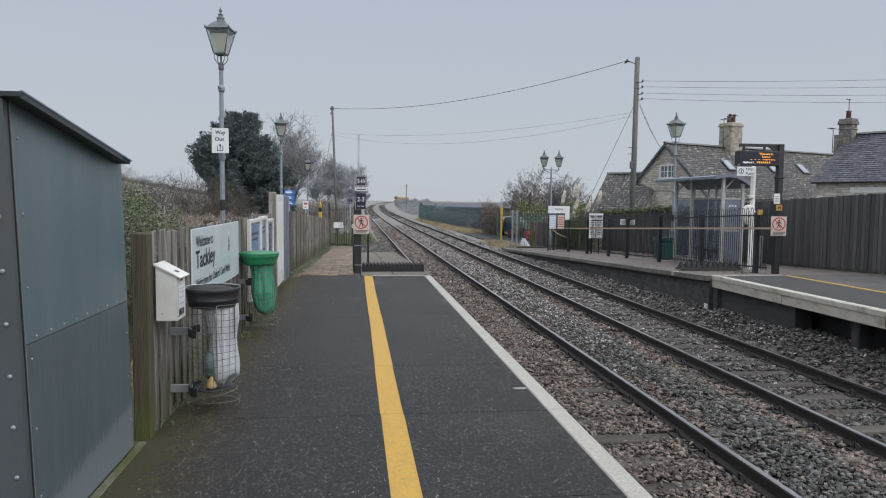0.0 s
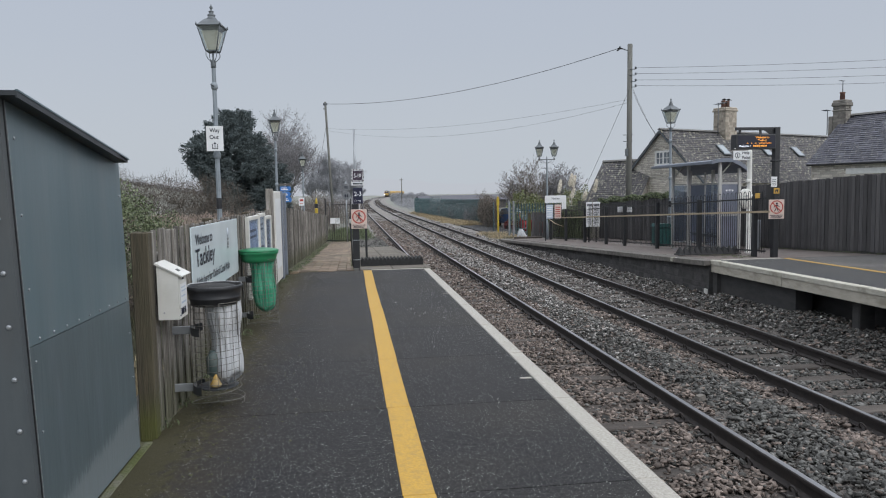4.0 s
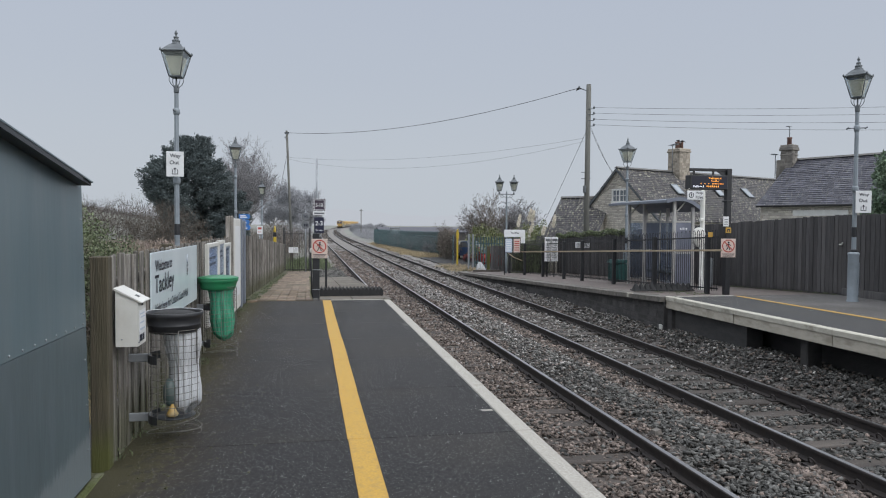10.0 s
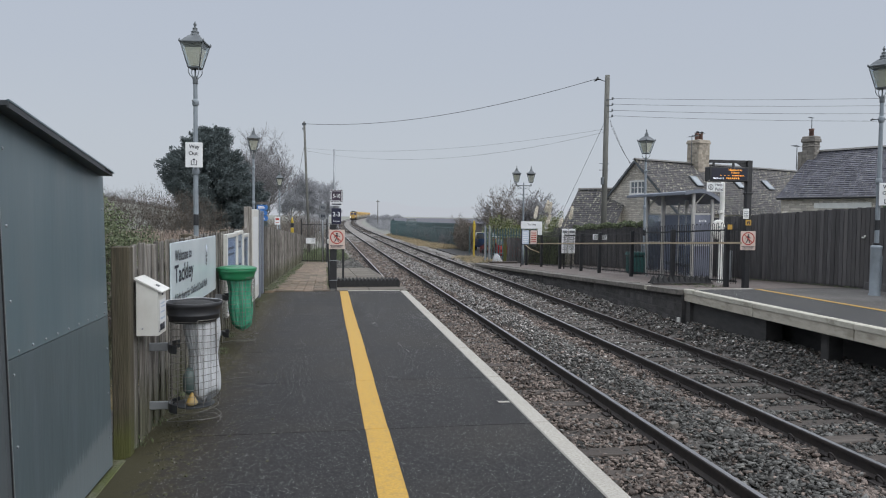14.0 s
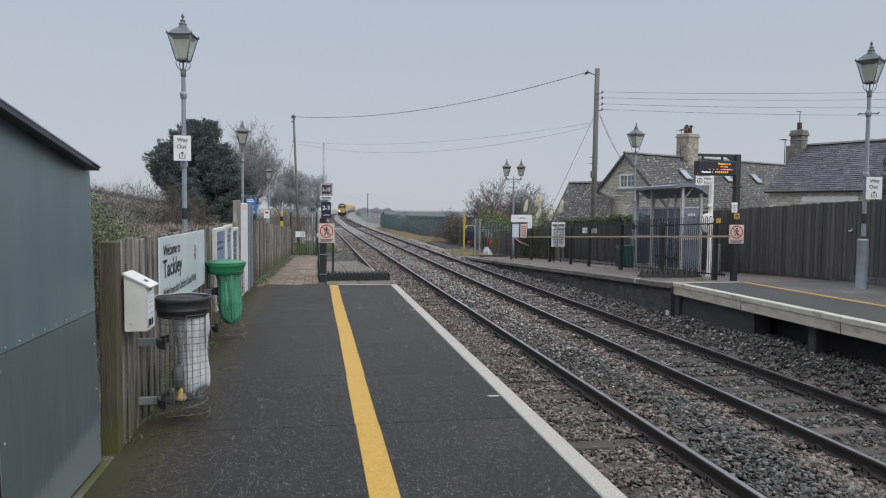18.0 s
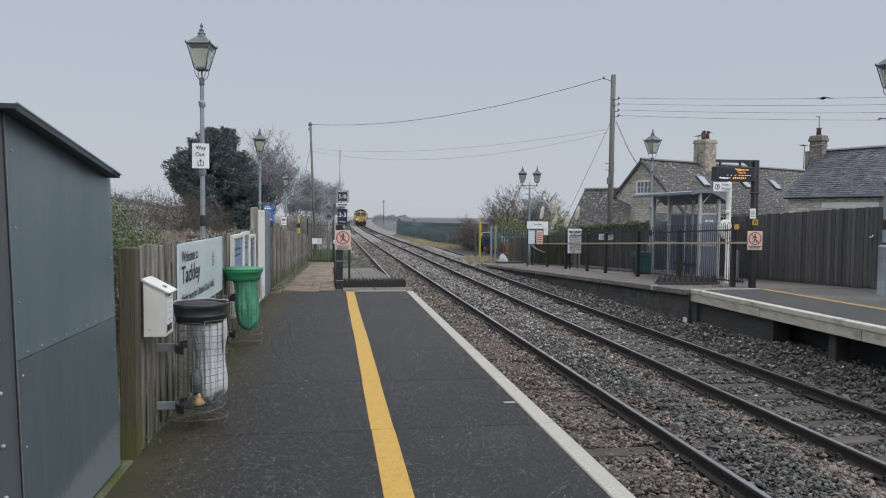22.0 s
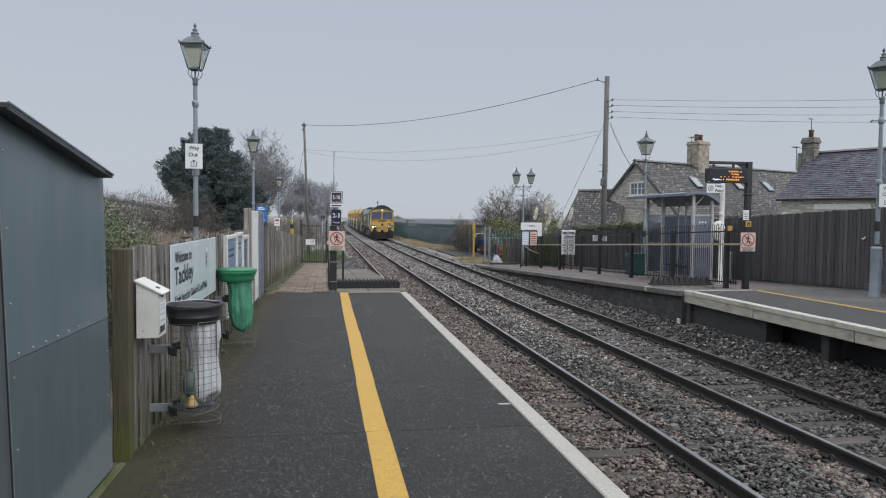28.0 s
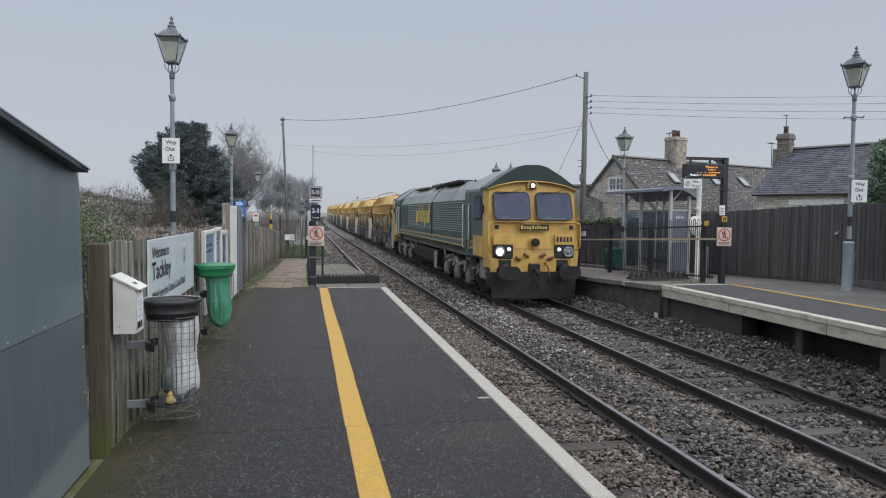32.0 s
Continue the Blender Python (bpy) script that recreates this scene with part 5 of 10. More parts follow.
def bag(r0, r1, z0, z1, seed, lift=0.0, deep=0.10):
    """A hanging plastic bag with folds that gathers towards its foot."""
    rg = np.random.default_rng(seed)
    ph = rg.uniform(0, 6.28, 8)
    mb, n, k = MB(), 72, 30
    vs = []
    for i in range(k):
        t = i / (k - 1)
        z = z1 + (z0 - z1) * t
        rr = r0 + (r1 - r0) * t + 0.010 * math.sin(9 * t + ph[4])
        if t > 0.88:
            rr *= max(1 - ((t - 0.88) / 0.12) ** 2 * 0.85, 0.1)
        for j in range(n):
            a = 2 * math.pi * j / n
            fold = 1 + deep * math.sin(4 * a + ph[0] + 1.6 * t) * (0.4 + t) + 0.55 * deep * abs(math.sin(4.5 * a + ph[1] - 2 * t)) + 0.4 * deep * math.sin(15 * a + ph[2] + 4 * t) + 0.25 * deep * math.sin(23 * a + ph[5] - 9 * t)
            vs.append((rr * fold * math.cos(a) + lift * t, rr * fold * math.sin(a), z + 0.025 * t * math.sin(3 * a + ph[3])))
    fs = [(n * i + j, n * i + (j + 1) % n, n * i + n + (j + 1) % n, n * i + n + j) for i in range(k - 1) for j in range(n)]
    mb.add(vs, fs + [tuple(n * (k - 1) + j for j in range(n))], True)
    return mb


def build_bin(x, y, r, label):
    b = thing("litter_bin", pose(x, y, 0), label, "litter bin", "litter bins by the fence")
    for z in (0.15, 0.59):
        br = MB().box(-0.32, -r * 0.9, -0.012, 0.012, z - 0.03, z + 0.03, 0.004)
        part("bracket", br, "steel", b, "flat grey steel bracket")
        band = MB()
        vs = [(r * 1.005 * math.cos(a), r * 1.005 * math.sin(a), z + h) for a in np.linspace(2.35, 4.15, 12) for h in (-0.03, 0.03)]
        band.add(vs + [(p * 1.03, q * 1.03, h) for p, q, h in vs], [f for i in range(11) for f in ((2 * i, 2 * i + 1, 2 * i + 3, 2 * i + 2), (24 + 2 * i, 26 + 2 * i, 27 + 2 * i, 25 + 2 * i), (2 * i + 1, 25 + 2 * i, 27 + 2 * i, 2 * i + 3), (2 * i, 2 * i + 2, 26 + 2 * i, 24 + 2 * i))])
        part("clamp", band, "galv_dark", b)
    return b


lb = build_bin(-1.075, 5.47, 0.178, "litter bin with black rim and cloudy bag in a wire cage")
part("rim", MB().lathe([(0.168, -0.15), (0.176, -0.146), (0.183, -0.10), (0.188, -0.096), (0.188, -0.088), (0.185, -0.084), (0.196, -0.035), (0.203, -0.028), (0.206, -0.004), (0.198, 0.0), (0.188, -0.01), (0.170, -0.14)], 40, (0, 0, 0.93)), "black", lb, "ridged black plastic rim")
part("mouth_flap", MB().lathe([(0.005, 0.004), (0.12, 0.0), (0.178, -0.02), (0.005, -0.022)], 32, (0, 0, 0.926)), "rubber", lb)
edge = MB()
edge.tube([((0.196 + 0.003 * math.sin(7 * a)) * math.cos(a), (0.196 + 0.003 * math.sin(7 * a)) * math.sin(a), 0.93 + 0.002 * math.sin(5 * a)) for a in np.linspace(0.3, 3.6, 40)], 0.0035, 5)
part("bag_lip", edge, "clear_bag", lb, "pale edge of the bag turned over the rim")
bin_cage(lb, 0.182, 0.155, 0.79, 0.049, 18)
part("base_plate", MB().lathe([(0.005, 0.150), (0.145, 0.150), (0.15, 0.156), (0.145, 0.162), (0.005, 0.162)], 28), "galv_dark", lb, "dark base plate")
part("bag", bag(0.118, 0.098, 0.19, 0.80, 54, 0.022, 0.06), "clear_bag", lb, m=Matrix.Translation((0.055, 0.01, 0)))
part("bag_litter", MB().lathe([(0.01, 0.0), (0.038, 0.008), (0.045, 0.025), (0.03, 0.05), (0.018, 0.08), (0.005, 0.10)], 7, (0.0, -0.10, 0.165)), "litter_yellow", lb, "yellow wrapper at the bottom of the bag")
part("bag_litter", MB().lathe([(0.01, 0.0), (0.045, 0.03), (0.05, 0.14), (0.02, 0.2)], 9, (-0.02, -0.075, 0.24)), "litter_dark", lb)
gb = build_bin(-1.135, 8.74, 0.185, "litter bin with green lid and green bag in a wire cage")
part("rim", MB().lathe([(0.186, -0.135), (0.202, -0.13), (0.208, -0.09), (0.222, -0.045), (0.232, -0.036), (0.236, -0.012), (0.226, 0.0), (0.20, 0.006), (0.18, -0.12)], 40, (-0.025, 0, 0.935)), "green_plastic", gb, "glossy green plastic rim")
part("lid", MB().lathe([(0.005, 0.030), (0.10, 0.026), (0.19, 0.016), (0.236, 0.004), (0.24, -0.008), (0.225, -0.014), (0.005, -0.006)], 36, (-0.025, 0, 0.94)), "green_plastic", gb, "shallow domed green lid")
bin_cage(gb, 0.188, 0.17, 0.82, 0.05, 18)
part("bag", bag(0.145, 0.125, 0.20, 0.83, 87, 0.035, 0.06), "green_bag", gb)


# ---- station lamps ----
def lantern(parent, s, z0, at=(0.0, 0.0), q=math.pi / 4):
    """Four-sided lantern: glazing bars, clear panes, milky inner panels, hood and turned finial."""
    ax, ay = at
    r2 = 2 ** 0.5

    def put(r, a, z):
        return (ax + r * math.cos(a), ay + r * math.sin(a), z)

    c = (ax, ay, 0)
    part("lantern_floor", MB().lathe([(0.095 * s * r2, z0 - 0.01), (0.108 * s * r2, z0), (0.108 * s * r2, z0 + 0.018), (0.09 * s * r2, z0 + 0.024)], 4, c, q, False), "lamp_dark", parent)
    top = z0 + 0.45 * s
    for k in range(4):
        a = q + k * math.pi / 2
        part("glazing_bar", MB().tube([put(0.105 * s * r2, a, z0 + 0.01), put(0.212 * s * r2, a, top)], 0.011, 5), "lamp_dark", parent)
        part("corner_finial", MB().lathe([(0.016, 0), (0.018, 0.025), (0.003, 0.06)], 6, put(0.223 * s * r2, a, top + 0.005)), "lamp_dark", parent)
    for k in range(4):
        a = q + math.pi / 4 + k * math.pi / 2
        for nm, mt, w0, w1, za, zb, inset in (("pane", "lamp_clear", 0.098, 0.203, z0 + 0.022, top - 0.004, 1.0), ("inner_panel", "lamp_glass", 0.080, 0.158, z0 + 0.045, z0 + 0.37 * s, 0.92)):
            vs = []
            for w, z in ((w0, za), (w1, zb)):
                for sg in (-1, 1):
                    d, t = w * s * inset, w * s * (1.0 if nm == "pane" else 0.98)
                    vs.append((ax + d * math.cos(a) - sg * t * math.sin(a), ay + d * math.sin(a) + sg * t * math.cos(a), z))
            inn = [(ax + (x - ax) * 0.97, ay + (y - ay) * 0.97, z) for x, y, z in vs]
            ob = part(nm, MB().add([vs[0], vs[1], vs[3], vs[2], inn[0], inn[1], inn[3], inn[2]], [(0, 1, 2, 3), (7, 6, 5, 4), (0, 4, 5, 1), (1, 5, 6, 2), (2, 6, 7, 3), (3, 7, 4, 0)]), mt, parent, "milky inner panel" if nm != "pane" else "")
            if nm == "pane":
                ob.visible_shadow = False
    part("hood_lining", MB().lathe([(0.15 * s * r2, z0 + 0.385 * s), (0.20 * s * r2, top - 0.012), (0.05, top - 0.008)], 4, c, q, False), "lamp_hood", parent)
    part("hood", MB().lathe([(0.208 * s * r2, top - 0.006), (0.227 * s * r2, top), (0.23 * s * r2, top + 0.018), (0.195 * s * r2, top + 0.04), (0.15 * s * r2, top + 0.095 * s), (0.095 * s * r2, top + 0.15 * s), (0.07 * s * r2, top + 0.16 * s)], 4, c, q, False), "lamp_hood", parent)
    prof = [(0.094, 0.15), (0.098, 0.165), (0.074, 0.18), (0.066, 0.215), (0.076, 0.225), (0.072, 0.24), (0.046, 0.25), (0.04, 0.285), (0.05, 0.295), (0.045, 0.305), (0.018, 0.32), (0.013, 0.335), (0.028, 0.36), (0.03, 0.38), (0.012, 0.41), (0.008, 0.425), (0.002, 0.44)]
    part("finial", MB().lathe([(r * s, top + h * s) for r, h in prof], 16, c), "lamp_hood", parent)


def build_lamp():
    lp = thing("station_lamp", pose(0, 0, 0), "grey heritage station lamp post with a four-sided lantern", "street lamp", "station lamps")
    part("base", MB().lathe([(0.122, -0.6), (0.122, 0.02), (0.108, 0.05), (0.108, 1.0), (0.116, 1.02), (0.116, 1.045), (0.09, 1.07), (0.05, 1.085)], 20), "lamp_grey", lp)
    part("base_door", MB().box(-0.05, 0.05, -0.113, -0.10, 0.15, 0.85, 0.008), "lamp_grey", lp)
    part("base_ring", MB().lathe([(0.05, 1.075), (0.075, 1.085), (0.075, 1.12), (0.05, 1.13)], 16), "black", lp, "black painted ring")
    part("shaft", MB().lathe([(0.049, 1.08), (0.047, 2.4), (0.040, 4.1), (0.032, 4.12)], 8, smooth=False), "lamp_grey", lp, "octagonal shaft")
    part("band", MB().lathe([(0.0515, 1.40), (0.052, 1.41), (0.052, 1.60), (0.0515, 1.61)], 16), "black", lp, "black painted band")
    part("collar", MB().lathe([(0.047, 2.36), (0.066, 2.38), (0.066, 2.46), (0.06, 2.475), (0.047, 2.50)], 16), "lamp_grey", lp)
    part("ladder_collar", MB().lathe([(0.042, 3.66), (0.056, 3.69), (0.062, 3.72), (0.062, 3.76), (0.042, 3.80)], 16), "lamp_grey", lp)
    part("neck", MB().lathe([(0.045, 4.08), (0.05, 4.1), (0.05, 4.2), (0.036, 4.22), (0.016, 4.24), (0.016, 4.37)], 12), "lamp_dark", lp)
    for k in range(4):
        a = math.pi / 4 + k * math.pi / 2
        part("scroll_bracket", MB().tube([(r * math.cos(a), r * math.sin(a), z) for r, z in ((0.036, 4.16), (0.06, 4.2), (0.108, 4.24), (0.142, 4.30), (0.138, 4.36), (0.11, 4.38), (0.1, 4.355))], 0.0075, 6), "lamp_dark", lp)
    lantern(lp, 1.0, 4.375)
    return lp


def way_out(m, label="white way out sign strapped to a lamp post"):
    sg = thing("way_out_sign", m, label, "sign", "way out signs")
    part("plate", MB().box(-0.155, 0.155, -0.008, 0.008, -0.235, 0.235, 0.004), "white", sg)
    f = lambda x, z: Matrix.Translation((x, -0.0115, z))
    text("Way", 0.19, 0.095, "ink", sg, f(0.005, 0.145))
    text("Out", 0.17, 0.075, "ink", sg, f(-0.01, 0.03))
    part("exit_mark", MB().box(-0.055, -0.043, -0.0115, -0.0095, -0.18, -0.10).box(0.043, 0.055, -0.0115, -0.0095, -0.18, -0.10).box(-0.055, 0.055, -0.0115, -0.0095, -0.192, -0.18).box(-0.006, 0.006, -0.0115, -0.0095, -0.165, -0.09).prism([(-0.03, -0.10), (0.03, -0.10), (0.0, -0.06)], -0.0115, -0.0095, "y"), "ink", sg)
    part("strap", MB().box(-0.08, 0.08, 0.008, 0.17, 0.12, 0.14).box(-0.08, 0.08, 0.008, 0.17, -0.14, -0.12), "steel", sg)
    return sg


lamp = build_lamp()
lamp.matrix_basis = pose(-2.55, 14.05, -0.03, 0, 0, -8)
for x, y, z, rz, bar_turn in ((-2.55, 14.05, -0.03, -8, 92), (-2.78, 27.3, ramp_near(27) + 0.1, 8, 80), (-2.83, 43.2, -1.02, 5, 80), (11.36, 24.0, ramp_far(24) - 0.05, 20, 60), (11.46, 13.18, 0.0, 33, -40)):
    one = lamp if y == 14.05 else copy_thing(lamp, pose(x, y, z, 0, 0, rz))
    ends = MB().tube([(-0.19, 0, 3.725), (0.19, 0, 3.745)], 0.011, 8)
    for e in (-0.19, 0.19):
        ends.lathe([(0.006, -0.02), (0.02, 0), (0.006, 0.02)], 8, (e, 0, 3.735))
    part("ladder_bar", ends, "lamp_dark", one, m=pose(0, 0, 0, 0, 0, bar_turn))
way_out(pose(-2.555, 13.9, 2.70, 0, 0, 0))
way_out(pose(11.51, 13.0, 2.15, 0, 0, -20))


def build_double_lamp():
    lp = thing("double_station_lamp", pose(9.55, 33.6, ramp_far(34) - 0.1), "grey twin-headed heritage station lamp on a tall post", "street lamp")
    part("shaft", MB().lathe([(0.075, 0), (0.075, 0.9), (0.05, 1.0), (0.042, 3.9), (0.03, 4.12), (0.02, 4.2)], 14), "lamp_grey", lp)
    part("cross_arm", MB().box(-0.42, 0.42, -0.018, 0.018, 4.02, 4.055, 0.006).tube([(-0.3, 0, 4.02), (0, 0, 3.84), (0.3, 0, 4.02)], 0.012, 6).tube([(-0.22, 0, 3.62), (0.22, 0, 3.62)], 0.012, 6), "lamp_dark", lp)
    for x in (-0.37, 0.37):
        part("lantern_stem", MB().lathe([(0.012, 4.04), (0.03, 4.08), (0.03, 4.12), (0.012, 4.14), (0.012, 4.2)], 8, (x, 0, 0)), "lamp_dark", lp)
        part("arm_scroll", MB().tube([(x * 0.35, 0, 3.9), (x * 0.6, 0, 3.86), (x * 0.8, 0, 3.92), (x * 0.9, 0, 4.02)], 0.01, 5), "lamp_dark", lp)
        lantern(lp, 0.92, 4.2, (x, 0.0), 0.5)


build_double_lamp()


# ---- stop boards at the end of the platform ----
def no_entry(m, label):
    sg = thing("warning_sign", m, label, "sign", "no passage warning signs")
    part("plate", MB().box(-0.165, 0.165, -0.006, 0.006, -0.205, 0.205, 0.004), "pink", sg)
    ring = MB()
    for r0, r1 in ((0.118, 0.142),):
        vs = [(r * math.cos(a), -0.009, 0.045 + r * math.sin(a)) for a in np.linspace(0, 2 * math.pi, 40, endpoint=False) for r in (r0, r1)]
        ring.add(vs, [(2 * i, 2 * i + 1, (2 * i + 3) % 80, (2 * i + 2) % 80) for i in range(40)])
    part("red_ring", ring, "red", sg)
    part("slash", MB().box(-0.122, 0.122, -0.012, -0.010, -0.012, 0.012, m=Matrix.Translation((0, 0, 0.045)) @ pose(0, 0, 0, 0, 45, 0)), "red", sg)
    mark = MB()
    mark.prism([(0.004 + 0.02 * math.cos(q), 0.122 + 0.02 * math.sin(q)) for q in np.linspace(0, 2 * math.pi, 12, endpoint=False)], -0.009, -0.007, "y")
    for limb in ([(-0.022, 0.098), (0.022, 0.098), (0.014, 0.03), (-0.02, 0.03)], [(-0.02, 0.032), (0.002, 0.032), (-0.012, -0.012), (-0.042, -0.05), (-0.058, -0.042), (-0.03, -0.006)],
                 [(-0.006, 0.032), (0.014, 0.032), (0.032, -0.01), (0.045, -0.052), (0.026, -0.052), (0.014, -0.008)], [(-0.02, 0.098), (-0.012, 0.088), (-0.038, 0.062), (-0.052, 0.03), (-0.062, 0.034), (-0.05, 0.07)],
                 [(0.02, 0.098), (0.014, 0.082), (0.034, 0.058), (0.062, 0.05), (0.064, 0.06), (0.042, 0.07)]):
        mark.prism(limb, -0.009, -0.007, "y")
    part("dark_mark", mark, "ink", sg)
    bars([(-0.14, 0.14, -0.135, -0.122), (-0.12, 0.12, -0.16, -0.148), (-0.13, 0.1, -0.185, -0.174)], "ink", sg, Matrix.Translation((0, -0.0065, 0)))
    return sg


def build_stop_post():
    sp = thing("stop_board_post", pose(0.075, 15.12, 0), "black post with grey pole carrying train stop boards", "sign post")
    part("post", MB().box(-0.085, 0.06, -0.04, 0.06, -0.05, 1.40, 0.008), "black", sp)
    part("pole", MB().tube([(0.0, 0.03, 1.3), (0.0, 0.03, 2.99)], 0.022, 10), "steel", sp)
    part("band", MB().box(-0.087, 0.062, -0.043, 0.062, 0.20, 0.215).box(-0.087, 0.062, -0.043, 0.062, 0.62, 0.635), "steel", sp)
    part("side_rail", MB().tube([(-0.14, 0.55, 1.05), (-0.14, -0.02, 1.12), (-0.11, -0.03, 0.62), (-0.10, -0.03, 0.15), (-0.085, 0.0, 0.05)], 0.018, 6), "black", sp, "black bent side rail")
    part("wall_light", MB().box(-0.15, -0.085, -0.05, 0.02, 0.99, 1.08, 0.015), "offwhite", sp)
    f = lambda x, y, z: Matrix.Translation((x, y, z))
    b = part("car_stop_board", MB().box(-0.055, 0.148, -0.075, -0.06, 1.405, 1.74, 0.004), "navy", sp, "navy board marked 2-3")
    text("2-3", 0.15, 0.095, "white", b, f(0.046, -0.078, 1.615))
    text("Car stop", 0.14, 0.045, "white", b, f(0.046, -0.078, 1.465))
    b = part("car_stop_board", MB().box(-0.082, 0.182, -0.075, -0.06, 1.87, 2.135, 0.004), "plum", sp, "plum board marked 5-10 with a dashed border")
    text("5-10", 0.15, 0.085, "white", b, f(0.05, -0.078, 2.0))
    dash = MB()
    for k in range(9):
        a = -0.082 + k * 0.0305
        dash.box(a, a + 0.0155, -0.078, -0.076, 2.118, 2.135).box(a, a + 0.0155, -0.078, -0.076, 1.87, 1.887)
        z = 1.87 + k * 0.0305
        dash.box(-0.082, -0.066, -0.078, -0.076, z, min(z + 0.0155, 2.135)).box(0.166, 0.182, -0.078, -0.076, z, min(z + 0.0155, 2.135))
    part("dashed_border", dash, "white", b)
    part("inner_line", MB().box(-0.056, 0.156, -0.078, -0.076, 2.10, 2.108).box(-0.056, 0.156, -0.078, -0.076, 1.895, 1.903).box(-0.056, -0.048, -0.078, -0.076, 1.903, 2.10).box(0.148, 0.156, -0.078, -0.076, 1.903, 2.10), "white", b)
    b = part("platform_strip", MB().box(-0.082, 0.182, -0.075, -0.06, 1.79, 1.862, 0.003), "white", sp)
    bars([(-0.05, -0.02, 1.812, 1.84), (-0.015, 0.03, 1.812, 1.84), (0.035, 0.08, 1.812, 1.84), (0.09, 0.15, 1.812, 1.84)], "ink", b, f(0, -0.076, 0))
    part("cable_clip", MB().tube([(0.01, 0.0, 1.36), (0.05, -0.03, 1.33), (0.09, -0.02, 1.37)], 0.012, 6), "steel", sp)


build_stop_post()
no_entry(pose(0.133, 15.04, 1.08), "faded red and white no-passage sign on a black post")
sp2 = thing("short_post", pose(0.31, 16.7, ramp_near(16.7)), "short black steel post beside the ramp", "post")
part("shaft", MB().box(-0.025, 0.025, -0.025, 0.025, 0, 1.14, 0.005), "black", sp2)


def spike_strip(x0, x1, y, z, n, h, label, deep=0.5, low=0.35):
    st = thing("trespass_guard", pose(0, y, z), label, "trespass guard", "rubber trespass guards")
    w = (x1 - x0) / n
    unit = MB().add([(0, -deep / 2, 0), (w, -deep / 2, 0), (w, deep / 2, 0), (0, deep / 2, 0), (w * 0.5, -deep / 2, h), (w * 0.5, deep / 2, h), (0, -deep / 2, h * low), (w, -deep / 2, h * low), (0, deep / 2, h * low), (w, deep / 2, h * low)],
                    [(0, 1, 7, 4, 6), (2, 3, 8, 5, 9), (6, 4, 5, 8), (4, 7, 9, 5), (0, 6, 8, 3), (1, 2, 9, 7), (0, 3, 2, 1)]).mesh("ridge")
    unit.materials.append(M["rubber"])
    for k in range(n):
        part("ridge", unit, None, st, m=Matrix.Translation((x0 + k * w, 0, 0)))
    return st


spike_strip(0.16, 1.60, 16.4, ramp_near(16.4) + 0.01, 17, 0.19, "black ridged rubber guard across the platform end", low=0.7)


def cone_guard(x0, x1, y, z, n, h, rows, deep, label):
    """Rows of square pyramids on a flat rubber base."""
    st = thing("trespass_guard", pose(0, y, z), label, "trespass guard", "rubber trespass guards")
    w = (x1 - x0) / n
    part("base", MB().box(x0 - 0.02, x1 + 0.02, -0.03, rows * deep + 0.02, 0, 0.03, 0.006), "rubber", st)
    unit = MB().add([(-w * 0.46, -deep * 0.46, 0.03), (w * 0.46, -deep * 0.46, 0.03), (w * 0.46, deep * 0.46, 0.03), (-w * 0.46, deep * 0.46, 0.03), (-0.012, -0.012, h), (0.012, -0.012, h), (0.012, 0.012, h), (-0.012, 0.012, h)],
                    [(0, 1, 5, 4), (1, 2, 6, 5), (2, 3, 7, 6), (3, 0, 4, 7), (4, 5, 6, 7), (3, 2, 1, 0)]).mesh("pyramid")
    unit.materials.append(M["rubber"])
    for r in range(rows):
        for k in range(n):
            part("pyramid", unit, None, st, m=Matrix.Translation((x0 + (k + 0.5) * w, (r + 0.5) * deep, rng.uniform(-0.008, 0.004))))
    return st


cone_guard(8.15, 9.78, 16.7, ramp_far(16.8) + 0.012, 11, 0.205, 1, 0.26, "black rubber guard of pointed cones across the old platform")

# ---- gate and signs at the foot of the ramp ----
def build_gate():
    gt = thing("pedestrian_gate", pose(0, 39.5, 0), "black steel railing gate with a white notice at the ramp foot", "gate")
    bar = MB().tube([(0, 0, 0), (0, 0, 2.38)], 0.013, 6).mesh("bar")
    bar.materials.append(M["black"])
    for k in range(11):
        x = -1.33 + k * 0.125
        part("bar", bar, None, gt, m=Matrix.Translation((x, 0, -1.08 + (0.06 if k % 2 else 0))))
    for z in (-0.9, 1.08):
        part("rail", MB().box(-1.4, -0.02, -0.015, 0.015, z - 0.018, z + 0.018), "black", gt)
    for x in (-1.42, -0.02):
        part("post", MB().box(x - 0.035, x + 0.035, -0.035, 0.035, -1.2, 1.42), "black", gt)
    nt = thing("notice", pose(-0.9, 39.42, 0.2), "small white notice plate on the gate", "sign")
    part("plate", MB().box(-0.27, 0.0, -0.006, 0.006, -0.16, 0.15), "white", nt)
    part("plate", MB().box(0.02, 0.25, -0.006, 0.006, -0.16, 0.15), "white", nt)
    bars([(0.06, 0.2, -0.08 + 0.06 * k, -0.06 + 0.06 * k) for k in range(4)], "grey_ink", nt, Matrix.Translation((0, -0.008, 0)))


build_gate()


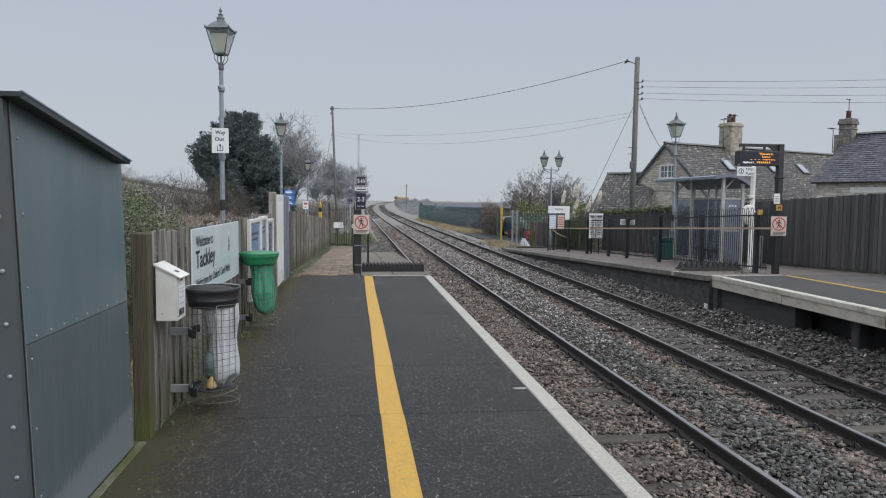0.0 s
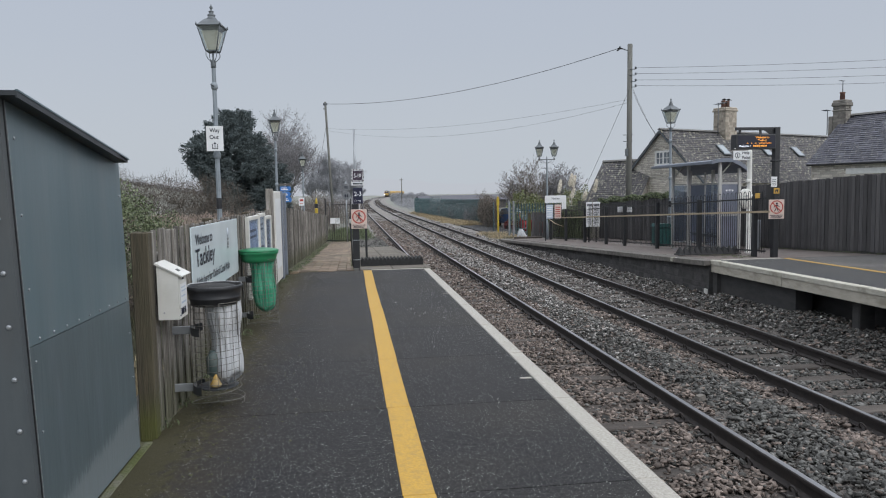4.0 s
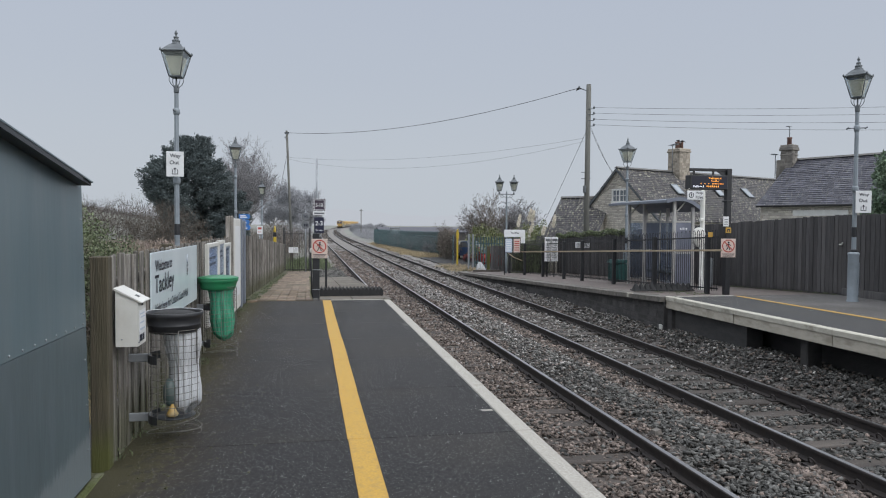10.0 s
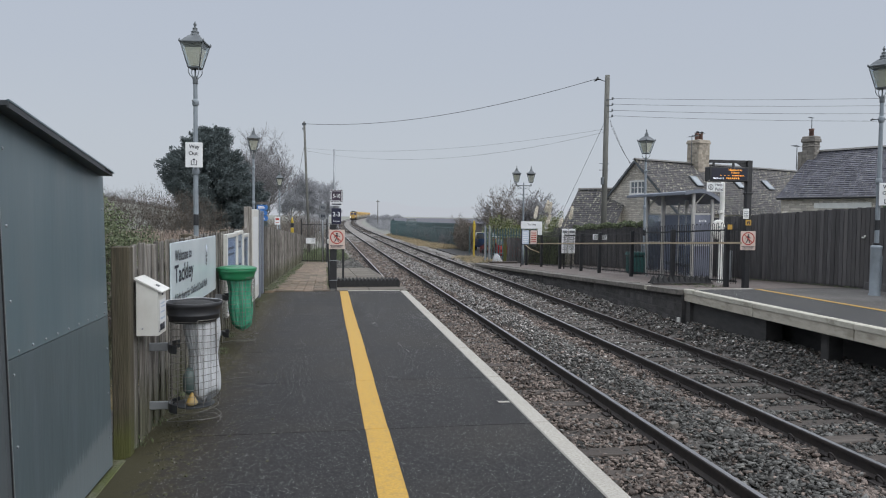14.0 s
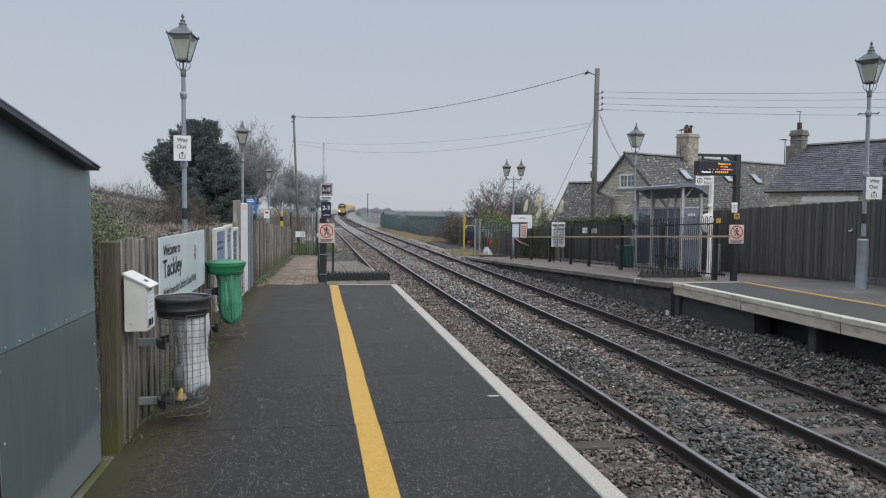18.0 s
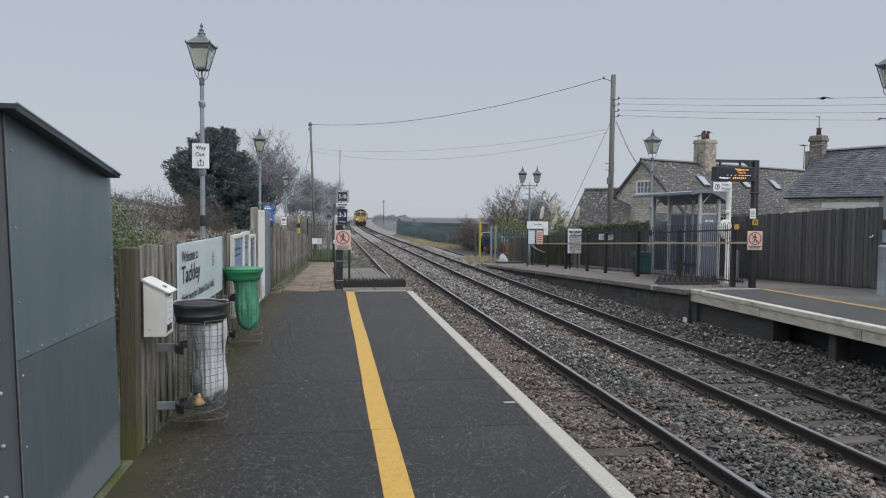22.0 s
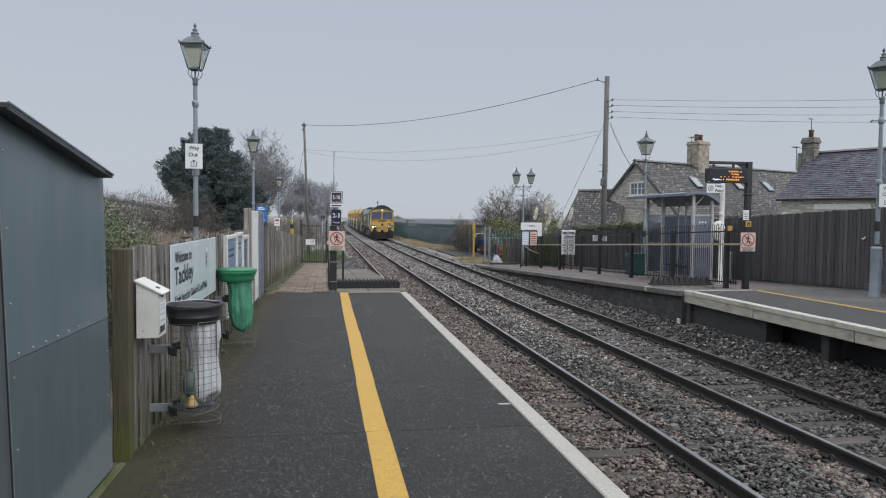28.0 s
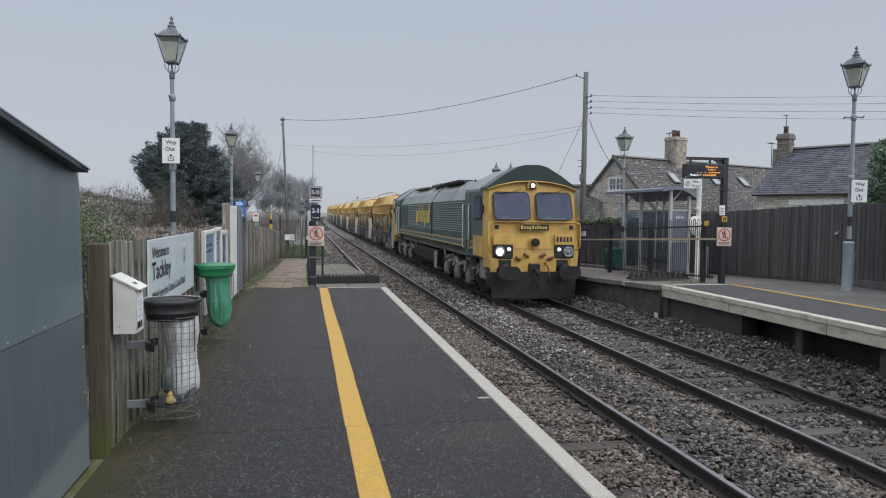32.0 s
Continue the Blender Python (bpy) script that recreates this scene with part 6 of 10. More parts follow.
def build_speed_signs():
    sp = thing("speed_sign", pose(-0.24, 37, -0.85), "grey post with two round speed restriction signs", "sign")
    part("post", MB().tube([(0, 0.03, 0), (0, 0.03, 3.2)], 0.03, 8), "steel", sp)
    for z, s in ((2.85, "90"), (2.42, "")):
        d = part("disc", MB().lathe([(0.002, 0), (0.2, 0), (0.2, 0.012), (0.002, 0.012)], 24), "white", sp, m=Matrix.Translation((0, 0, z)) @ pose(0, 0, 0, 90))
        part("ring", MB().lathe([(0.165, 0.0125), (0.2, 0.0125), (0.2, 0.015), (0.165, 0.015)], 24), "grey_ink", d)
        if s:
            text(s, 0.2, 0.16, "ink", d, pose(0, 0, 0.016, -90))
        else:
            bars([(-0.09, -0.01, -0.07, 0.07), (0.02, 0.1, -0.07, 0.07)], "ink", d, pose(0, 0, 0.016, -90))


build_speed_signs()


def build_yellow_phone():
    y = thing("crossing_telephone", pose(-1.98, 41, -1.0), "yellow and black crossing telephone hood on a post", "telephone")
    part("post", MB().tube([(0, 0.05, 0), (0, 0.05, 2.3)], 0.035, 8), "steel", y)
    part("lower_box", MB().box(-0.085, 0.085, -0.08, 0.08, 1.38, 1.88, 0.03), "yellow", y)
    part("band", MB().box(-0.09, 0.1, -0.09, 0.09, 1.9, 2.15, 0.03), "black", y)
    part("hood", MB().lathe([(0.08, 2.15), (0.075, 2.26), (0.045, 2.4), (0.02, 2.48)], 12), "yellow", y)
    part("hook", MB().tube([(0, 0, 2.45), (0.02, 0, 2.8), (0.06, 0, 3.0)], 0.012, 6), "offwhite", y)
    r = thing("small_notice", pose(-2.81, 41, -1.0), "small white notice with red print on a post", "sign")
    part("post", MB().tube([(0, 0.02, 0), (0, 0.02, 2.4)], 0.025, 8), "steel", r)
    part("plate", MB().box(-0.15, 0.15, -0.01, 0.01, 2.05, 2.5), "white", r)
    bars([(-0.1, 0.1, 2.3, 2.42), (-0.1, 0.08, 2.14, 2.18)], "red", r, Matrix.Translation((0, -0.011, 0)))


build_yellow_phone()


def build_finger_signs():
    fs = thing("finger_signs", pose(-2.52, 26.6, ramp_near(26.6)), "blue direction signs stacked on a thin post", "sign")
    part("post", MB().tube([(0.1, 0.02, 0), (0.1, 0.02, 2.55)], 0.025, 8), "steel", fs)
    part("top_strip", MB().box(-0.1, 0.34, -0.01, 0.01, 2.47, 2.54), "bark", fs)
    for k, (a, b) in enumerate(((-0.08, 0.33), (-0.05, 0.31), (0.0, 0.34))):
        z = 2.25 - k * 0.2
        p = part("blade", MB().prism([(a, z), (b - 0.05, z), (b, z + 0.09), (b - 0.05, z + 0.18), (a, z + 0.18)], -0.01, 0.01, "y"), "blue", fs)
        bars([(a + 0.05, b - 0.12, z + 0.05, z + 0.09), (a + 0.05, b - 0.16, z + 0.11, z + 0.14)], "white", p, Matrix.Translation((0, -0.0115, 0)))


build_finger_signs()


# ---- railing along the old far platform ----
POST_Y = (15.82, 18.53, 21.23, 23.91, 25.74, 28.21, 30.78, 33.21)


def build_railing():
    rl = thing("platform_railing", pose(9.62, 0, 0), "black bow-top steel railing with square posts and a tan strip", "railing")
    post = MB().box(-0.055, 0.055, -0.055, 0.055, -0.05, 1.45, 0.01).mesh("post")
    post.materials.append(M["black"])
    for y in POST_Y:
        part("post", post, None, rl, m=Matrix.Translation((0, y, ramp_far(y))))
    arc = [(0.0, 0.05 * math.cos(a), 1.51 + 0.06 * math.sin(a)) for a in np.linspace(0, math.pi, 7)]
    hoop = MB().tube([(0, 0.05, 0.06)] + arc + [(0, -0.05, 0.06)], 0.0085, 5).mesh("hoop")
    hoop.materials.append(M["black"])
    y = 15.6
    while y < 33.1:
        part("hoop", hoop, None, rl, m=Matrix.Translation((0.09, y, ramp_far(y))))
        y += 0.2
    for h in (0.12, 1.38):
        part("rail", MB().prism([(15.5, h + ramp_far(15.5) - 0.018), (33.2, h + ramp_far(33.2) - 0.018), (33.2, h + ramp_far(33.2) + 0.018), (15.5, h + ramp_far(15.5) + 0.018)], 0.082, 0.098, "x"), "black", rl)
    for a, b in zip((15.1,) + POST_Y, POST_Y):
        za, zb = 1.06 + ramp_far(a), 1.06 + ramp_far(b)
        part("tan_strip", MB().prism([(a, za - 0.025), (b, zb - 0.025), (b, zb + 0.022), (a, za + 0.022)], -0.075, -0.058, "x"), "dry_strip", rl, "tan timber strip")
    part("loose_strip", MB().tube([(-0.1, 33.2, 1.02 + ramp_far(33.2)), (-0.15, 32.0, 0.8 + ramp_far(32)), (-0.12, 30.8, 0.66 + ramp_far(30.8))], 0.02, 5), "dry_strip", rl, "sagging tan strip")


M["dry_strip"] = mat("tan_timber_strip", (0.42, 0.34, 0.23), (0.33, 0.27, 0.19), rough=0.8, scale=5)
build_railing()


# ---- departure display, help point and signs ----
def build_display():
    d = thing("departure_display", pose(9.87, 15.4, 0), "black departure display with amber text hung from a bracket post", "display")
    part("post", MB().box(-0.065, 0.065, -0.065, 0.065, -0.05, 3.0, 0.008), "black", d)
    part("collar", MB().box(-0.09, 0.09, -0.09, 0.09, 2.2, 2.24, 0.008), "black", d)
    part("arm", MB().box(-1.02, -0.065, -0.03, 0.03, 2.93, 3.0, 0.006).prism([(-0.3, 2.93), (-0.065, 2.93), (-0.065, 2.78)], -0.02, 0.02, "y"), "black", d)
    part("hanger", MB().box(-0.93, -0.89, -0.02, 0.02, 2.82, 2.93).box(-0.42, -0.38, -0.02, 0.02, 2.82, 2.93), "black", d)
    part("housing", MB().box(-1.07, -0.07, -0.11, 0.11, 2.49, 2.83, 0.012), "black", d)
    part("screen", MB().box(-1.02, -0.1, -0.114, -0.11, 2.53, 2.80), "ink", d)
    f = lambda x, z: Matrix.Translation((x, -0.117, z))
    text("Welcome to", 0.34, 0.05, "lit_led", d, f(-0.42, 2.762))
    text("Tackley", 0.22, 0.05, "lit_led", d, f(-0.42, 2.69))
    bars([(-0.80 + 0.05 * k, -0.77 + 0.05 * k, 2.618, 2.634) for k in range(0, 12, 2)] + [(-0.46 + 0.04 * k, -0.436 + 0.04 * k, 2.618, 2.636) for k in range(7)], "lit_led", d, f(0, 0), "led_print")
    text("Platform 1", 0.27, 0.045, "lit_white", d, f(-0.85, 2.563))
    bars([(-0.64 + 0.05 * k, -0.615 + 0.05 * k, 2.545, 2.583) for k in range(7)], "lit_led", d, f(0, 0), "led_print")
    part("camera_dot", MB().lathe([(0.002, 0), (0.018, 0.0), (0.012, 0.015)], 10, (0, 0, 0)), "offwhite", d, m=Matrix.Translation((-1.08, -0.1, 2.5)))
    s = thing("post_notice", pose(9.785, 15.32, 1.73), "small white notice on the display post", "sign")
    part("plate", MB().box(-0.075, 0.075, -0.005, 0.005, -0.12, 0.12, 0.003), "white", s)
    bars([(-0.05, 0.05, -0.08 + 0.04 * k, -0.065 + 0.04 * k) for k in range(4)], "grey_ink", s, Matrix.Translation((0, -0.0065, 0)))
    a = thing("amber_sign", pose(9.853, 15.32, 1.52), "small amber warning plate on the display post", "sign")
    part("plate", MB().box(-0.075, 0.075, -0.005, 0.005, -0.066, 0.066, 0.003), "amber", a)
    bars([(-0.035, 0.035, 0.0, 0.03), (-0.035, -0.015, -0.04, 0.0), (0.015, 0.035, -0.04, 0.0)], "ink", a, Matrix.Translation((0, -0.0065, 0)))
    a = thing("amber_sign", pose(9.49, 15.5, 1.41), "small amber tag on a railing post", "sign")
    part("plate", MB().box(-0.06, 0.06, -0.005, 0.005, -0.06, 0.06, 0.003), "amber", a)


build_display()
no_entry(pose(9.845, 15.3, 1.09) @ Matrix.Diagonal((1.18, 1, 1.1, 1)), "faded red and white no-passage sign on the display post")


def build_help_point():
    h = thing("help_point", pose(10.36, 17.3, ramp_far(17.3)), "white help point post with an oval call unit and sign", "help point")
    part("pole", MB().lathe([(0.09, -0.05), (0.09, 0.03), (0.062, 0.05), (0.062, 2.6), (0.055, 2.67), (0.02, 2.70)], 18), "offwhite", h)
    sg = part("sign_plate", MB().box(-0.5, -0.03, -0.075, -0.065, 2.43, 2.67, 0.003), "white", h)
    text("Help", 0.2, 0.085, "ink", sg, Matrix.Translation((-0.155, -0.0775, 2.605)))
    text("Point", 0.22, 0.085, "ink", sg, Matrix.Translation((-0.145, -0.0775, 2.495)))
    part("info_mark", MB().tube([(0.066 * math.cos(a), 0.066 * math.sin(a), 0) for a in np.linspace(0, 6.2832, 21)], 0.009, 5, cap=False), "ink", sg, m=Matrix.Translation((-0.385, -0.0755, 2.55)) @ pose(0, 0, 0, 90))
    part("info_bar", MB().box(-0.398, -0.372, -0.078, -0.0755, 2.51, 2.59), "ink", sg)
    unit = part("call_unit", MB().lathe([(0.01, 0.0), (0.9, 0.0), (1.0, 0.06), (1.0, 0.3), (0.9, 0.36), (0.01, 0.4)], 28), "offwhite", h, m=Matrix.Translation((-0.16, -0.05, 1.42)) @ pose(0, 0, 0, 90) @ Matrix.Diagonal((0.19, 0.265, 0.28, 1)))
    fm = unit.matrix_basis.inverted()
    part("button", MB().lathe([(0.005, 0), (0.028, 0), (0.028, 0.012), (0.005, 0.012)], 14), "steel", unit, m=fm @ Matrix.Translation((-0.17, -0.165, 1.5)) @ pose(0, 0, 0, 90))
    part("button", MB().lathe([(0.005, 0), (0.028, 0), (0.028, 0.012), (0.005, 0.012)], 14), "grey_ink", unit, m=fm @ Matrix.Translation((-0.17, -0.165, 1.38)) @ pose(0, 0, 0, 90))
    part("side_box", MB().box(-0.11, 0.0, -0.08, 0.0, 1.85, 1.93, 0.01), "offwhite", h)


build_help_point()


def build_shelter():
    x0, x1, y0, y1 = 10.2, 10.78, 18.5, 21.35
    g = ramp_far(19.9)
    s = thing("platform_shelter", pose(0, 0, 0), "glazed passenger shelter with a curved blue-grey roof", "shelter")
    for x, y, top in ((x0, y0, 2.32), (x0, y1, 2.32), (x0, (y0 + y1) / 2 + 0.4, 2.32), (x1, y0, 2.16), (x1, y1, 2.16), (x1, (y0 + y1) / 2, 2.16)):
        part("post", MB().box(x - 0.042, x + 0.042, y - 0.042, y + 0.042, ramp_far(y) - 0.05, top, 0.01), "shelter_post", s)
    prof = [(9.87, 2.30), (10.08, 2.345), (10.3, 2.365), (10.5, 2.345), (10.7, 2.26), (10.85, 2.16), (10.99, 2.04)]
    top = [(x + 0.01, z + 0.055) for x, z in reversed(prof)]
    part("roof", MB().prism(prof + top, y0 - 0.12, y1 + 0.85, "y"), "shelter_blue", s, "curved blue-grey roof sheet")
    part("roof_edge", MB().prism([(x, z - 0.03) for x, z in prof] + [(x + 0.01, z + 0.075) for x, z in reversed(prof)], y0 - 0.16, y0 - 0.115, "y"), "shelter_blue", s)
    part("fascia", MB().box(9.84, 9.875, y0 - 0.14, y1 + 0.85, 2.28, 2.36, 0.006), "shelter_blue", s)
    for y in (y0, y1):
        part("roof_rib", MB().tube([(10.2, y, 1.95), (10.45, y, 2.22), (10.55, y, 2.33)], 0.022, 6), "shelter_post", s)
    rails = MB()
    for z in (g + 0.12, g + 1.05, g + 1.95):
        rails.box(x0, x1, y0 - 0.02, y0 + 0.02, z - 0.02, z + 0.02).box(x0, x1, y1 - 0.02, y1 + 0.02, z - 0.02, z + 0.02).box(x1 - 0.02, x1 + 0.02, y0, y1, z - 0.02, z + 0.02)
    part("glazing_rail", rails, "shelter_post", s)
    panes = [(x0 + 0.04, x1 - 0.04, y0 - 0.004, y0 + 0.004), (x0 + 0.04, x1 - 0.04, y1 - 0.004, y1 + 0.004)]
    n = 3
    for k in range(n):
        a, b = y0 + (y1 - y0) * k / n, y0 + (y1 - y0) * (k + 1) / n
        panes.append((x1 - 0.004, x1 + 0.004, a + 0.03, b - 0.03))
        part("mullion", MB().box(x1 - 0.02, x1 + 0.02, b - 0.02, b + 0.02, g + 0.1, 2.1), "shelter_post", s)
    panes.append((x0 - 0.004, x0 + 0.004, y0 + 0.04, y0 + 0.75))
    panes.append((x0 - 0.004, x0 + 0.004, y1 - 0.75, y1 - 0.04))
    for a, b, c, d in panes:
        for z0, z1 in ((g + 0.16, g + 1.02), (g + 1.08, g + 1.92)):
            p = part("pane", MB().box(a, b, c, d, z0, z1), "frosted_panel" if a > x1 - 0.01 or (d < y0 + 0.01) else "glass", s)
            p.visible_shadow = False
    bars([(-0.13, -0.09, -0.03, 0.02), (-0.07, -0.055, -0.03, 0.03), (-0.03, -0.015, -0.03, 0.03), (0.01, 0.025, -0.03, 0.03), (0.05, 0.09, -0.03, 0.02)], "white", s, Matrix.Translation(((x0 + x1) / 2 + 0.02, y0 - 0.008, g + 1.75)), "pale_mark")
    dots = MB()
    for z in (g + 0.35, g + 0.8):
        for x in (x0 + 0.25, x0 + 0.39, x0 + 0.53):
            dots.lathe([(0.002, 0), (0.022, 0), (0.022, 0.003), (0.002, 0.003)], 10, (x, 0, z))
    part("glass_dots", dots, "ink", s, m=Matrix.Translation((0, y0 - 0.008, 0)))
    b = thing("bench", pose(10.66, 19.9, g), "perforated grey metal bench inside the shelter", "bench")
    for k in range(3):
        y = -0.85 + k * 0.6
        part("seat", MB().prism([(-0.2, 0.44), (0.12, 0.42), (0.14, 0.44), (0.24, 0.80), (0.22, 0.81), (0.11, 0.455), (-0.2, 0.465)], y, y + 0.5, "y"), "lamp_dark", b)
        part("armrest", MB().tube([(-0.18, y - 0.04, 0.45), (-0.18, y - 0.04, 0.62), (0.14, y - 0.04, 0.64)], 0.014, 6), "steel", b)
    part("beam", MB().box(-0.04, 0.04, -1.0, 1.0, 0.36, 0.42), "lamp_dark", b)
    for y in (-0.7, 0.7):
        part("leg", MB().box(-0.03, 0.03, y - 0.03, y + 0.03, 0, 0.37), "lamp_dark", b)
    gb2 = thing("grit_bin", pose(10.62, 23.1, ramp_far(23.1)), "dark green plastic grit bin behind the railing", "grit bin")
    part("body", MB().box(-0.25, 0.25, -0.26, 0.26, 0, 0.64, 0.05), "teal", gb2)
    part("lid", MB().prism([(-0.28, 0.65), (0.28, 0.65), (0.22, 0.76), (-0.22, 0.76)], -0.29, 0.29, "y"), "teal", gb2)
    cb = thing("equipment_cabinet", pose(11.55, 19.0, ramp_far(19)), "grey steel equipment cabinet beside the shelter", "cabinet")
    part("body", MB().box(-0.13, 0.13, -0.15, 0.15, 0, 0.85, 0.015), "steel", cb)
    part("door", MB().box(-0.115, 0.115, -0.16, -0.15, 0.06, 0.8, 0.004), "steel", cb)


build_shelter()


def build_boards():
    b = thing("station_name_board", pose(9.2, 31.0, ramp_far(31)), "white station name board with posters on two posts", "sign")
    for x in (-0.46, 0.47):
        part("post", MB().tube([(x, 0.04, 0), (x, 0.04, 1.95)], 0.025, 8), "black", b)
    p = part("name_panel", MB().box(-0.5, 0.5, -0.02, 0.0, 1.74, 2.07, 0.005), "white", b)
    text("Tackley", 0.4, 0.11, "ink", p, Matrix.Translation((0, -0.023, 1.92)))
    part("side_panel", MB().box(0.29, 0.5, -0.02, 0.0, 1.45, 1.735, 0.005), "white", b)
    for x0, x1, mt in ((-0.44, -0.12, "poster_blue"), (-0.05, 0.26, "pink")):
        q = part("poster_frame", MB().box(x0 - 0.02, x1 + 0.02, -0.02, 0.0, 1.0, 1.69), "ink", b)
        part("poster", MB().box(x0, x1, -0.025, -0.02, 1.03, 1.66), mt, q)
        bars([(x0 + 0.04, x1 - 0.04, 1.12 + 0.1 * k, 1.16 + 0.1 * k) for k in range(5)], "red" if mt == "pink" else "white", q, Matrix.Translation((0, -0.026, 0)))
    b = thing("timetable_board", pose(9.9, 28.0, ramp_far(28)), "pair of white timetable panels behind the railing", "noticeboard")
    for x0, x1 in ((-0.29, -0.03), (0.0, 0.3)):
        part("post", MB().tube([((x0 + x1) / 2, 0.03, 0), ((x0 + x1) / 2, 0.03, 1.6)], 0.03, 8), "black", b)
        q = part("panel", MB().box(x0, x1, -0.015, 0.0, 0.65, 1.67, 0.004), "white", b)
        bars([(x0 + 0.03, x1 - 0.03, 1.5, 1.6)] + [(x0 + 0.04, x1 - 0.06, 0.8 + 0.07 * k, 0.825 + 0.07 * k) for k in range(9)], "grey_ink", q, Matrix.Translation((0, -0.0165, 0)))
    b = thing("railing_notice", pose(9.66, 24.0, ramp_far(24)), "two small white notices fixed to the railing", "sign")
    for x0 in (-0.28, 0.02):
        q = part("plate", MB().box(x0, x0 + 0.25, -0.03, -0.02, 1.19, 1.39, 0.003), "white", b)
        bars([(x0 + 0.03, x0 + 0.2, 1.22 + 0.04 * k, 1.235 + 0.04 * k) for k in range(4)], "grey_ink", q, Matrix.Translation((0, -0.0315, 0)))
    t = thing("fence_tap", pose(12.36, 14.55, 1.2), "small white pipe bracket on the dark fence", "bracket")
    part("pipe", MB().tube([(0, 0.1, 0), (-0.03, 0.0, 0.0), (-0.03, -0.03, 0.05)], 0.02, 6), "offwhite", t)


build_boards()


# ---- low wall, crossing and parked cars beyond ----
def build_crossing():
    part("crossing_road", MB().box(8.7, 30, 37.2, 62, -1.5, -0.98), "asphalt_old", label="worn tarmac yard by the crossing", kind="structure")
    w = thing("low_fence", pose(0, 36.9, 0), "low dark board fence closing the platform end", "fence")
    bd = MB().box(-0.07, 0.07, -0.02, 0.0, -1.0, 0.5, 0.004).mesh("board")
    bd.materials.append(M["dark_fence"])
    for k in range(10):
        part("board", bd, None, w, m=Matrix.Translation((9.7 + k * 0.15, rng.uniform(-0.01, 0.01), rng.uniform(-0.02, 0.02))))
    part("post", MB().box(9.42, 9.58, -0.06, 0.06, -1.1, 0.48, 0.01), "post_wood", w)
    st = thing("stone_sleeper", pose(9.1, 36.2, -0.95), "weathered timber baulk lying at the platform end", "timber")
    part("baulk", MB().box(-0.6, 0.9, -0.12, 0.12, 0, 0.2, 0.02), "sleeper", st)
    bg = thing("white_sack", pose(9.62, 39.3, -1.0), "crumpled white sack lying on the ground", "sack")
    part("sack", bag(0.10, 0.30, 0.0, 0.5, 21, 0.08, 0.16), "clear_bag", bg)
    yp = thing("marker_post", pose(9.42, 44.6, -1.0), "tall yellow marker post by the crossing", "post")
    part("post", MB().box(-0.055, 0.055, -0.055, 0.055, 0, 2.35, 0.015), "yellow", yp)
    part("cap", MB().box(-0.085, 0.085, -0.07, 0.07, 1.75, 2.2, 0.03), "yellow", yp)
    gp = thing("gate_posts", pose(9.25, 40.0, -1.0), "pair of grey steel gate posts", "post")
    for x in (-0.14, 0.12):
        part("post", MB().box(x - 0.045, x + 0.045, -0.045, 0.045, 0, 2.1, 0.01), "steel", gp)


build_crossing()


def build_palisade(pts, h, label):
    pf = thing("palisade_fence", pose(0, 0, 0), label, "fence", "palisade fences")
    pale = MB().add([(-0.034, 0, 0), (0.034, 0, 0), (0.034, 0, h - 0.08), (0, 0, h), (-0.034, 0, h - 0.08), (-0.034, 0.012, 0), (0.034, 0.012, 0), (0.034, 0.012, h - 0.08), (0, 0.012, h), (-0.034, 0.012, h - 0.08)],
                    [(0, 1, 2, 3, 4), (9, 8, 7, 6, 5), (0, 5, 6, 1), (1, 6, 7, 2), (2, 7, 8, 3), (3, 8, 9, 4), (4, 9, 5, 0)]).mesh("pale")
    pale.materials.append(M["palisade"])
    for (xa, ya), (xb, yb) in zip(pts, pts[1:]):
        n = int(math.hypot(xb - xa, yb - ya) / 0.17)
        ang = math.degrees(math.atan2(yb - ya, xb - xa))
        for k in range(n):
            t = (k + 0.5) / n
            part("pale", pale, None, pf, m=pose(xa + (xb - xa) * t, ya + (yb - ya) * t, -1.05 + rise(ya), 0, 0, ang))
        for z in (0.4, h - 0.45):
            part("rail", MB().tube([(xa, ya + 0.04, -1.05 + z), (xb, yb + 0.04, -1.05 + z)], 0.03, 5), "palisade", pf)


build_palisade([(10.9, 55.0), (9.9, 66.0), (8.9, 80.0), (8.5, 94.0)], 2.15, "green steel palisade fence curving along the line")
build_palisade([(9.6, 42.2), (13.2, 42.0)], 2.0, "green steel palisade fence beside the crossing")
build_palisade([(9.5, 46.5), (10.4, 50.5)], 2.0, "green steel palisade fence near the hedge")


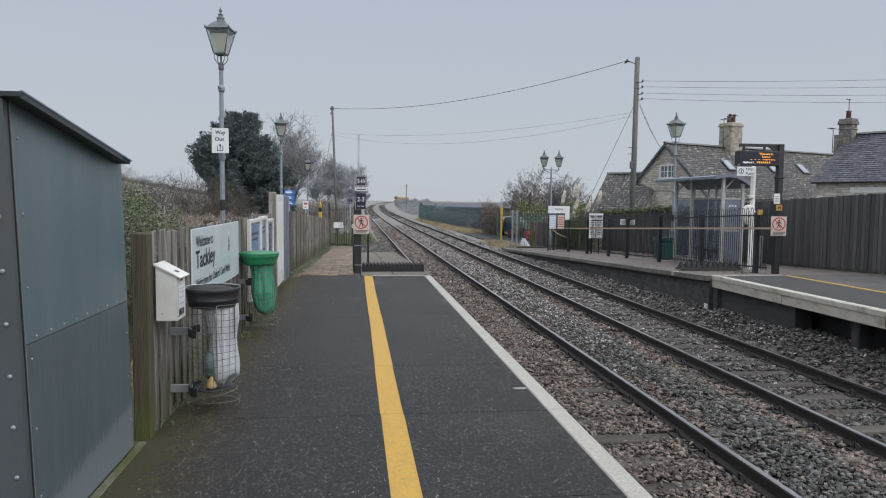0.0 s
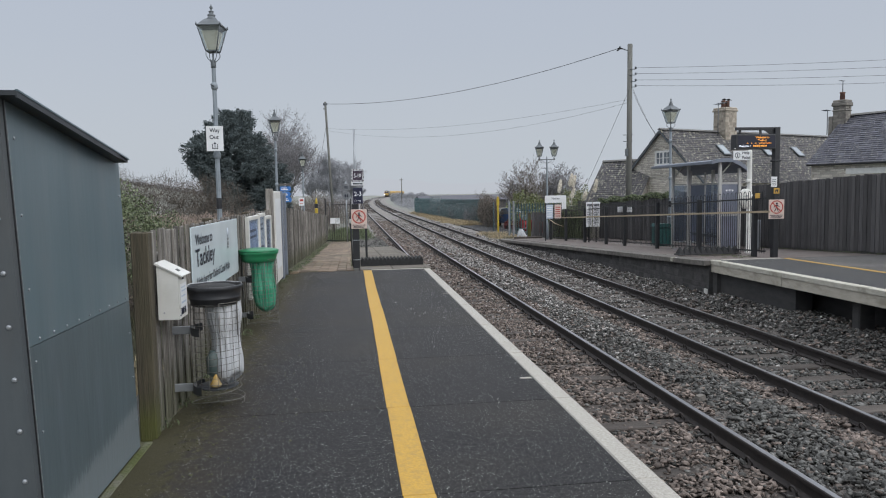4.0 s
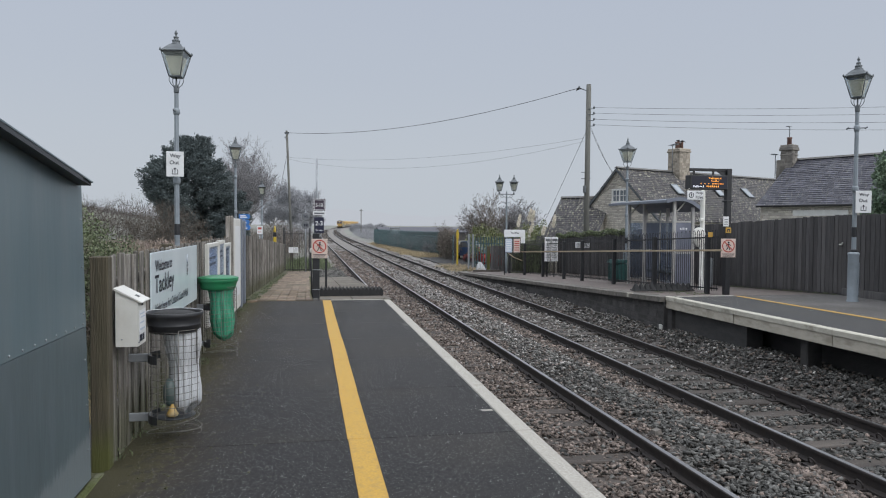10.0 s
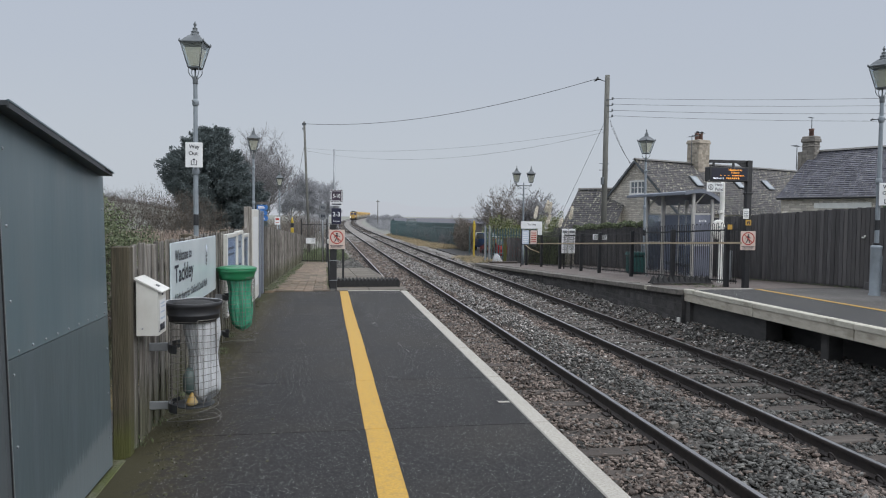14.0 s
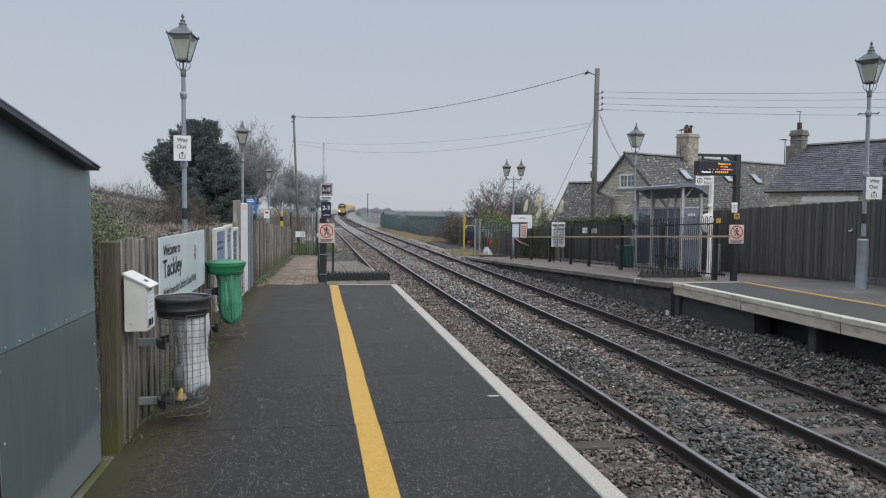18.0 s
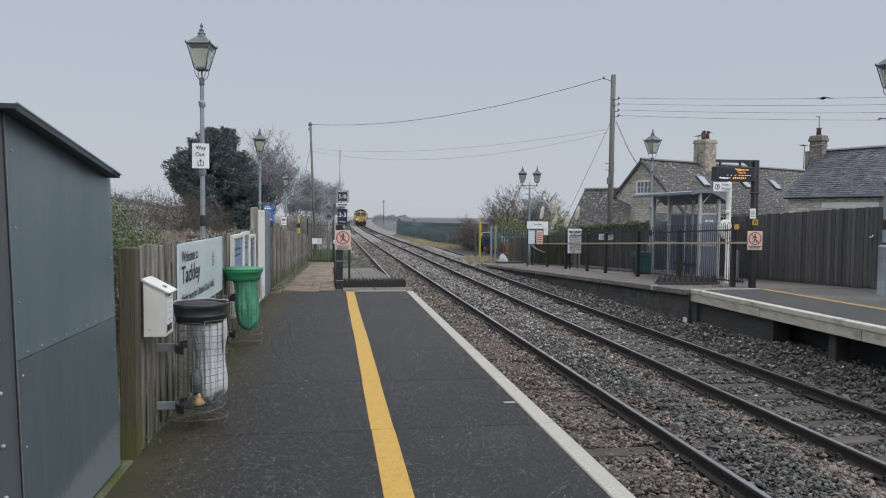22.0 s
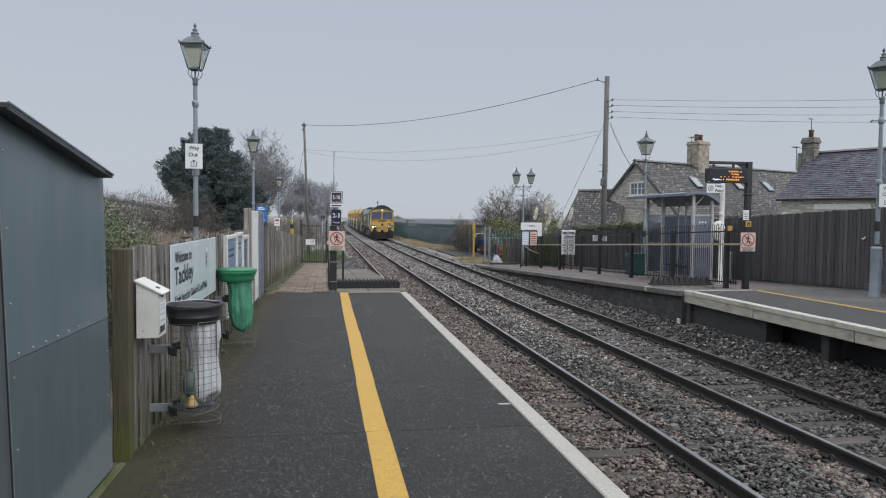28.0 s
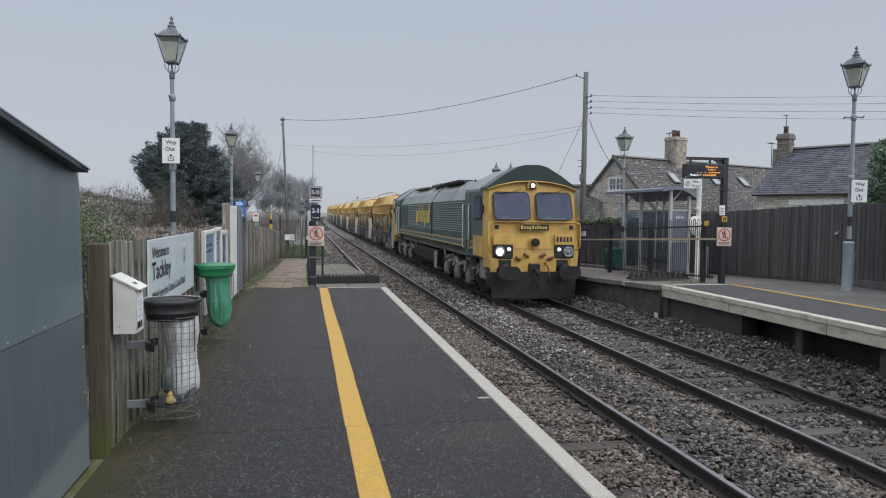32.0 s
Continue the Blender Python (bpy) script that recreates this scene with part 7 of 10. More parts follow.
def build_car(m, paint, label):
    c = thing("parked_car", m, label, "car", "parked cars")
    prof = [(-1.95, 0.3), (1.95, 0.3), (2.0, 0.62), (1.9, 0.82), (1.05, 0.92), (0.45, 1.38), (-1.0, 1.44), (-1.75, 1.0), (-2.0, 0.9), (-2.02, 0.5)]
    body = MB().prism(prof, -0.82, 0.82, "y")
    part("body", body, paint, c)
    part("side_windows", MB().prism([(0.9, 0.93), (0.42, 1.32), (-0.95, 1.37), (-1.5, 1.0)], -0.83, 0.83, "y"), "window_glass", c)
    part("rear_window", MB().add([(-1.06, -0.65, 1.41), (-1.06, 0.65, 1.41), (-1.72, 0.7, 1.03), (-1.72, -0.7, 1.03), (-1.09, -0.65, 1.425), (-1.09, 0.65, 1.425), (-1.75, 0.7, 1.045), (-1.75, -0.7, 1.045)], [(0, 1, 2, 3), (7, 6, 5, 4), (0, 4, 5, 1), (1, 5, 6, 2), (2, 6, 7, 3), (3, 7, 4, 0)]), "window_glass", c)
    for x in (-1.25, 1.25):
        for s in (-1, 1):
            w = part("wheel", MB().lathe([(0.19, -0.09), (0.31, -0.09), (0.32, 0.0), (0.31, 0.09), (0.19, 0.09)], 20), "rubber", c, m=Matrix.Translation((x, s * 0.76, 0.32)) @ pose(0, 0, 0, 90))
            part("rim", MB().lathe([(0.02, -0.08), (0.2, -0.08), (0.2, 0.08), (0.02, 0.08)], 16), "steel", w)
    for s in (-1, 1):
        part("tail_light", MB().box(-2.05, -1.95, s * 0.62 - 0.1, s * 0.62 + 0.1, 0.74, 0.95, 0.02), "red", c)
    part("bumper", MB().box(-2.08, -1.9, -0.8, 0.8, 0.34, 0.56, 0.04), paint, c)


build_car(pose(11.9, 47.6, -1.3, 0, 0, 95), "car_red", "red hatchback parked behind the palisade fence")
build_car(pose(12.3, 52.5, -1.0, 0, 0, 95), "car_blue", "blue car parked behind the palisade fence")
build_car(pose(12.0, 40.4, -1.1, 0, 0, 100), "car_red", "red car parked beyond the board fence")


# ---- houses ----
def slates(length, half, z_ridge, z_eave, row, wide, material, parent, over=0.15):
    """Two roof slopes of overlapping slates, ridge along x."""
    rise_, out = z_ridge - z_eave, half + over
    slope = math.hypot(out, rise_ * out / half)
    ang = math.atan2(rise_, half)
    n = int(slope / row)
    for side, nm in ((-1, "roof_slope"), (1, "roof_slope")):
        vs, fs = [], []
        for r in range(n):
            d0, d1 = slope * r / n, slope * (r + 1.25) / n
            x = -over + (rng.uniform(0, wide))
            x0 = -over
            while x0 < length + over:
                x1 = min(x, length + over)
                j = rng.uniform(-0.012, 0.012)
                up = 0.022 + rng.uniform(-0.004, 0.007)
                dd = min(d1, slope + 0.05) + j
                b = len(vs)
                for xx, d, h in ((x0 + 0.004, d0, 0.005), (x1 - 0.004, d0, 0.005), (x1 - 0.004, dd, up), (x0 + 0.004, dd, up), (x1 - 0.004, dd, up - 0.02), (x0 + 0.004, dd, up - 0.02)):
                    vs.append((xx, side * (d * math.cos(ang) + h * math.sin(ang)), z_ridge - d * math.sin(ang) + h * math.cos(ang)))
                fs += [(b, b + 1, b + 2, b + 3), (b + 3, b + 2, b + 4, b + 5)]
                x0, x = x1, x1 + wide * rng.uniform(0.7, 1.3)
        mb = MB()
        mb.add(vs, fs)
        part(nm, mb, material, parent, kind="stuff")


def stone_face(a, b, z0, top, row, parent, normal, name="stone_facing", mt="stone", proud=(0.012, 0.04)):
    """Coursed rubble stones on a wall from a to b (x, y); top(t) gives the height along it."""
    ax, ay = a
    L = math.hypot(b[0] - ax, b[1] - ay)
    dx, dy = (b[0] - ax) / L, (b[1] - ay) / L
    mb, z = MB(), z0
    while z < max(top(t / 20) for t in range(21)):
        h = row * rng.uniform(0.75, 1.3)
        s = rng.uniform(0, 0.2)
        while s < L:
            w = row * rng.uniform(1.3, 3.2)
            m_ = min(s + w, L)
            lim = min(top(s / L), top(m_ / L))
            z1 = min(z + h - 0.015, lim)
            if z1 - z > 0.04:
                out = rng.uniform(*proud)
                p = [(ax + dx * q + normal[0] * o, ay + dy * q + normal[1] * o) for q in (s + 0.01, m_ - 0.01) for o in (-0.01, out)]
                mb.add([(*p[0], z), (*p[2], z), (*p[2], z1), (*p[0], z1), (*p[1], z + 0.012), (*p[3], z + 0.012), (*p[3], z1 - 0.012), (*p[1], z1 - 0.012)], [(4, 5, 6, 7), (0, 1, 5, 4), (1, 2, 6, 5), (2, 3, 7, 6), (3, 0, 4, 7)])
            s = m_
        z += h
    return part(name, mb, mt, parent, kind="stuff")


def build_house(m, length, half, z_ridge, z_eave, ground, roof, label, row, wide, gable_front=True):
    h = thing("house", m, label, "house")
    prof = [(-half, ground), (half, ground), (half, z_eave), (0, z_ridge), (-half, z_eave)]
    part("wall", MB().prism(prof, 0.0, length, "x"), "mortar", h)
    slates(length, half, z_ridge, z_eave, row, wide, roof, h)
    part("ridge_tile", MB().prism([(-0.13, z_ridge + 0.0), (0.0, z_ridge + 0.09), (0.13, z_ridge + 0.0)], -0.15, length + 0.15, "x"), "concrete", h)
    return h


stone_face((7.9, 36.7), (7.9, 14.78), -1.4, lambda t: ramp_far(36.7 - 21.92 * t) - 0.14, 0.15, platform_far, (-1, 0), "wall_blocks", "wall_block", (0.002, 0.008))
H1 = pose(15.0, 32.65, 0, 0, 0, 23)
h1 = build_house(H1, 14.0, 2.6, 4.5, 2.0, -1.2, "slate_brown", "stone cottage with lichened stone-slate roof and gable window", 0.14, 0.2)
stone_face((0, 2.6), (0, -2.6), -1.2, lambda t: 4.5 - 2.5 * abs(2 * t - 1), 0.078, h1, (-1, 0))
stone_face((0, -2.6), (14.0, -2.6), -1.2, lambda t: 2.0, 0.12, h1, (0, -1))
part("verge", MB().prism([(-2.75, 1.83), (0, 4.47), (2.75, 1.83), (2.75, 1.72), (0, 4.36), (-2.75, 1.72)], -0.17, -0.08, "x"), "lamp_dark", h1)


def build_window(parent, y, z0, z1, w, panes):
    wd = part("window", MB().box(-0.02, 0.02, y - w / 2, y + w / 2, z0, z1), "window_glass", parent, "white casement window", m=Matrix.Translation((-0.045, 0, 0)))
    fr = MB()
    fr.box(-0.05, 0.0, y - w / 2 - 0.06, y - w / 2 + 0.03, z0 - 0.05, z1 + 0.05).box(-0.05, 0.0, y + w / 2 - 0.03, y + w / 2 + 0.06, z0 - 0.05, z1 + 0.05)
    fr.box(-0.05, 0.0, y - w / 2, y + w / 2, z1 - 0.03, z1 + 0.06).box(-0.06, 0.0, y - w / 2 - 0.1, y + w / 2 + 0.1, z0 - 0.1, z0 + 0.02)
    for k in range(1, panes):
        q = y - w / 2 + w * k / panes
        fr.box(-0.045, 0.0, q - 0.03, q + 0.03, z0, z1)
    for k in range(panes):
        q = y - w / 2 + w * (k + 0.5) / panes
        fr.box(-0.03, 0.0, q - 0.012, q + 0.012, z0, z1)
    fr.box(-0.03, 0.0, y - w / 2, y + w / 2, (z0 + z1) / 2 - 0.012, (z0 + z1) / 2 + 0.012)
    part("frame", fr, "window_white", wd, m=Matrix.Translation((-0.012, 0, 0)))
    return wd


build_window(h1, -0.2, 2.84, 3.42, 0.9, 2)


def build_skylight(parent, x, d, half, z_ridge, z_eave):
    ang = math.atan2(z_ridge - z_eave, half)
    m = Matrix.Translation((x, -d * math.cos(ang) - 0.06 * math.sin(ang), z_ridge - d * math.sin(ang) + 0.06 * math.cos(ang))) @ pose(0, 0, 0, math.degrees(ang))
    s = part("skylight", MB().box(-0.27, 0.27, -0.38, 0.38, 0.0, 0.05, 0.01), "lamp_dark", parent, "pale roof window", m=m)
    part("pane", MB().box(-0.21, 0.21, -0.32, 0.32, 0.05, 0.056), "white_pane", s)


M["white_pane"] = mat("sky_lit_roof_pane", (0.36, 0.39, 0.42), (0.3, 0.33, 0.36), rough=0.05, metal=0.5, bump=0)
for x in (3.13, 6.53, 9.17):
    build_skylight(h1, x, 1.5, 2.6, 4.5, 2.0)


def build_chimney(parent, x, y, z0, z1, w, d, pots, mat_):
    c = part("chimney", MB().box(x - w / 2, x + w / 2, y - d / 2, y + d / 2, z0, z1 - 0.12).box(x - w / 2 - 0.06, x + w / 2 + 0.06, y - d / 2 - 0.06, y + d / 2 + 0.06, z1 - 0.2, z1 - 0.1, 0.02).box(x - w / 2 - 0.03, x + w / 2 + 0.03, y - d / 2 - 0.03, y + d / 2 + 0.03, z1 - 0.1, z1, 0.02), mat_, parent, "stone chimney stack")
    mb = MB()
    z = z0
    while z < z1 - 0.22:
        h = rng.uniform(0.09, 0.14)
        for side in range(4):
            L, o = (w, d / 2) if side % 2 == 0 else (d, w / 2)
            s = -L / 2
            while s < L / 2 - 0.03:
                e = min(s + rng.uniform(0.15, 0.35), L / 2)
                R = pose(x, y, 0, 0, 0, 90 * side)
                mb.box(s + 0.008, e - 0.008, -o - rng.uniform(0.01, 0.025), -o + 0.01, z + 0.006, z + h - 0.006, m=R)
                s = e
        z += h
    part("stone_facing", mb, mat_, c, kind="stuff")
    for k in range(pots):
        px = x + (k - (pots - 1) / 2) * 0.32
        part("chimney_pot", MB().lathe([(0.11, z1), (0.10, z1 + 0.3), (0.12, z1 + 0.32), (0.12, z1 + 0.36), (0.08, z1 + 0.36)], 12, (px, y, 0)), "terracotta", c)
    return c


build_chimney(h1, 4.55, -0.1, 3.9, 5.74, 0.85, 0.72, 2, "chimney_stone")


def build_aerial(m, label, size=1.0):
    a = thing("tv_aerial", m, label, "aerial", "television aerials")
    part("mast", MB().tube([(0, 0, 0), (0, 0, 1.2 * size)], 0.02, 6), "lamp_dark", a)
    rod = MB().tube([(-0.5 * size, 0, 1.15 * size), (0.25 * size, 0, 1.18 * size)], 0.014, 5)
    for k in range(6):
        q = -0.48 * size + k * 0.12 * size
        rod.tube([(q, -0.14 * size, 1.16 * size), (q, 0.14 * size, 1.16 * size)], 0.007, 4)
    part("boom", rod, "lamp_dark", a)


build_aerial(H1 @ pose(3.75, -0.3, 4.3, 0, 0, 60), "thin television aerial beside the chimney", 1.35)
build_aerial(H1 @ pose(4.75, 0.1, 5.62, 0, 0, 20), "small television aerial on the chimney", 0.45)

ext = build_house(pose(13.4, 35.9, 0, 0, 0, -45), 2.6, 2.05, 3.12, 1.15, -1.2, "slate_brown", "low stone outbuilding with stone-slate roof beside the cottage", 0.15, 0.22)
H2 = pose(22.83, 30.0, 0, 0, 0, -64)
h2 = build_house(H2, 13.0, 3.0, 4.84, 2.7, -1.2, "slate_blue", "stone house with blue slate roof and tall stone chimney", 0.16, 0.22)
stone_face((0, -3.0), (13, -3.0), -1.2, lambda t: 2.66, 0.11, h2, (0, -1))
part("gutter", MB().tube([(-0.1, -3.2, 2.56), (13, -3.2, 2.56)], 0.05, 8), "black", h2)
part("white_lintel", MB().box(1.5, 3.8, -3.07, -3.02, 2.12, 2.36, 0.01), "window_white", h2, "white painted lintel")
c2 = build_chimney(h2, -0.12, -0.3, 3.9, 5.56, 0.54, 0.5, 1, "grey_stone")
part("corbel", MB().box(-0.43, 0.19, -0.59, -0.01, 5.05, 5.11, 0.02).box(-0.46, 0.22, -0.62, 0.02, 5.28, 5.38, 0.02), "grey_stone", c2)
part("shoulder", MB().box(-0.62, -0.42, -0.55, -0.05, 3.9, 4.85, 0.02), "grey_stone", c2)
build_aerial(H2 @ pose(-0.55, -0.75, 4.0, 0, 0, 100), "television aerial on a tall mast", 0.95)
build_aerial(H2 @ pose(-0.12, -0.3, 5.85, 0, 0, 90), "television aerial on the stone chimney", 0.5)


# ---- poles and wires ----
def build_pole(base, top, r, label):
    p = thing("telegraph_pole", pose(*base), label, "utility pole", "telegraph poles")
    d = Vector(top) - Vector(base)
    part("shaft", MB().tube([(0, 0, 0), d * 0.5, d], [r * 1.25, r * 1.1, r], 12), "pole_wood", p)
    return p, d


p1, d1 = build_pole((12.98, 31.75, -1.0), (13.17, 32.1, 8.43), 0.115, "wooden telegraph pole with side insulators")
ins = MB()
for z in (7.24, 6.97, 6.68, 6.42):
    ins.tube([(0.1, 0.2, z + 1.0), (0.36, 0.1, z + 1.0)], 0.018, 6).lathe([(0.02, 0), (0.05, 0.02), (0.05, 0.08), (0.02, 0.12)], 8, (0.37, 0.1, z + 1.0))
ins.tube([(0.15, 0.3, 9.1), (-0.25, 0.4, 9.25)], 0.02, 6).lathe([(0.02, 0), (0.05, 0.02), (0.05, 0.1), (0.02, 0.14)], 8, (-0.27, 0.42, 9.22))
for z in (5.2, 4.9):
    ins.tube([(0.0, 0.15, z), (0.22, 0.05, z)], 0.02, 6).tube([(-0.02, 0.15, z), (-0.2, 0.2, z)], 0.015, 6)
part("insulators", ins, "lamp_dark", p1)
part("junction_box", MB().box(-0.16, -0.04, -0.06, 0.08, 4.2, 4.55, 0.02), "lamp_dark", p1)
p2, d2 = build_pole((-1.22, 50.5, -1.1), (-1.62, 51.2, 8.25), 0.075, "leaning wooden telegraph pole beyond the gate")
part("bracket", MB().box(-0.55, -0.25, 0.6, 0.7, 9.1, 9.25).lathe([(0.02, 0), (0.05, 0.03), (0.02, 0.12)], 8, (-0.5, 0.6, 8.8)), "lamp_dark", p2)
p3, d3 = build_pole((10.9, 150, -0.9), (10.9, 150, 5.1), 0.085, "distant wooden telegraph pole in mist")
part("arm", MB().box(-0.4, 0.4, -0.04, 0.04, 5.6, 5.68), "pole_wood", p3)


def wire(a, b, sag, label, r=0.011):
    a, b = Vector(a), Vector(b)
    w = thing("overhead_wire", pose(*a), label, "cable", "overhead wires")
    pts = []
    for k in range(17):
        t = k / 16
        q = (b - a) * t
        q.z -= 4 * sag * t * (1 - t)
        pts.append(q)
    part("strand", MB().tube(pts, r, 5), "cable", w)


for z0, z1 in ((7.3, 7.65), (7.03, 7.25), (6.74, 6.8), (6.48, 6.35)):
    wire((13.36, 31.85, z0), (42.0, 20.4, z1), 0.45, "thin overhead cable running over the houses", 0.007)
wire((12.71, 32.2, 8.27), (-1.75, 51.1, 8.1), 0.75, "slack overhead cable crossing the line", 0.014)
wire((13.0, 31.9, 5.85), (-1.5, 50.9, 6.35), 0.55, "slack overhead cable crossing the line", 0.005)
wire((13.0, 31.9, 5.7), (-1.5, 50.9, 6.2), 0.95, "slack overhead cable crossing the line", 0.005)
wire((13.05, 31.9, 6.3), (11.0, 33.5, 0.8), 0.05, "stay wire of the telegraph pole", 0.009)
wire((13.25, 31.9, 6.3), (14.6, 32.4, 4.2), 0.1, "service cable to the cottage", 0.008)
wire((13.25, 31.9, 6.2), (14.75, 32.6, 4.25), 0.2, "service cable to the cottage", 0.008)
wire((-1.55, 51.0, 6.8), (-2.2, 50.2, 3.2), 0.02, "stay wire of the leaning pole", 0.012)


# ---- plants ----
def leaf_mesh(name, blobs, n, size, seed, long=1.6, up=0.0):
    """Many small leaf blades strewn through the outer part of a set of blobs (x, y, z, rx, ry, rz)."""
    rg = np.random.default_rng(seed)
    bl = np.array(blobs, float)
    wt = bl[:, 3] * bl[:, 4] + bl[:, 4] * bl[:, 5] + bl[:, 3] * bl[:, 5]
    pick = rg.choice(len(bl), n, p=wt / wt.sum())
    d = rg.normal(size=(n, 3))
    d /= np.linalg.norm(d, axis=1, keepdims=True)
    rad = rg.uniform(0.45, 1.0, n) ** 0.6 * (1 + 0.16 * np.sin(d[:, 0] * 5 + pick) * np.sin(d[:, 2] * 7 + 2 * pick))
    c = bl[pick, :3] + d * bl[pick, 3:] * rad[:, None]
    a = rg.normal(size=(n, 3))
    a[:, 2] += up
    a /= np.linalg.norm(a, axis=1, keepdims=True)
    b = np.cross(a, rg.normal(size=(n, 3)))
    b /= np.linalg.norm(b, axis=1, keepdims=True) + 1e-9
    s = size * rg.uniform(0.6, 1.4, (n, 1))
    v = np.stack([c - a * s * long * 0.5, c + b * s * 0.5, c + a * s * long * 0.5, c - b * s * 0.5], 1)
    f = np.arange(4 * n).reshape(-1, 4)
    return np_mesh(name, v.reshape(-1, 3), f)


def blades_mesh(name, x, y, z, h, w, lean, seed):
    """Thin upright tapering stalks, each bent once."""
    rg = np.random.default_rng(seed)
    n = len(x)
    ang = rg.uniform(0, 6.283, n)
    dx, dy = np.cos(ang), np.sin(ang)
    lx, ly = rg.normal(0, lean, n) * h, rg.normal(0, lean, n) * h
    P0 = np.stack([x, y, z], -1)
    P1 = np.stack([x + lx * 0.35, y + ly * 0.35, z + h * 0.55], -1)
    P2 = np.stack([x + lx, y + ly, z + h * rg.uniform(0.85, 1.0, n)], -1)
    s = np.stack([dx, dy, 0 * dx], -1) * w
    v = np.stack([P0 - s, P0 + s, P1 + s * 0.8, P1 - s * 0.8, P2 + s * 0.15, P2 - s * 0.15], 1)
    i = 6 * np.arange(n)[:, None]
    f = np.concatenate([i + np.array([0, 1, 2, 3]), i + np.array([3, 2, 4, 5])])
    return np_mesh(name, v.reshape(-1, 3), f)


def twig_cloud(name, label, blobs, n, length, w, material, seed, up=0.9):
    """Brushy hedge of crossing twigs."""
    rg = np.random.default_rng(seed)
    bl = np.array(blobs, float)
    pick = rg.choice(len(bl), n, p=(bl[:, 3] * bl[:, 5]) / (bl[:, 3] * bl[:, 5]).sum())
    d = rg.normal(size=(n, 3))
    d /= np.linalg.norm(d, axis=1, keepdims=True)
    c = bl[pick, :3] + d * bl[pick, 3:] * (rg.uniform(0.1, 1.0, (n, 1)) ** 0.5)
    a = rg.normal(size=(n, 3)) + np.array([0, 0, up])
    a /= np.linalg.norm(a, axis=1, keepdims=True)
    b = np.cross(a, rg.normal(size=(n, 3)))
    b /= np.linalg.norm(b, axis=1, keepdims=True) + 1e-9
    L = length * rg.uniform(0.5, 1.3, (n, 1))
    v = np.stack([c - a * L * 0.5 - b * w, c - a * L * 0.5 + b * w, c + a * L * 0.5 + b * w * 0.3, c + a * L * 0.5 - b * w * 0.3], 1)
    return part(name, np_mesh(name, v.reshape(-1, 3), np.arange(4 * n).reshape(-1, 4)), material, label=label, kind="stuff")


def bare_tree(x, y, z, height, seed, material, label, levels=5, spread=0.55, r0=0.16, twig_w=0.008, trunk_mat="bark", lowest=0.22, fine=6000, wide=1.0):
    rg = random.Random(seed)
    t = thing("bare_tree", pose(x, y, z), label, "tree", "bare winter trees")
    limbs, twigs_v = MB(), []

    def grow(p, d, length, r, lev):
        pts, q, dd = [p], p, d
        for _ in range(3):
            dd = (dd + Vector((rg.uniform(-1, 1), rg.uniform(-1, 1), rg.uniform(-0.3, 0.6))) * 0.17).normalized()
            q = q + dd * (length / 3)
            pts.append(q)
        if lev <= 2:
            limbs.tube(pts, [r, r * 0.85, r * 0.7, r * 0.55], 6 if lev < 2 else 4, cap=False)
        else:
            wv = max(twig_w, r * 0.6)
            for a, b in zip(pts, pts[1:]):
                s = Vector((rg.uniform(-1, 1), rg.uniform(-1, 1), rg.uniform(-1, 1))).cross(b - a).normalized() * wv
                twigs_v.extend([a - s, a + s, b + s * 0.7, b - s * 0.7])
        if lev >= levels:
            return
        n = 4 if lev == 0 else rg.choice((3, 4, 4)) if lev < 3 else 3
        for k in range(n):
            at = pts[1 + (k % 3)] if lev > 0 else pts[1] + (pts[3] - pts[1]) * (k / n)
            side = Vector((rg.uniform(-1, 1), rg.uniform(-1, 1), rg.uniform(-0.1, 0.5))).normalized()
            nd = (dd * (1 - spread) + side * spread + Vector((0, 0, 0.15))).normalized()
            grow(at, nd, length * rg.uniform(0.55, 0.8), r * 0.5, lev + 1)
        grow(pts[3], (dd + Vector((rg.uniform(-0.3, 0.3), rg.uniform(-0.3, 0.3), 0.1))).normalized(), length * 0.72, r * 0.55, lev + 1)

    grow(Vector((0, 0, 0)), Vector((0, 0, 1)), height * (0.30 + lowest * 0.2), r0, 0)
    part("trunk", limbs, trunk_mat, t)
    v = np.array([tuple(p) for p in twigs_v])
    hi = v[:, 2].max()
    nr = np.random.default_rng(seed)
    ends = v[2::4]
    k = int(fine)
    at = ends[nr.integers(0, len(ends), k)] + nr.normal(0, 0.022 * hi, (k, 3))
    a = nr.normal(size=(k, 3)) + np.array([0, 0, 0.5])
    a /= np.linalg.norm(a, axis=1, keepdims=True)
    b = np.cross(a, nr.normal(size=(k, 3)))
    b *= twig_w * 0.7 / (np.linalg.norm(b, axis=1, keepdims=True) + 1e-9)
    a *= nr.uniform(0.010, 0.026, (k, 1)) * hi
    v = np.concatenate([v, np.stack([at - a - b, at - a + b, at + a + b * 0.4, at + a - b * 0.4], 1).reshape(-1, 3)])
    part("twig_mass", np_mesh("twig_mass", v, np.arange(len(v)).reshape(-1, 4)), material, t, label="fine bare twigs", kind="stuff")
    t.scale = (height / hi * wide, height / hi * wide, height / hi)
    return t


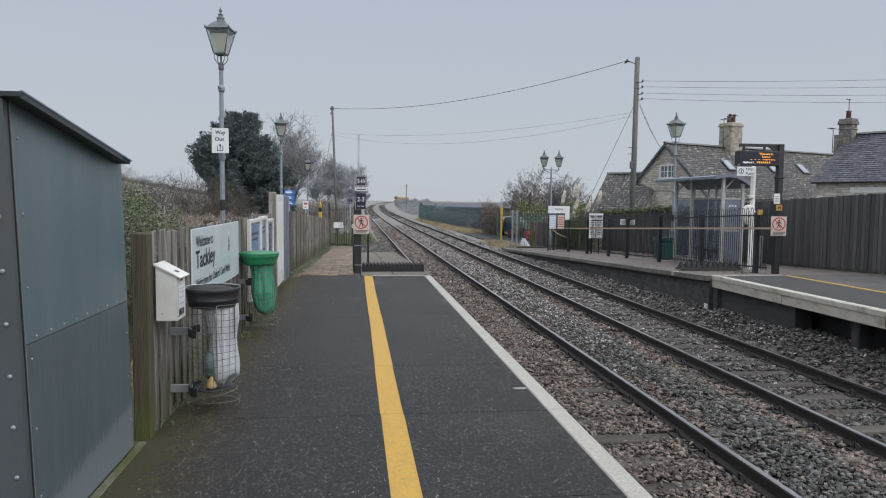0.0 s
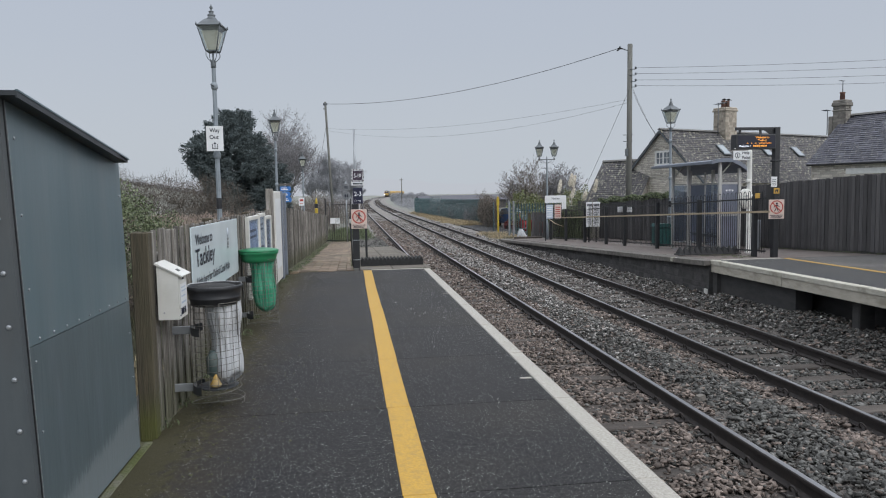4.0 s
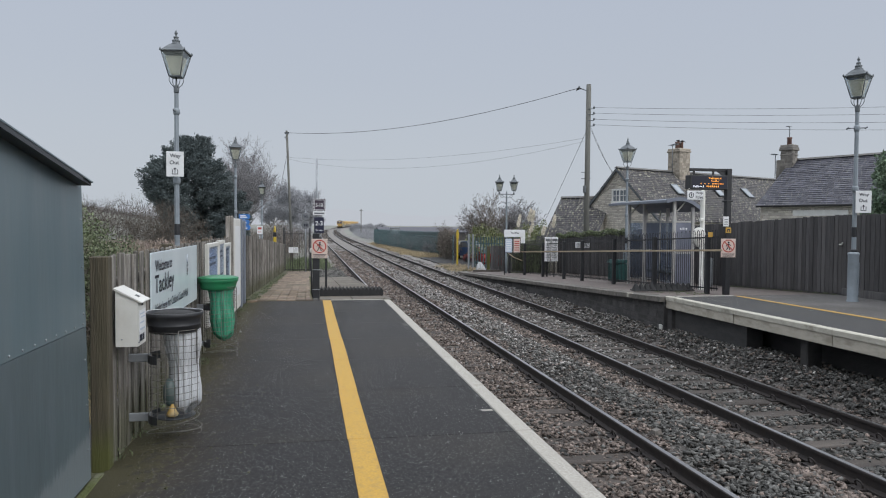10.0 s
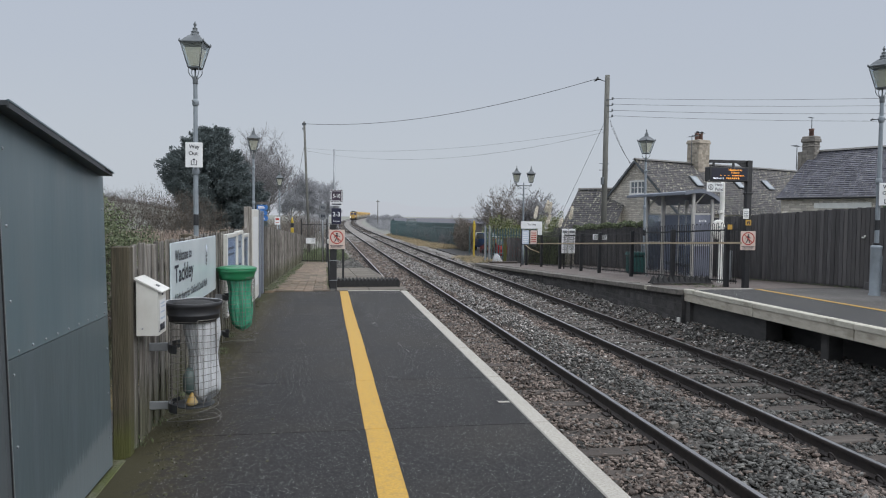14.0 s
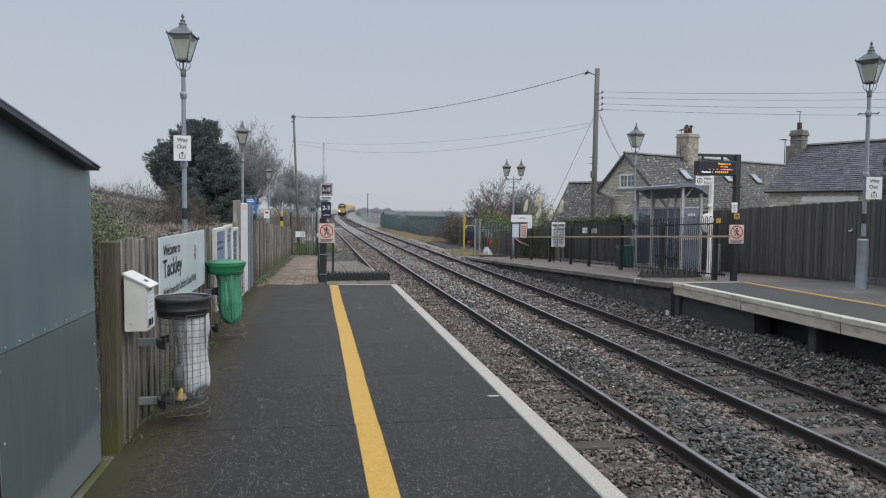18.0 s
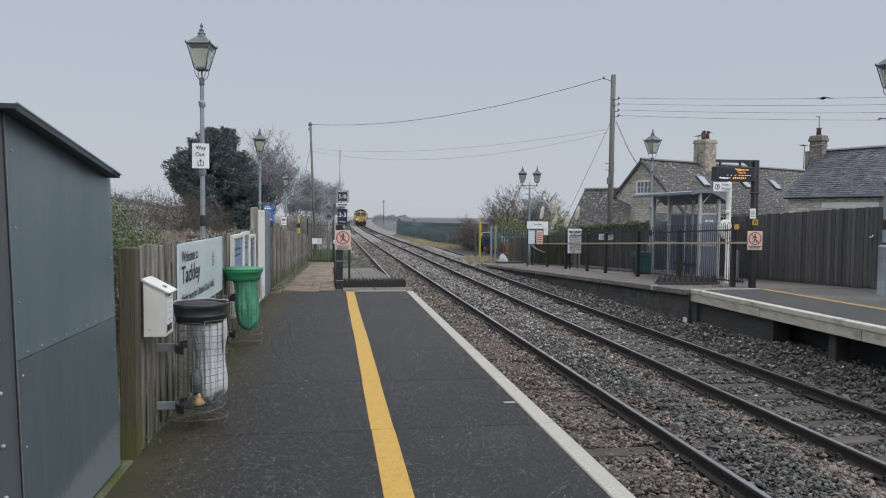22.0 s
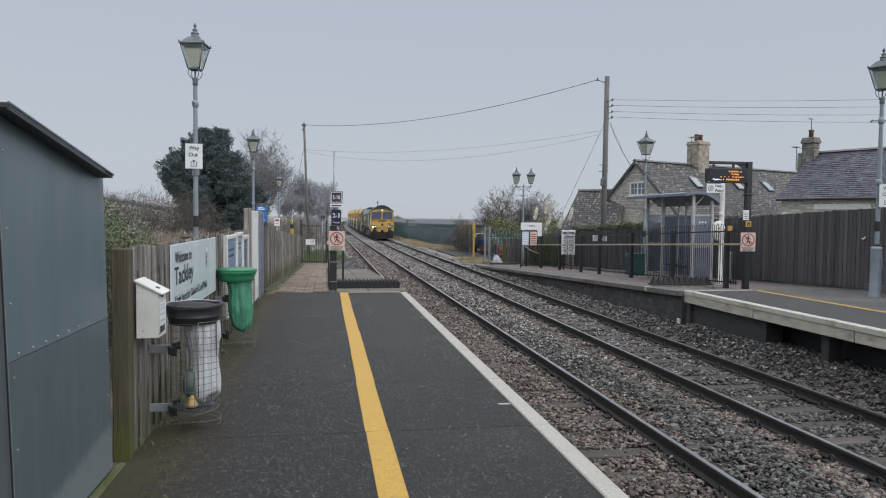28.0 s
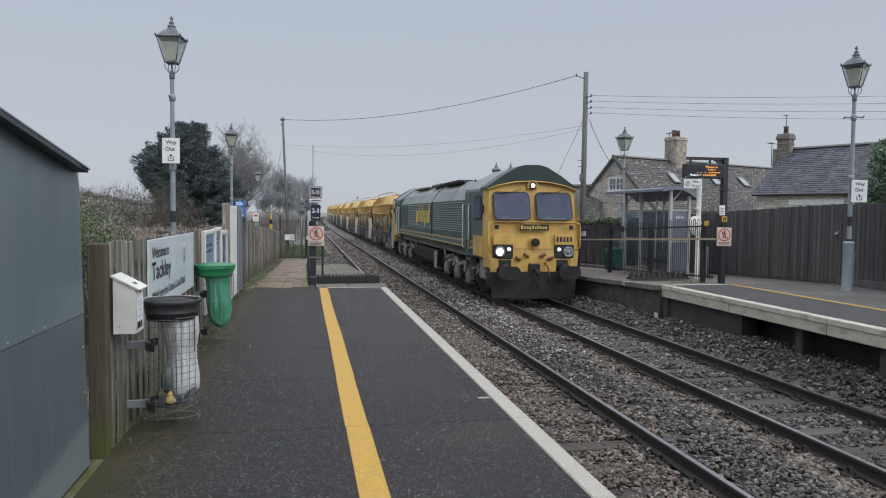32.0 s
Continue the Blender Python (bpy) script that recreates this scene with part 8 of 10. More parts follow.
# left of the line: ivy, reeds, hedge, yew and bare trees
iv = thing("ivy_bush", pose(0, 0, 0), "green ivy bush behind the wooden fence", "bush")
part("leaves", leaf_mesh("leaves", [(-3.75, 11.6, 0.95, 0.75, 1.2, 0.95), (-4.4, 12.6, 1.0, 0.9, 1.0, 1.0), (-3.4, 13.0, 0.65, 0.6, 1.0, 0.75), (-5.4, 12.5, 0.95, 0.9, 1.0, 1.0)], 34000, 0.024, 3), "ivy", iv, kind="stuff")
part("stems", leaf_mesh("stems", [(-4.1, 12.2, 0.4, 1.2, 1.6, 0.8)], 1500, 0.02, 4, long=14, up=1.0), "hedge_twig", iv, kind="stuff")
n = 9000
part("reeds", blades_mesh("reeds", rng.uniform(-9.5, -2.3, n), rng.uniform(13.0, 19.5, n), np.full(n, -0.75), rng.uniform(1.2, 2.05, n), 0.010, 0.10, 5), "reed", label="tall dry reeds behind the fence", kind="stuff")
part("reed_heads", leaf_mesh("reed_heads", [(x, y, 0.95, 0.5, 0.5, 0.28) for x, y in zip(np.linspace(-9, -2.6, 14), np.linspace(15, 18.5, 14))], 16000, 0.013, 6, long=5, up=2), "reed_head", label="fluffy dry reed heads", kind="stuff")
twig_cloud("brown_hedge", "brown leafless hedge along the field", [(x, 22 + 1.5 * math.sin(x), 1.05 + 0.3 * math.sin(x * 1.7), 1.5, 1.6, 1.35 + 0.25 * math.sin(x * 2.3)) for x in np.arange(-24, -4.0, 1.3)], 100000, 0.34, 0.0042, "field_hedge", 8)
twig_cloud("hedge_shoots", "upright bare shoots above the hedge", [(x, 22.5, 1.6 + 0.3 * math.sin(x * 2), 1.3, 1.2, 0.7) for x in np.arange(-22, -4.5, 1.3)], 9000, 0.26, 0.0036, "field_hedge", 9, up=3.5)
twig_cloud("far_field_hedge", "dark hedge line on the hillside", [(x, 205, -0.4 + 11.5 * math.exp(-((x + 100) / 48) ** 2), 5, 3, 1.6) for x in np.arange(-120, -30, 6)], 14000, 1.4, 0.05, "twig", 10)
twig_cloud("brush_by_gate", "brown brushwood beside the ramp foot", [(x, 49 + 2 * math.sin(x), 0.2, 1.2, 2.0, 1.3) for x in np.arange(-9, -1.6, 1.0)] + [(-2.5, 58, 0.4, 2.0, 2, 1.6), (-0.8, 66, 0.0, 1.6, 3, 1.4)], 16000, 0.6, 0.007, "hedge_twig", 11)

yw = thing("yew_tree", pose(-6.98, 46.5, -0.9), "large dark evergreen yew tree beyond the fence", "tree")
YEW_Z = (0.5, 1.7, 2.5, 3.3, 3.7, 4.0, 4.7, 5.35, 6.0, 6.3, 6.45, 6.85, 7.25, 7.55, 7.85)
YEW_LEFT = (-2.4, -2.3, -2.1, -2.1, -2.4, -2.7, -3.05, -3.2, -2.7, -2.25, -1.95, -1.75, -0.95, -0.75, -0.3)
YEW_RIGHT = (2.6, 2.9, 3.1, 3.2, 3.15, 2.95, 2.4, 1.85, 1.4, 1.1, 0.95, 0.7, 0.55, 0.4, 0.1)


def build_yew(tree):
    """Dense dark evergreen: tufts of needle sprays that point outwards and up, ragged at the edge."""
    rg = np.random.default_rng(12)
    n = 620
    z = rg.uniform(0.5, 7.65, n)
    lo, hi = np.interp(z, YEW_Z, YEW_LEFT), np.interp(z, YEW_Z, YEW_RIGHT)
    u = rg.uniform(-1, 1, n)
    u = np.sign(u) * np.abs(u) ** 0.55
    x = (lo + hi) / 2 + u * (hi - lo) / 2 * 0.93
    depth = np.sqrt(np.clip(1 - u ** 2, 0.02, 1)) * np.clip((hi - lo) * 0.42, 0.3, 3.0)
    y = -depth * rg.uniform(0.55, 1.0, n) * np.where(rg.random(n) < 0.8, 1, -1)
    out = np.stack([x - (lo + hi) / 2, y * 0.8, 0.35 * np.abs(x - (lo + hi) / 2) + 0.55], -1)
    out /= np.linalg.norm(out, axis=1, keepdims=True)
    rim = np.abs(u) > 0.82
    per = 210
    c = np.repeat(np.stack([x, y, z], -1), per, 0)
    o = np.repeat(out, per, 0)
    size = np.repeat(rg.uniform(0.2, 0.36, n) * np.where(rim & (rg.random(n) < 0.5), 1.75, 1.0), per)[:, None]
    m = n * per
    along = rg.uniform(-0.8, 1.25, (m, 1))
    c = c + o * along * size + rg.normal(0, 0.42, (m, 3)) * size * (1.15 - 0.8 * np.clip(along, 0, 1.25))
    a = o * 0.9 + rg.normal(0, 0.65, (m, 3))
    a /= np.linalg.norm(a, axis=1, keepdims=True)
    b = np.cross(a, rg.normal(size=(m, 3)))
    b /= np.linalg.norm(b, axis=1, keepdims=True) + 1e-9
    s_ = rg.uniform(0.035, 0.075, (m, 1))
    v = np.stack([c - a * s_ * 1.5, c + b * s_ * 0.42, c + a * s_ * 1.7, c - b * s_ * 0.42], 1)
    part("crown", np_mesh("crown", v.reshape(-1, 3), np.arange(4 * m).reshape(-1, 4)), "yew", tree, kind="stuff")
    core = []
    for zz in np.arange(0.9, 7.0, 0.55):
        l, h = np.interp(zz, YEW_Z, YEW_LEFT), np.interp(zz, YEW_Z, YEW_RIGHT)
        for k in range(4):
            core.append((l + (h - l) * (0.2 + 0.2 * k), 0.2, zz, (h - l) * 0.12 + 0.05, (h - l) * 0.26, 0.5))
    part("inner_foliage", leaf_mesh("inner_foliage", core, 26000, 0.10, 13, long=2.0), "yew", tree, kind="stuff")


build_yew(yw)
part("trunk", MB().tube([(0, 0, -0.3), (0.1, 0, 2.0), (0, 0, 4.5), (0.2, 0, 6.5)], [0.45, 0.36, 0.24, 0.1], 10).tube([(0, 0, 1.8), (-1.4, 0, 3.6), (-2.6, 0, 5.0)], [0.2, 0.13, 0.05], 7).tube([(0, 0, 1.6), (1.5, 0, 3.0), (2.8, 0, 3.4)], [0.2, 0.13, 0.05], 7), "bark", yw)

bare_tree(-4.9, 61, -1.0, 10.6, 21, "twig", "tall bare winter tree with fine twigs", 6, 0.58, 0.17, 0.010, lowest=0.0, fine=4000)
bare_tree(-7.6, 66, -1.0, 9.4, 23, "twig", "bare winter tree behind the yew", 6, 0.55, 0.15, 0.011, fine=3000)
# Distant trees get the haze through their paler bark and twig colour.
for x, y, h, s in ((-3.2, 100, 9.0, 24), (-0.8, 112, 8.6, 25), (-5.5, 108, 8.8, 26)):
    bare_tree(x, y, -0.9, h, s, "twig_mist", "bare tree, colour paled for mist", 5, 0.6, 0.16, 0.032, "twig_mist")
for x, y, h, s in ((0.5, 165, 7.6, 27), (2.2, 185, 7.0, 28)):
    bare_tree(x, y, -0.5, h, s, "twig_mist", "far bare tree, colour paled for mist", 4, 0.6, 0.2, 0.05, "twig_mist")

twig_cloud("misty_thicket", "leafless thicket beside the distant curve, colour paled for mist", [(15.6 + 1.6 * k, 250 + 2 * k, 0.5 + 0.5 * math.sin(k * 2.1), 1.7, 3, 1.5) for k in range(9)], 12000, 0.9, 0.03, "twig_mist", 62)
twig_cloud("scrub_behind_palisade", "brown leafless scrub behind the palisade", [(11.3 - 0.05 * (y - 56) + 0.4 * math.sin(y), y, -0.35 + 0.25 * math.sin(y * 1.3), 0.9, 1.3, 0.85) for y in np.arange(57, 92, 1.3)], 15000, 0.55, 0.012, "twig", 63)
# right of the line: hedge, bushes, pampas, conifer
hd = thing("yellow_green_hedge", pose(0, 0, 0), "yellowing evergreen hedge beyond the platform end", "hedge")
part("leaves", leaf_mesh("leaves", [(x, 46.8 + 0.4 * math.sin(x), 0.25 + 0.3 * math.sin(x * 1.3), 1.0, 0.9, 1.35) for x in np.arange(11.5, 17, 0.9)], 12000, 0.075, 13), "ivy_yellow", hd, kind="stuff")
dh = thing("overgrown_hedge", pose(0, 0, 0), "dark overgrown hedge by the crossing", "hedge")
part("leaves", leaf_mesh("leaves", [(10.3 + 0.18 * k, 52 + k * 1.2, 0.0 + 0.2 * math.sin(k * 2.0), 0.75, 1.2, 1.05) for k in range(8)], 1500, 0.06, 14), "bramble", dh, kind="stuff")
part("twig_mass", leaf_mesh("twig_mass", [(10.35 + 0.18 * k, 52 + k * 1.1, 0.1 + 0.2 * math.sin(k * 2.0), 0.85, 1.2, 1.15) for k in range(8)], 12000, 0.016, 15, long=20, up=0.8), "hedge_twig", dh, kind="stuff")
bare_tree(12.75, 49.5, -1.0, 5.2, 31, "hedge_twig", "small bare fruit tree with crooked twigs", 5, 0.66, 0.08, 0.008, lowest=0.0, fine=300, wide=1.02)
bare_tree(10.4, 53, -1.0, 3.0, 32, "hedge_twig", "bare thorny bush beside the hedge", 4, 0.7, 0.08, 0.009, fine=1500)
bare_tree(16.6, 58, -1.0, 5.2, 33, "twig", "bare bush behind the cottage", 5, 0.7, 0.10, 0.012, lowest=0.0, fine=1500, wide=1.25)
bare_tree(18.5, 62, -1.0, 5.0, 34, "twig", "bare bush behind the cottage", 5, 0.7, 0.10, 0.012, lowest=0.0, fine=1500, wide=1.25)
bare_tree(14.6, 60, -1.0, 4.6, 35, "twig", "bare bush behind the cottage", 5, 0.7, 0.10, 0.012, lowest=0.0, fine=1500, wide=1.25)

fi = thing("fence_ivy", pose(0, 0, 0), "ivy trailing over the top of the dark fence", "climbing plant")
part("leaves", leaf_mesh("leaves", [(12.38, y, 1.86 + ramp_far(y) + 0.05 * math.sin(y * 3), 0.14, 0.4, 0.13) for y in np.arange(25.8, 35, 0.5)], 5000, 0.045, 51), "ivy", fi, kind="stuff")
pg = thing("pampas_grass", pose(10.75, 34.0, ramp_far(34) - 0.05), "pampas grass with tall cream plumes behind the railing", "plant")
n = 700
part("leaves", blades_mesh("leaves", rng.normal(0.1, 0.35, n), rng.normal(0, 0.25, n), np.zeros(n), rng.uniform(1.2, 2.1, n), 0.012, 0.28, 16), "ivy", pg, kind="stuff")
M["plume"] = mat("cream_plume", (0.82, 0.77, 0.67), (0.7, 0.65, 0.56), rough=0.9, bump=0, island=0.2)
for x, z, h in ((-0.45, 2.75, 0.5), (0.12, 3.05, 0.5), (0.28, 2.98, 0.46), (0.22, 2.4, 0.4), (1.4, 2.75, 0.52), (0.85, 2.25, 0.36)):
    part("plume", leaf_mesh("plume", [(x + 0.03 * k, 0.05, z - h / 2 + k * h / 4, 0.085 - 0.008 * k, 0.07, h / 4) for k in range(4)], 900, 0.035, int(900 + z * 10), long=3, up=1.5), "plume", pg, "cream feathery plume")
    part("stem", MB().tube([(x * 0.3, 0.05, 0.4), (x, 0.05, z)], 0.008, 4), "reed", pg)

cf = thing("conifer_tree", pose(21.2, 21.8, -0.6), "blue-green garden conifer behind the dark fence", "tree")
cb_, rg1 = [], random.Random(9)
for k in range(60):
    z = rg1.uniform(0.6, 5.4)
    r = 1.75 * (1 - z / 6.2) + 0.25
    a = rg1.uniform(0, 6.28)
    cb_.append((r * math.cos(a) * 0.8, r * math.sin(a) * 0.8, z, 0.5, 0.5, 0.34))
part("crown", leaf_mesh("crown", cb_, 30000, 0.06, 17, long=2.6, up=0.4), "conifer", cf, kind="stuff")
part("trunk", MB().tube([(0, 0, 0), (0, 0, 5.2)], [0.16, 0.03], 8), "bark", cf)

# grass along the verge and around fences
def tufts(name, label, spots, per, h, material, seed, spread=0.12, w=0.006):
    rg = np.random.default_rng(seed)
    sp = np.array(spots)
    idx = np.repeat(np.arange(len(sp)), per)
    x, y = sp[idx, 0] + rg.normal(0, spread, len(idx)), sp[idx, 1] + rg.normal(0, spread, len(idx))
    part(name, blades_mesh(name, x, y, sp[idx, 2], h * rg.uniform(0.5, 1.2, len(idx)), w, 0.35, seed), material, label=label, kind="stuff")


sp = [(rng.uniform(8.2, 9.4) if y > 62 else rng.uniform(8.7, 10.6), y, -1.1) for y in rng.uniform(54, 96, 900) if math.sin(y * 0.55) + 0.5 * math.sin(y * 1.7) > -0.35]
tufts("verge_grass", "dry straw-coloured grass along the verge", sp, 22, 0.42, "dry_grass", 41, 0.18, 0.012)
sp = [(rng.uniform(7.9, 9.6), y, -1.08) for y in rng.uniform(37.2, 44, 160)]
tufts("weeds", "straggly weeds at the platform end", sp, 16, 0.28, "dry_grass", 42, 0.14, 0.006)
tufts("green_weeds", "green weeds at the platform end", [(rng.uniform(7.9, 9.6), y, -1.08) for y in rng.uniform(37.2, 44, 120)], 14, 0.2, "bramble", 43, 0.12, 0.008)
tufts("kerb_moss", "small moss and grass tufts along the paths", [(rng.uniform(-1.38, -1.25), y, ramp_near(y)) for y in rng.uniform(4.9, 30, 130)] + [(rng.uniform(-0.03, 0.02), y, ramp_near(y)) for y in rng.uniform(15.2, 30, 120)] + [(-1.37 + 0.24 * rng.random() ** 1.5, y, ramp_near(y) + 0.02) for y in rng.uniform(15.0, 34, 260)] + [(rng.uniform(8.4, 9.5), y, ramp_far(y)) for y in rng.uniform(15.0, 17.2, 40)] + [(rng.uniform(12.1, 12.35), y, ramp_far(y)) for y in rng.uniform(14.5, 20, 60)], 12, 0.03, "ivy", 44, 0.03, 0.004)
tufts("shed_grass", "pale grass between shed and fence", [(rng.uniform(-2.6, -1.62), rng.uniform(4.9, 7.5), -0.6) for _ in range(160)], 20, 0.55, "dry_grass", 45, 0.1, 0.006)
tufts("bank_grass", "rough green grass bank beyond the fence", [(rng.uniform(-9, -1.7), rng.uniform(7, 14), -0.75) for _ in range(700)], 20, 0.5, "bramble", 46, 0.15, 0.008)
tufts("ramp_grass", "green grass beyond the gate", [(rng.uniform(-1.6, 1.2), rng.uniform(40.5, 56), -1.2) for _ in range(300)], 16, 0.4, "ivy", 47, 0.15, 0.01)


# ---- distance ----
def build_distance():
    b = thing("farm_shed", pose(16.5, 108, -1.7), "long low dark farm shed beyond the palisade", "building")
    part("wall", MB().box(-5.5, 9.0, 0, 8, 0, 2.2), "dark_fence", b)
    part("roof", MB().prism([(-0.4, 2.2), (4, 2.9), (8.4, 2.2), (8.4, 2.35), (4, 3.05), (-0.4, 2.35)], -5.9, 9.4, "x"), "slate_blue", b)
    c = thing("site_cabin", pose(12.3, 101, -1.4), "pale grey site cabin beyond the palisade", "building")
    part("wall", MB().box(-0.6, 0.6, 0, 2.2, 0, 2.6, 0.05), "steel", c)
    part("roof", MB().box(-0.7, 0.7, -0.1, 2.3, 2.6, 2.68), "steel", c)
    d = thing("relay_cabinet", pose(10.2, 84.5, -0.95), "small white cabinet on a post beside the line", "cabinet")
    part("body", MB().box(-0.25, 0.25, -0.2, 0.2, 0.35, 1.35, 0.03), "offwhite", d)
    part("leg", MB().box(-0.06, 0.06, -0.06, 0.06, 0, 0.36), "steel", d)
    twig_cloud("trackside_brush", "scrub beside the distant curve, colour paled for mist", [(11.8 + 0.2 * k, 128 + 9 * k, -0.2, 2.4, 5, 1.0) for k in range(7)] + [(-3.0 + 0.3 * k, 90 + 10 * k, 0.2, 2.0, 5, 1.5) for k in range(7)], 14000, 0.8, 0.018, "twig_mist", 61)


build_distance()


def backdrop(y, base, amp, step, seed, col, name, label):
    """A far tree line, as a plain pale band of uneven height; its haze is put into a glowing colour."""
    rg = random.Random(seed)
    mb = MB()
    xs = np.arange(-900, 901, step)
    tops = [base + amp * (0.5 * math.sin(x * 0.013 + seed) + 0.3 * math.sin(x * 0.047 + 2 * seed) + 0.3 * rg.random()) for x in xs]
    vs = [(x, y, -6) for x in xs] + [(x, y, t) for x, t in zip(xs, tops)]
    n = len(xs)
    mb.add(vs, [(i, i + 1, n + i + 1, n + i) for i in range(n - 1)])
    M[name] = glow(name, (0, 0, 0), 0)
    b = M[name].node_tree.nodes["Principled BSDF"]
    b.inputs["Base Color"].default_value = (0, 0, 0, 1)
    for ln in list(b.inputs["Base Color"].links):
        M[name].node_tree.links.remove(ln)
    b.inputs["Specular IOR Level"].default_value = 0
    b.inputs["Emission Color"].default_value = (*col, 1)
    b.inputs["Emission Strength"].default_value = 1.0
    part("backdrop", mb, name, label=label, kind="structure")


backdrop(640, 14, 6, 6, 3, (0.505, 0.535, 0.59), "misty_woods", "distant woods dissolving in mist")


# ---- the freight train ----
M["red_oxide"] = mat("red_oxide_paint", (0.16, 0.05, 0.035), (0.1, 0.04, 0.03), rough=0.8, scale=4)


def wheelset(parent, y, r, half=0.75):
    w = part("wheelset", MB().tube([(-half, 0, 0), (half, 0, 0)], 0.08, 8), "underframe", parent, m=Matrix.Translation((0, y, r)))
    for s in (-1, 1):
        mb = MB().lathe([(0.1, -0.06), (r * 0.62, -0.03), (r * 0.86, -0.065), (r + 0.03, -0.07), (r + 0.03, -0.045), (r, -0.035), (r, 0.065), (r * 0.86, 0.065), (r * 0.62, 0.02), (0.1, 0.08)], 16)
        wh = part("wheel", mb, "underframe", w, m=Matrix.Translation((s * half, 0, 0)) @ pose(0, 0, 0, 0, 90 * s, 0))
    return w


def bogie(parent, y0, y1, axles, r, half=1.12):
    fr = None
    for s in (-1, 1):
        xa, xb = min(s * half, s * (half - 0.14)), max(s * half, s * (half - 0.14))
        prof = [(y0, 0.70), (y0 + 0.25, 0.98), (y0 + 0.9, 0.98), (y0 + 1.15, 0.88), (y1 - 1.15, 0.88), (y1 - 0.9, 0.98), (y1 - 0.25, 0.98), (y1, 0.70), (y1 - 0.2, 0.58), (y1 - 0.75, 0.66), ((y0 + y1) / 2 + 0.3, 0.52), ((y0 + y1) / 2 - 0.3, 0.52), (y0 + 0.75, 0.66), (y0 + 0.2, 0.58)]
        f_ = part("bogie_frame", MB().prism(prof, xa, xb, "x"), "bogie", parent)
        fr = fr or f_
        for a in axles:
            part("axle_box", MB().box(s * (half + 0.05) - 0.12, s * (half + 0.05) + 0.12, a - 0.2, a + 0.2, r - 0.2, r + 0.22, 0.05).tube([(s * (half + 0.1), a, r), (s * (half + 0.2), a, r)], [0.15, 0.12], 10), "bogie", fr)
            for q in (-0.38, 0.38):
                spring = MB()
                spring.tube([(s * (half + 0.03) + 0.066 * math.cos(k * 0.9), a + q + 0.066 * math.sin(k * 0.9), 0.36 + 0.40 * k / 34) for k in range(35)], 0.018, 4)
                part("spring", spring, "plough_black", fr)
                part("spring_cap", MB().lathe([(0.12, 0.0), (0.13, 0.02), (0.12, 0.09), (0.05, 0.11)], 9, (s * (half + 0.03), a + q, 0.75)), "bogie", fr)
            part("brake_rigging", MB().tube([(s * (half + 0.1), a - 0.5, 0.35), (s * (half + 0.1), a + 0.5, 0.3)], 0.03, 6).box(s * half - 0.05, s * half + 0.1, a + 0.46, a + 0.58, 0.2, 0.62).tube([(s * (half + 0.12), a + 0.52, 0.6), (s * (half + 0.14), a + 0.2, 0.92)], 0.028, 6), "underframe", fr)
        mid = (y0 + y1) / 2
        part("damper", MB().tube([(s * (half + 0.12), mid - 0.45, 0.62), (s * (half + 0.12), mid + 0.1, 0.98)], [0.06, 0.045], 8), "bogie", fr)
        part("brake_cylinder", MB().tube([(s * (half + 0.02), mid + 0.25, 0.85), (s * (half + 0.16), mid + 0.25, 0.85)], 0.13, 10), "bogie", fr)
    part("bolster", MB().box(-half + 0.14, half - 0.14, (y0 + y1) / 2 - 0.25, (y0 + y1) / 2 + 0.25, 0.6, 0.9), "underframe", fr)
    return [wheelset(parent, a, r) for a in axles]


def loft(rings, cap0=True, cap1=True):
    k = len(rings[0])
    vs = [p for r in rings for p in r]
    fs = [(k * i + j, k * i + (j + 1) % k, k * i + k + (j + 1) % k, k * i + k + j) for i in range(len(rings) - 1) for j in range(k)]
    if cap0:
        fs.append(tuple(range(k - 1, -1, -1)))
    if cap1:
        fs.append(tuple(range(k * (len(rings) - 1), k * len(rings))))
    return MB().add(vs, fs)


def rounded(x0, x1, z0, z1, r, n=5):
    out = []
    for cx, cz, a0 in ((x1 - r, z1 - r, 0), (x0 + r, z1 - r, 90), (x0 + r, z0 + r, 180), (x1 - r, z0 + r, 270)):
        for k in range(n):
            a = radians(a0 + 90 * k / (n - 1))
            out.append((cx + r * math.cos(a), cz + r * math.sin(a)))
    return out


def face_y(z):
    """Where the cab face stands at a height: upright below, raked above the sill."""
    return 0.0 if z < 2.25 else 0.30 * (z - 2.25)


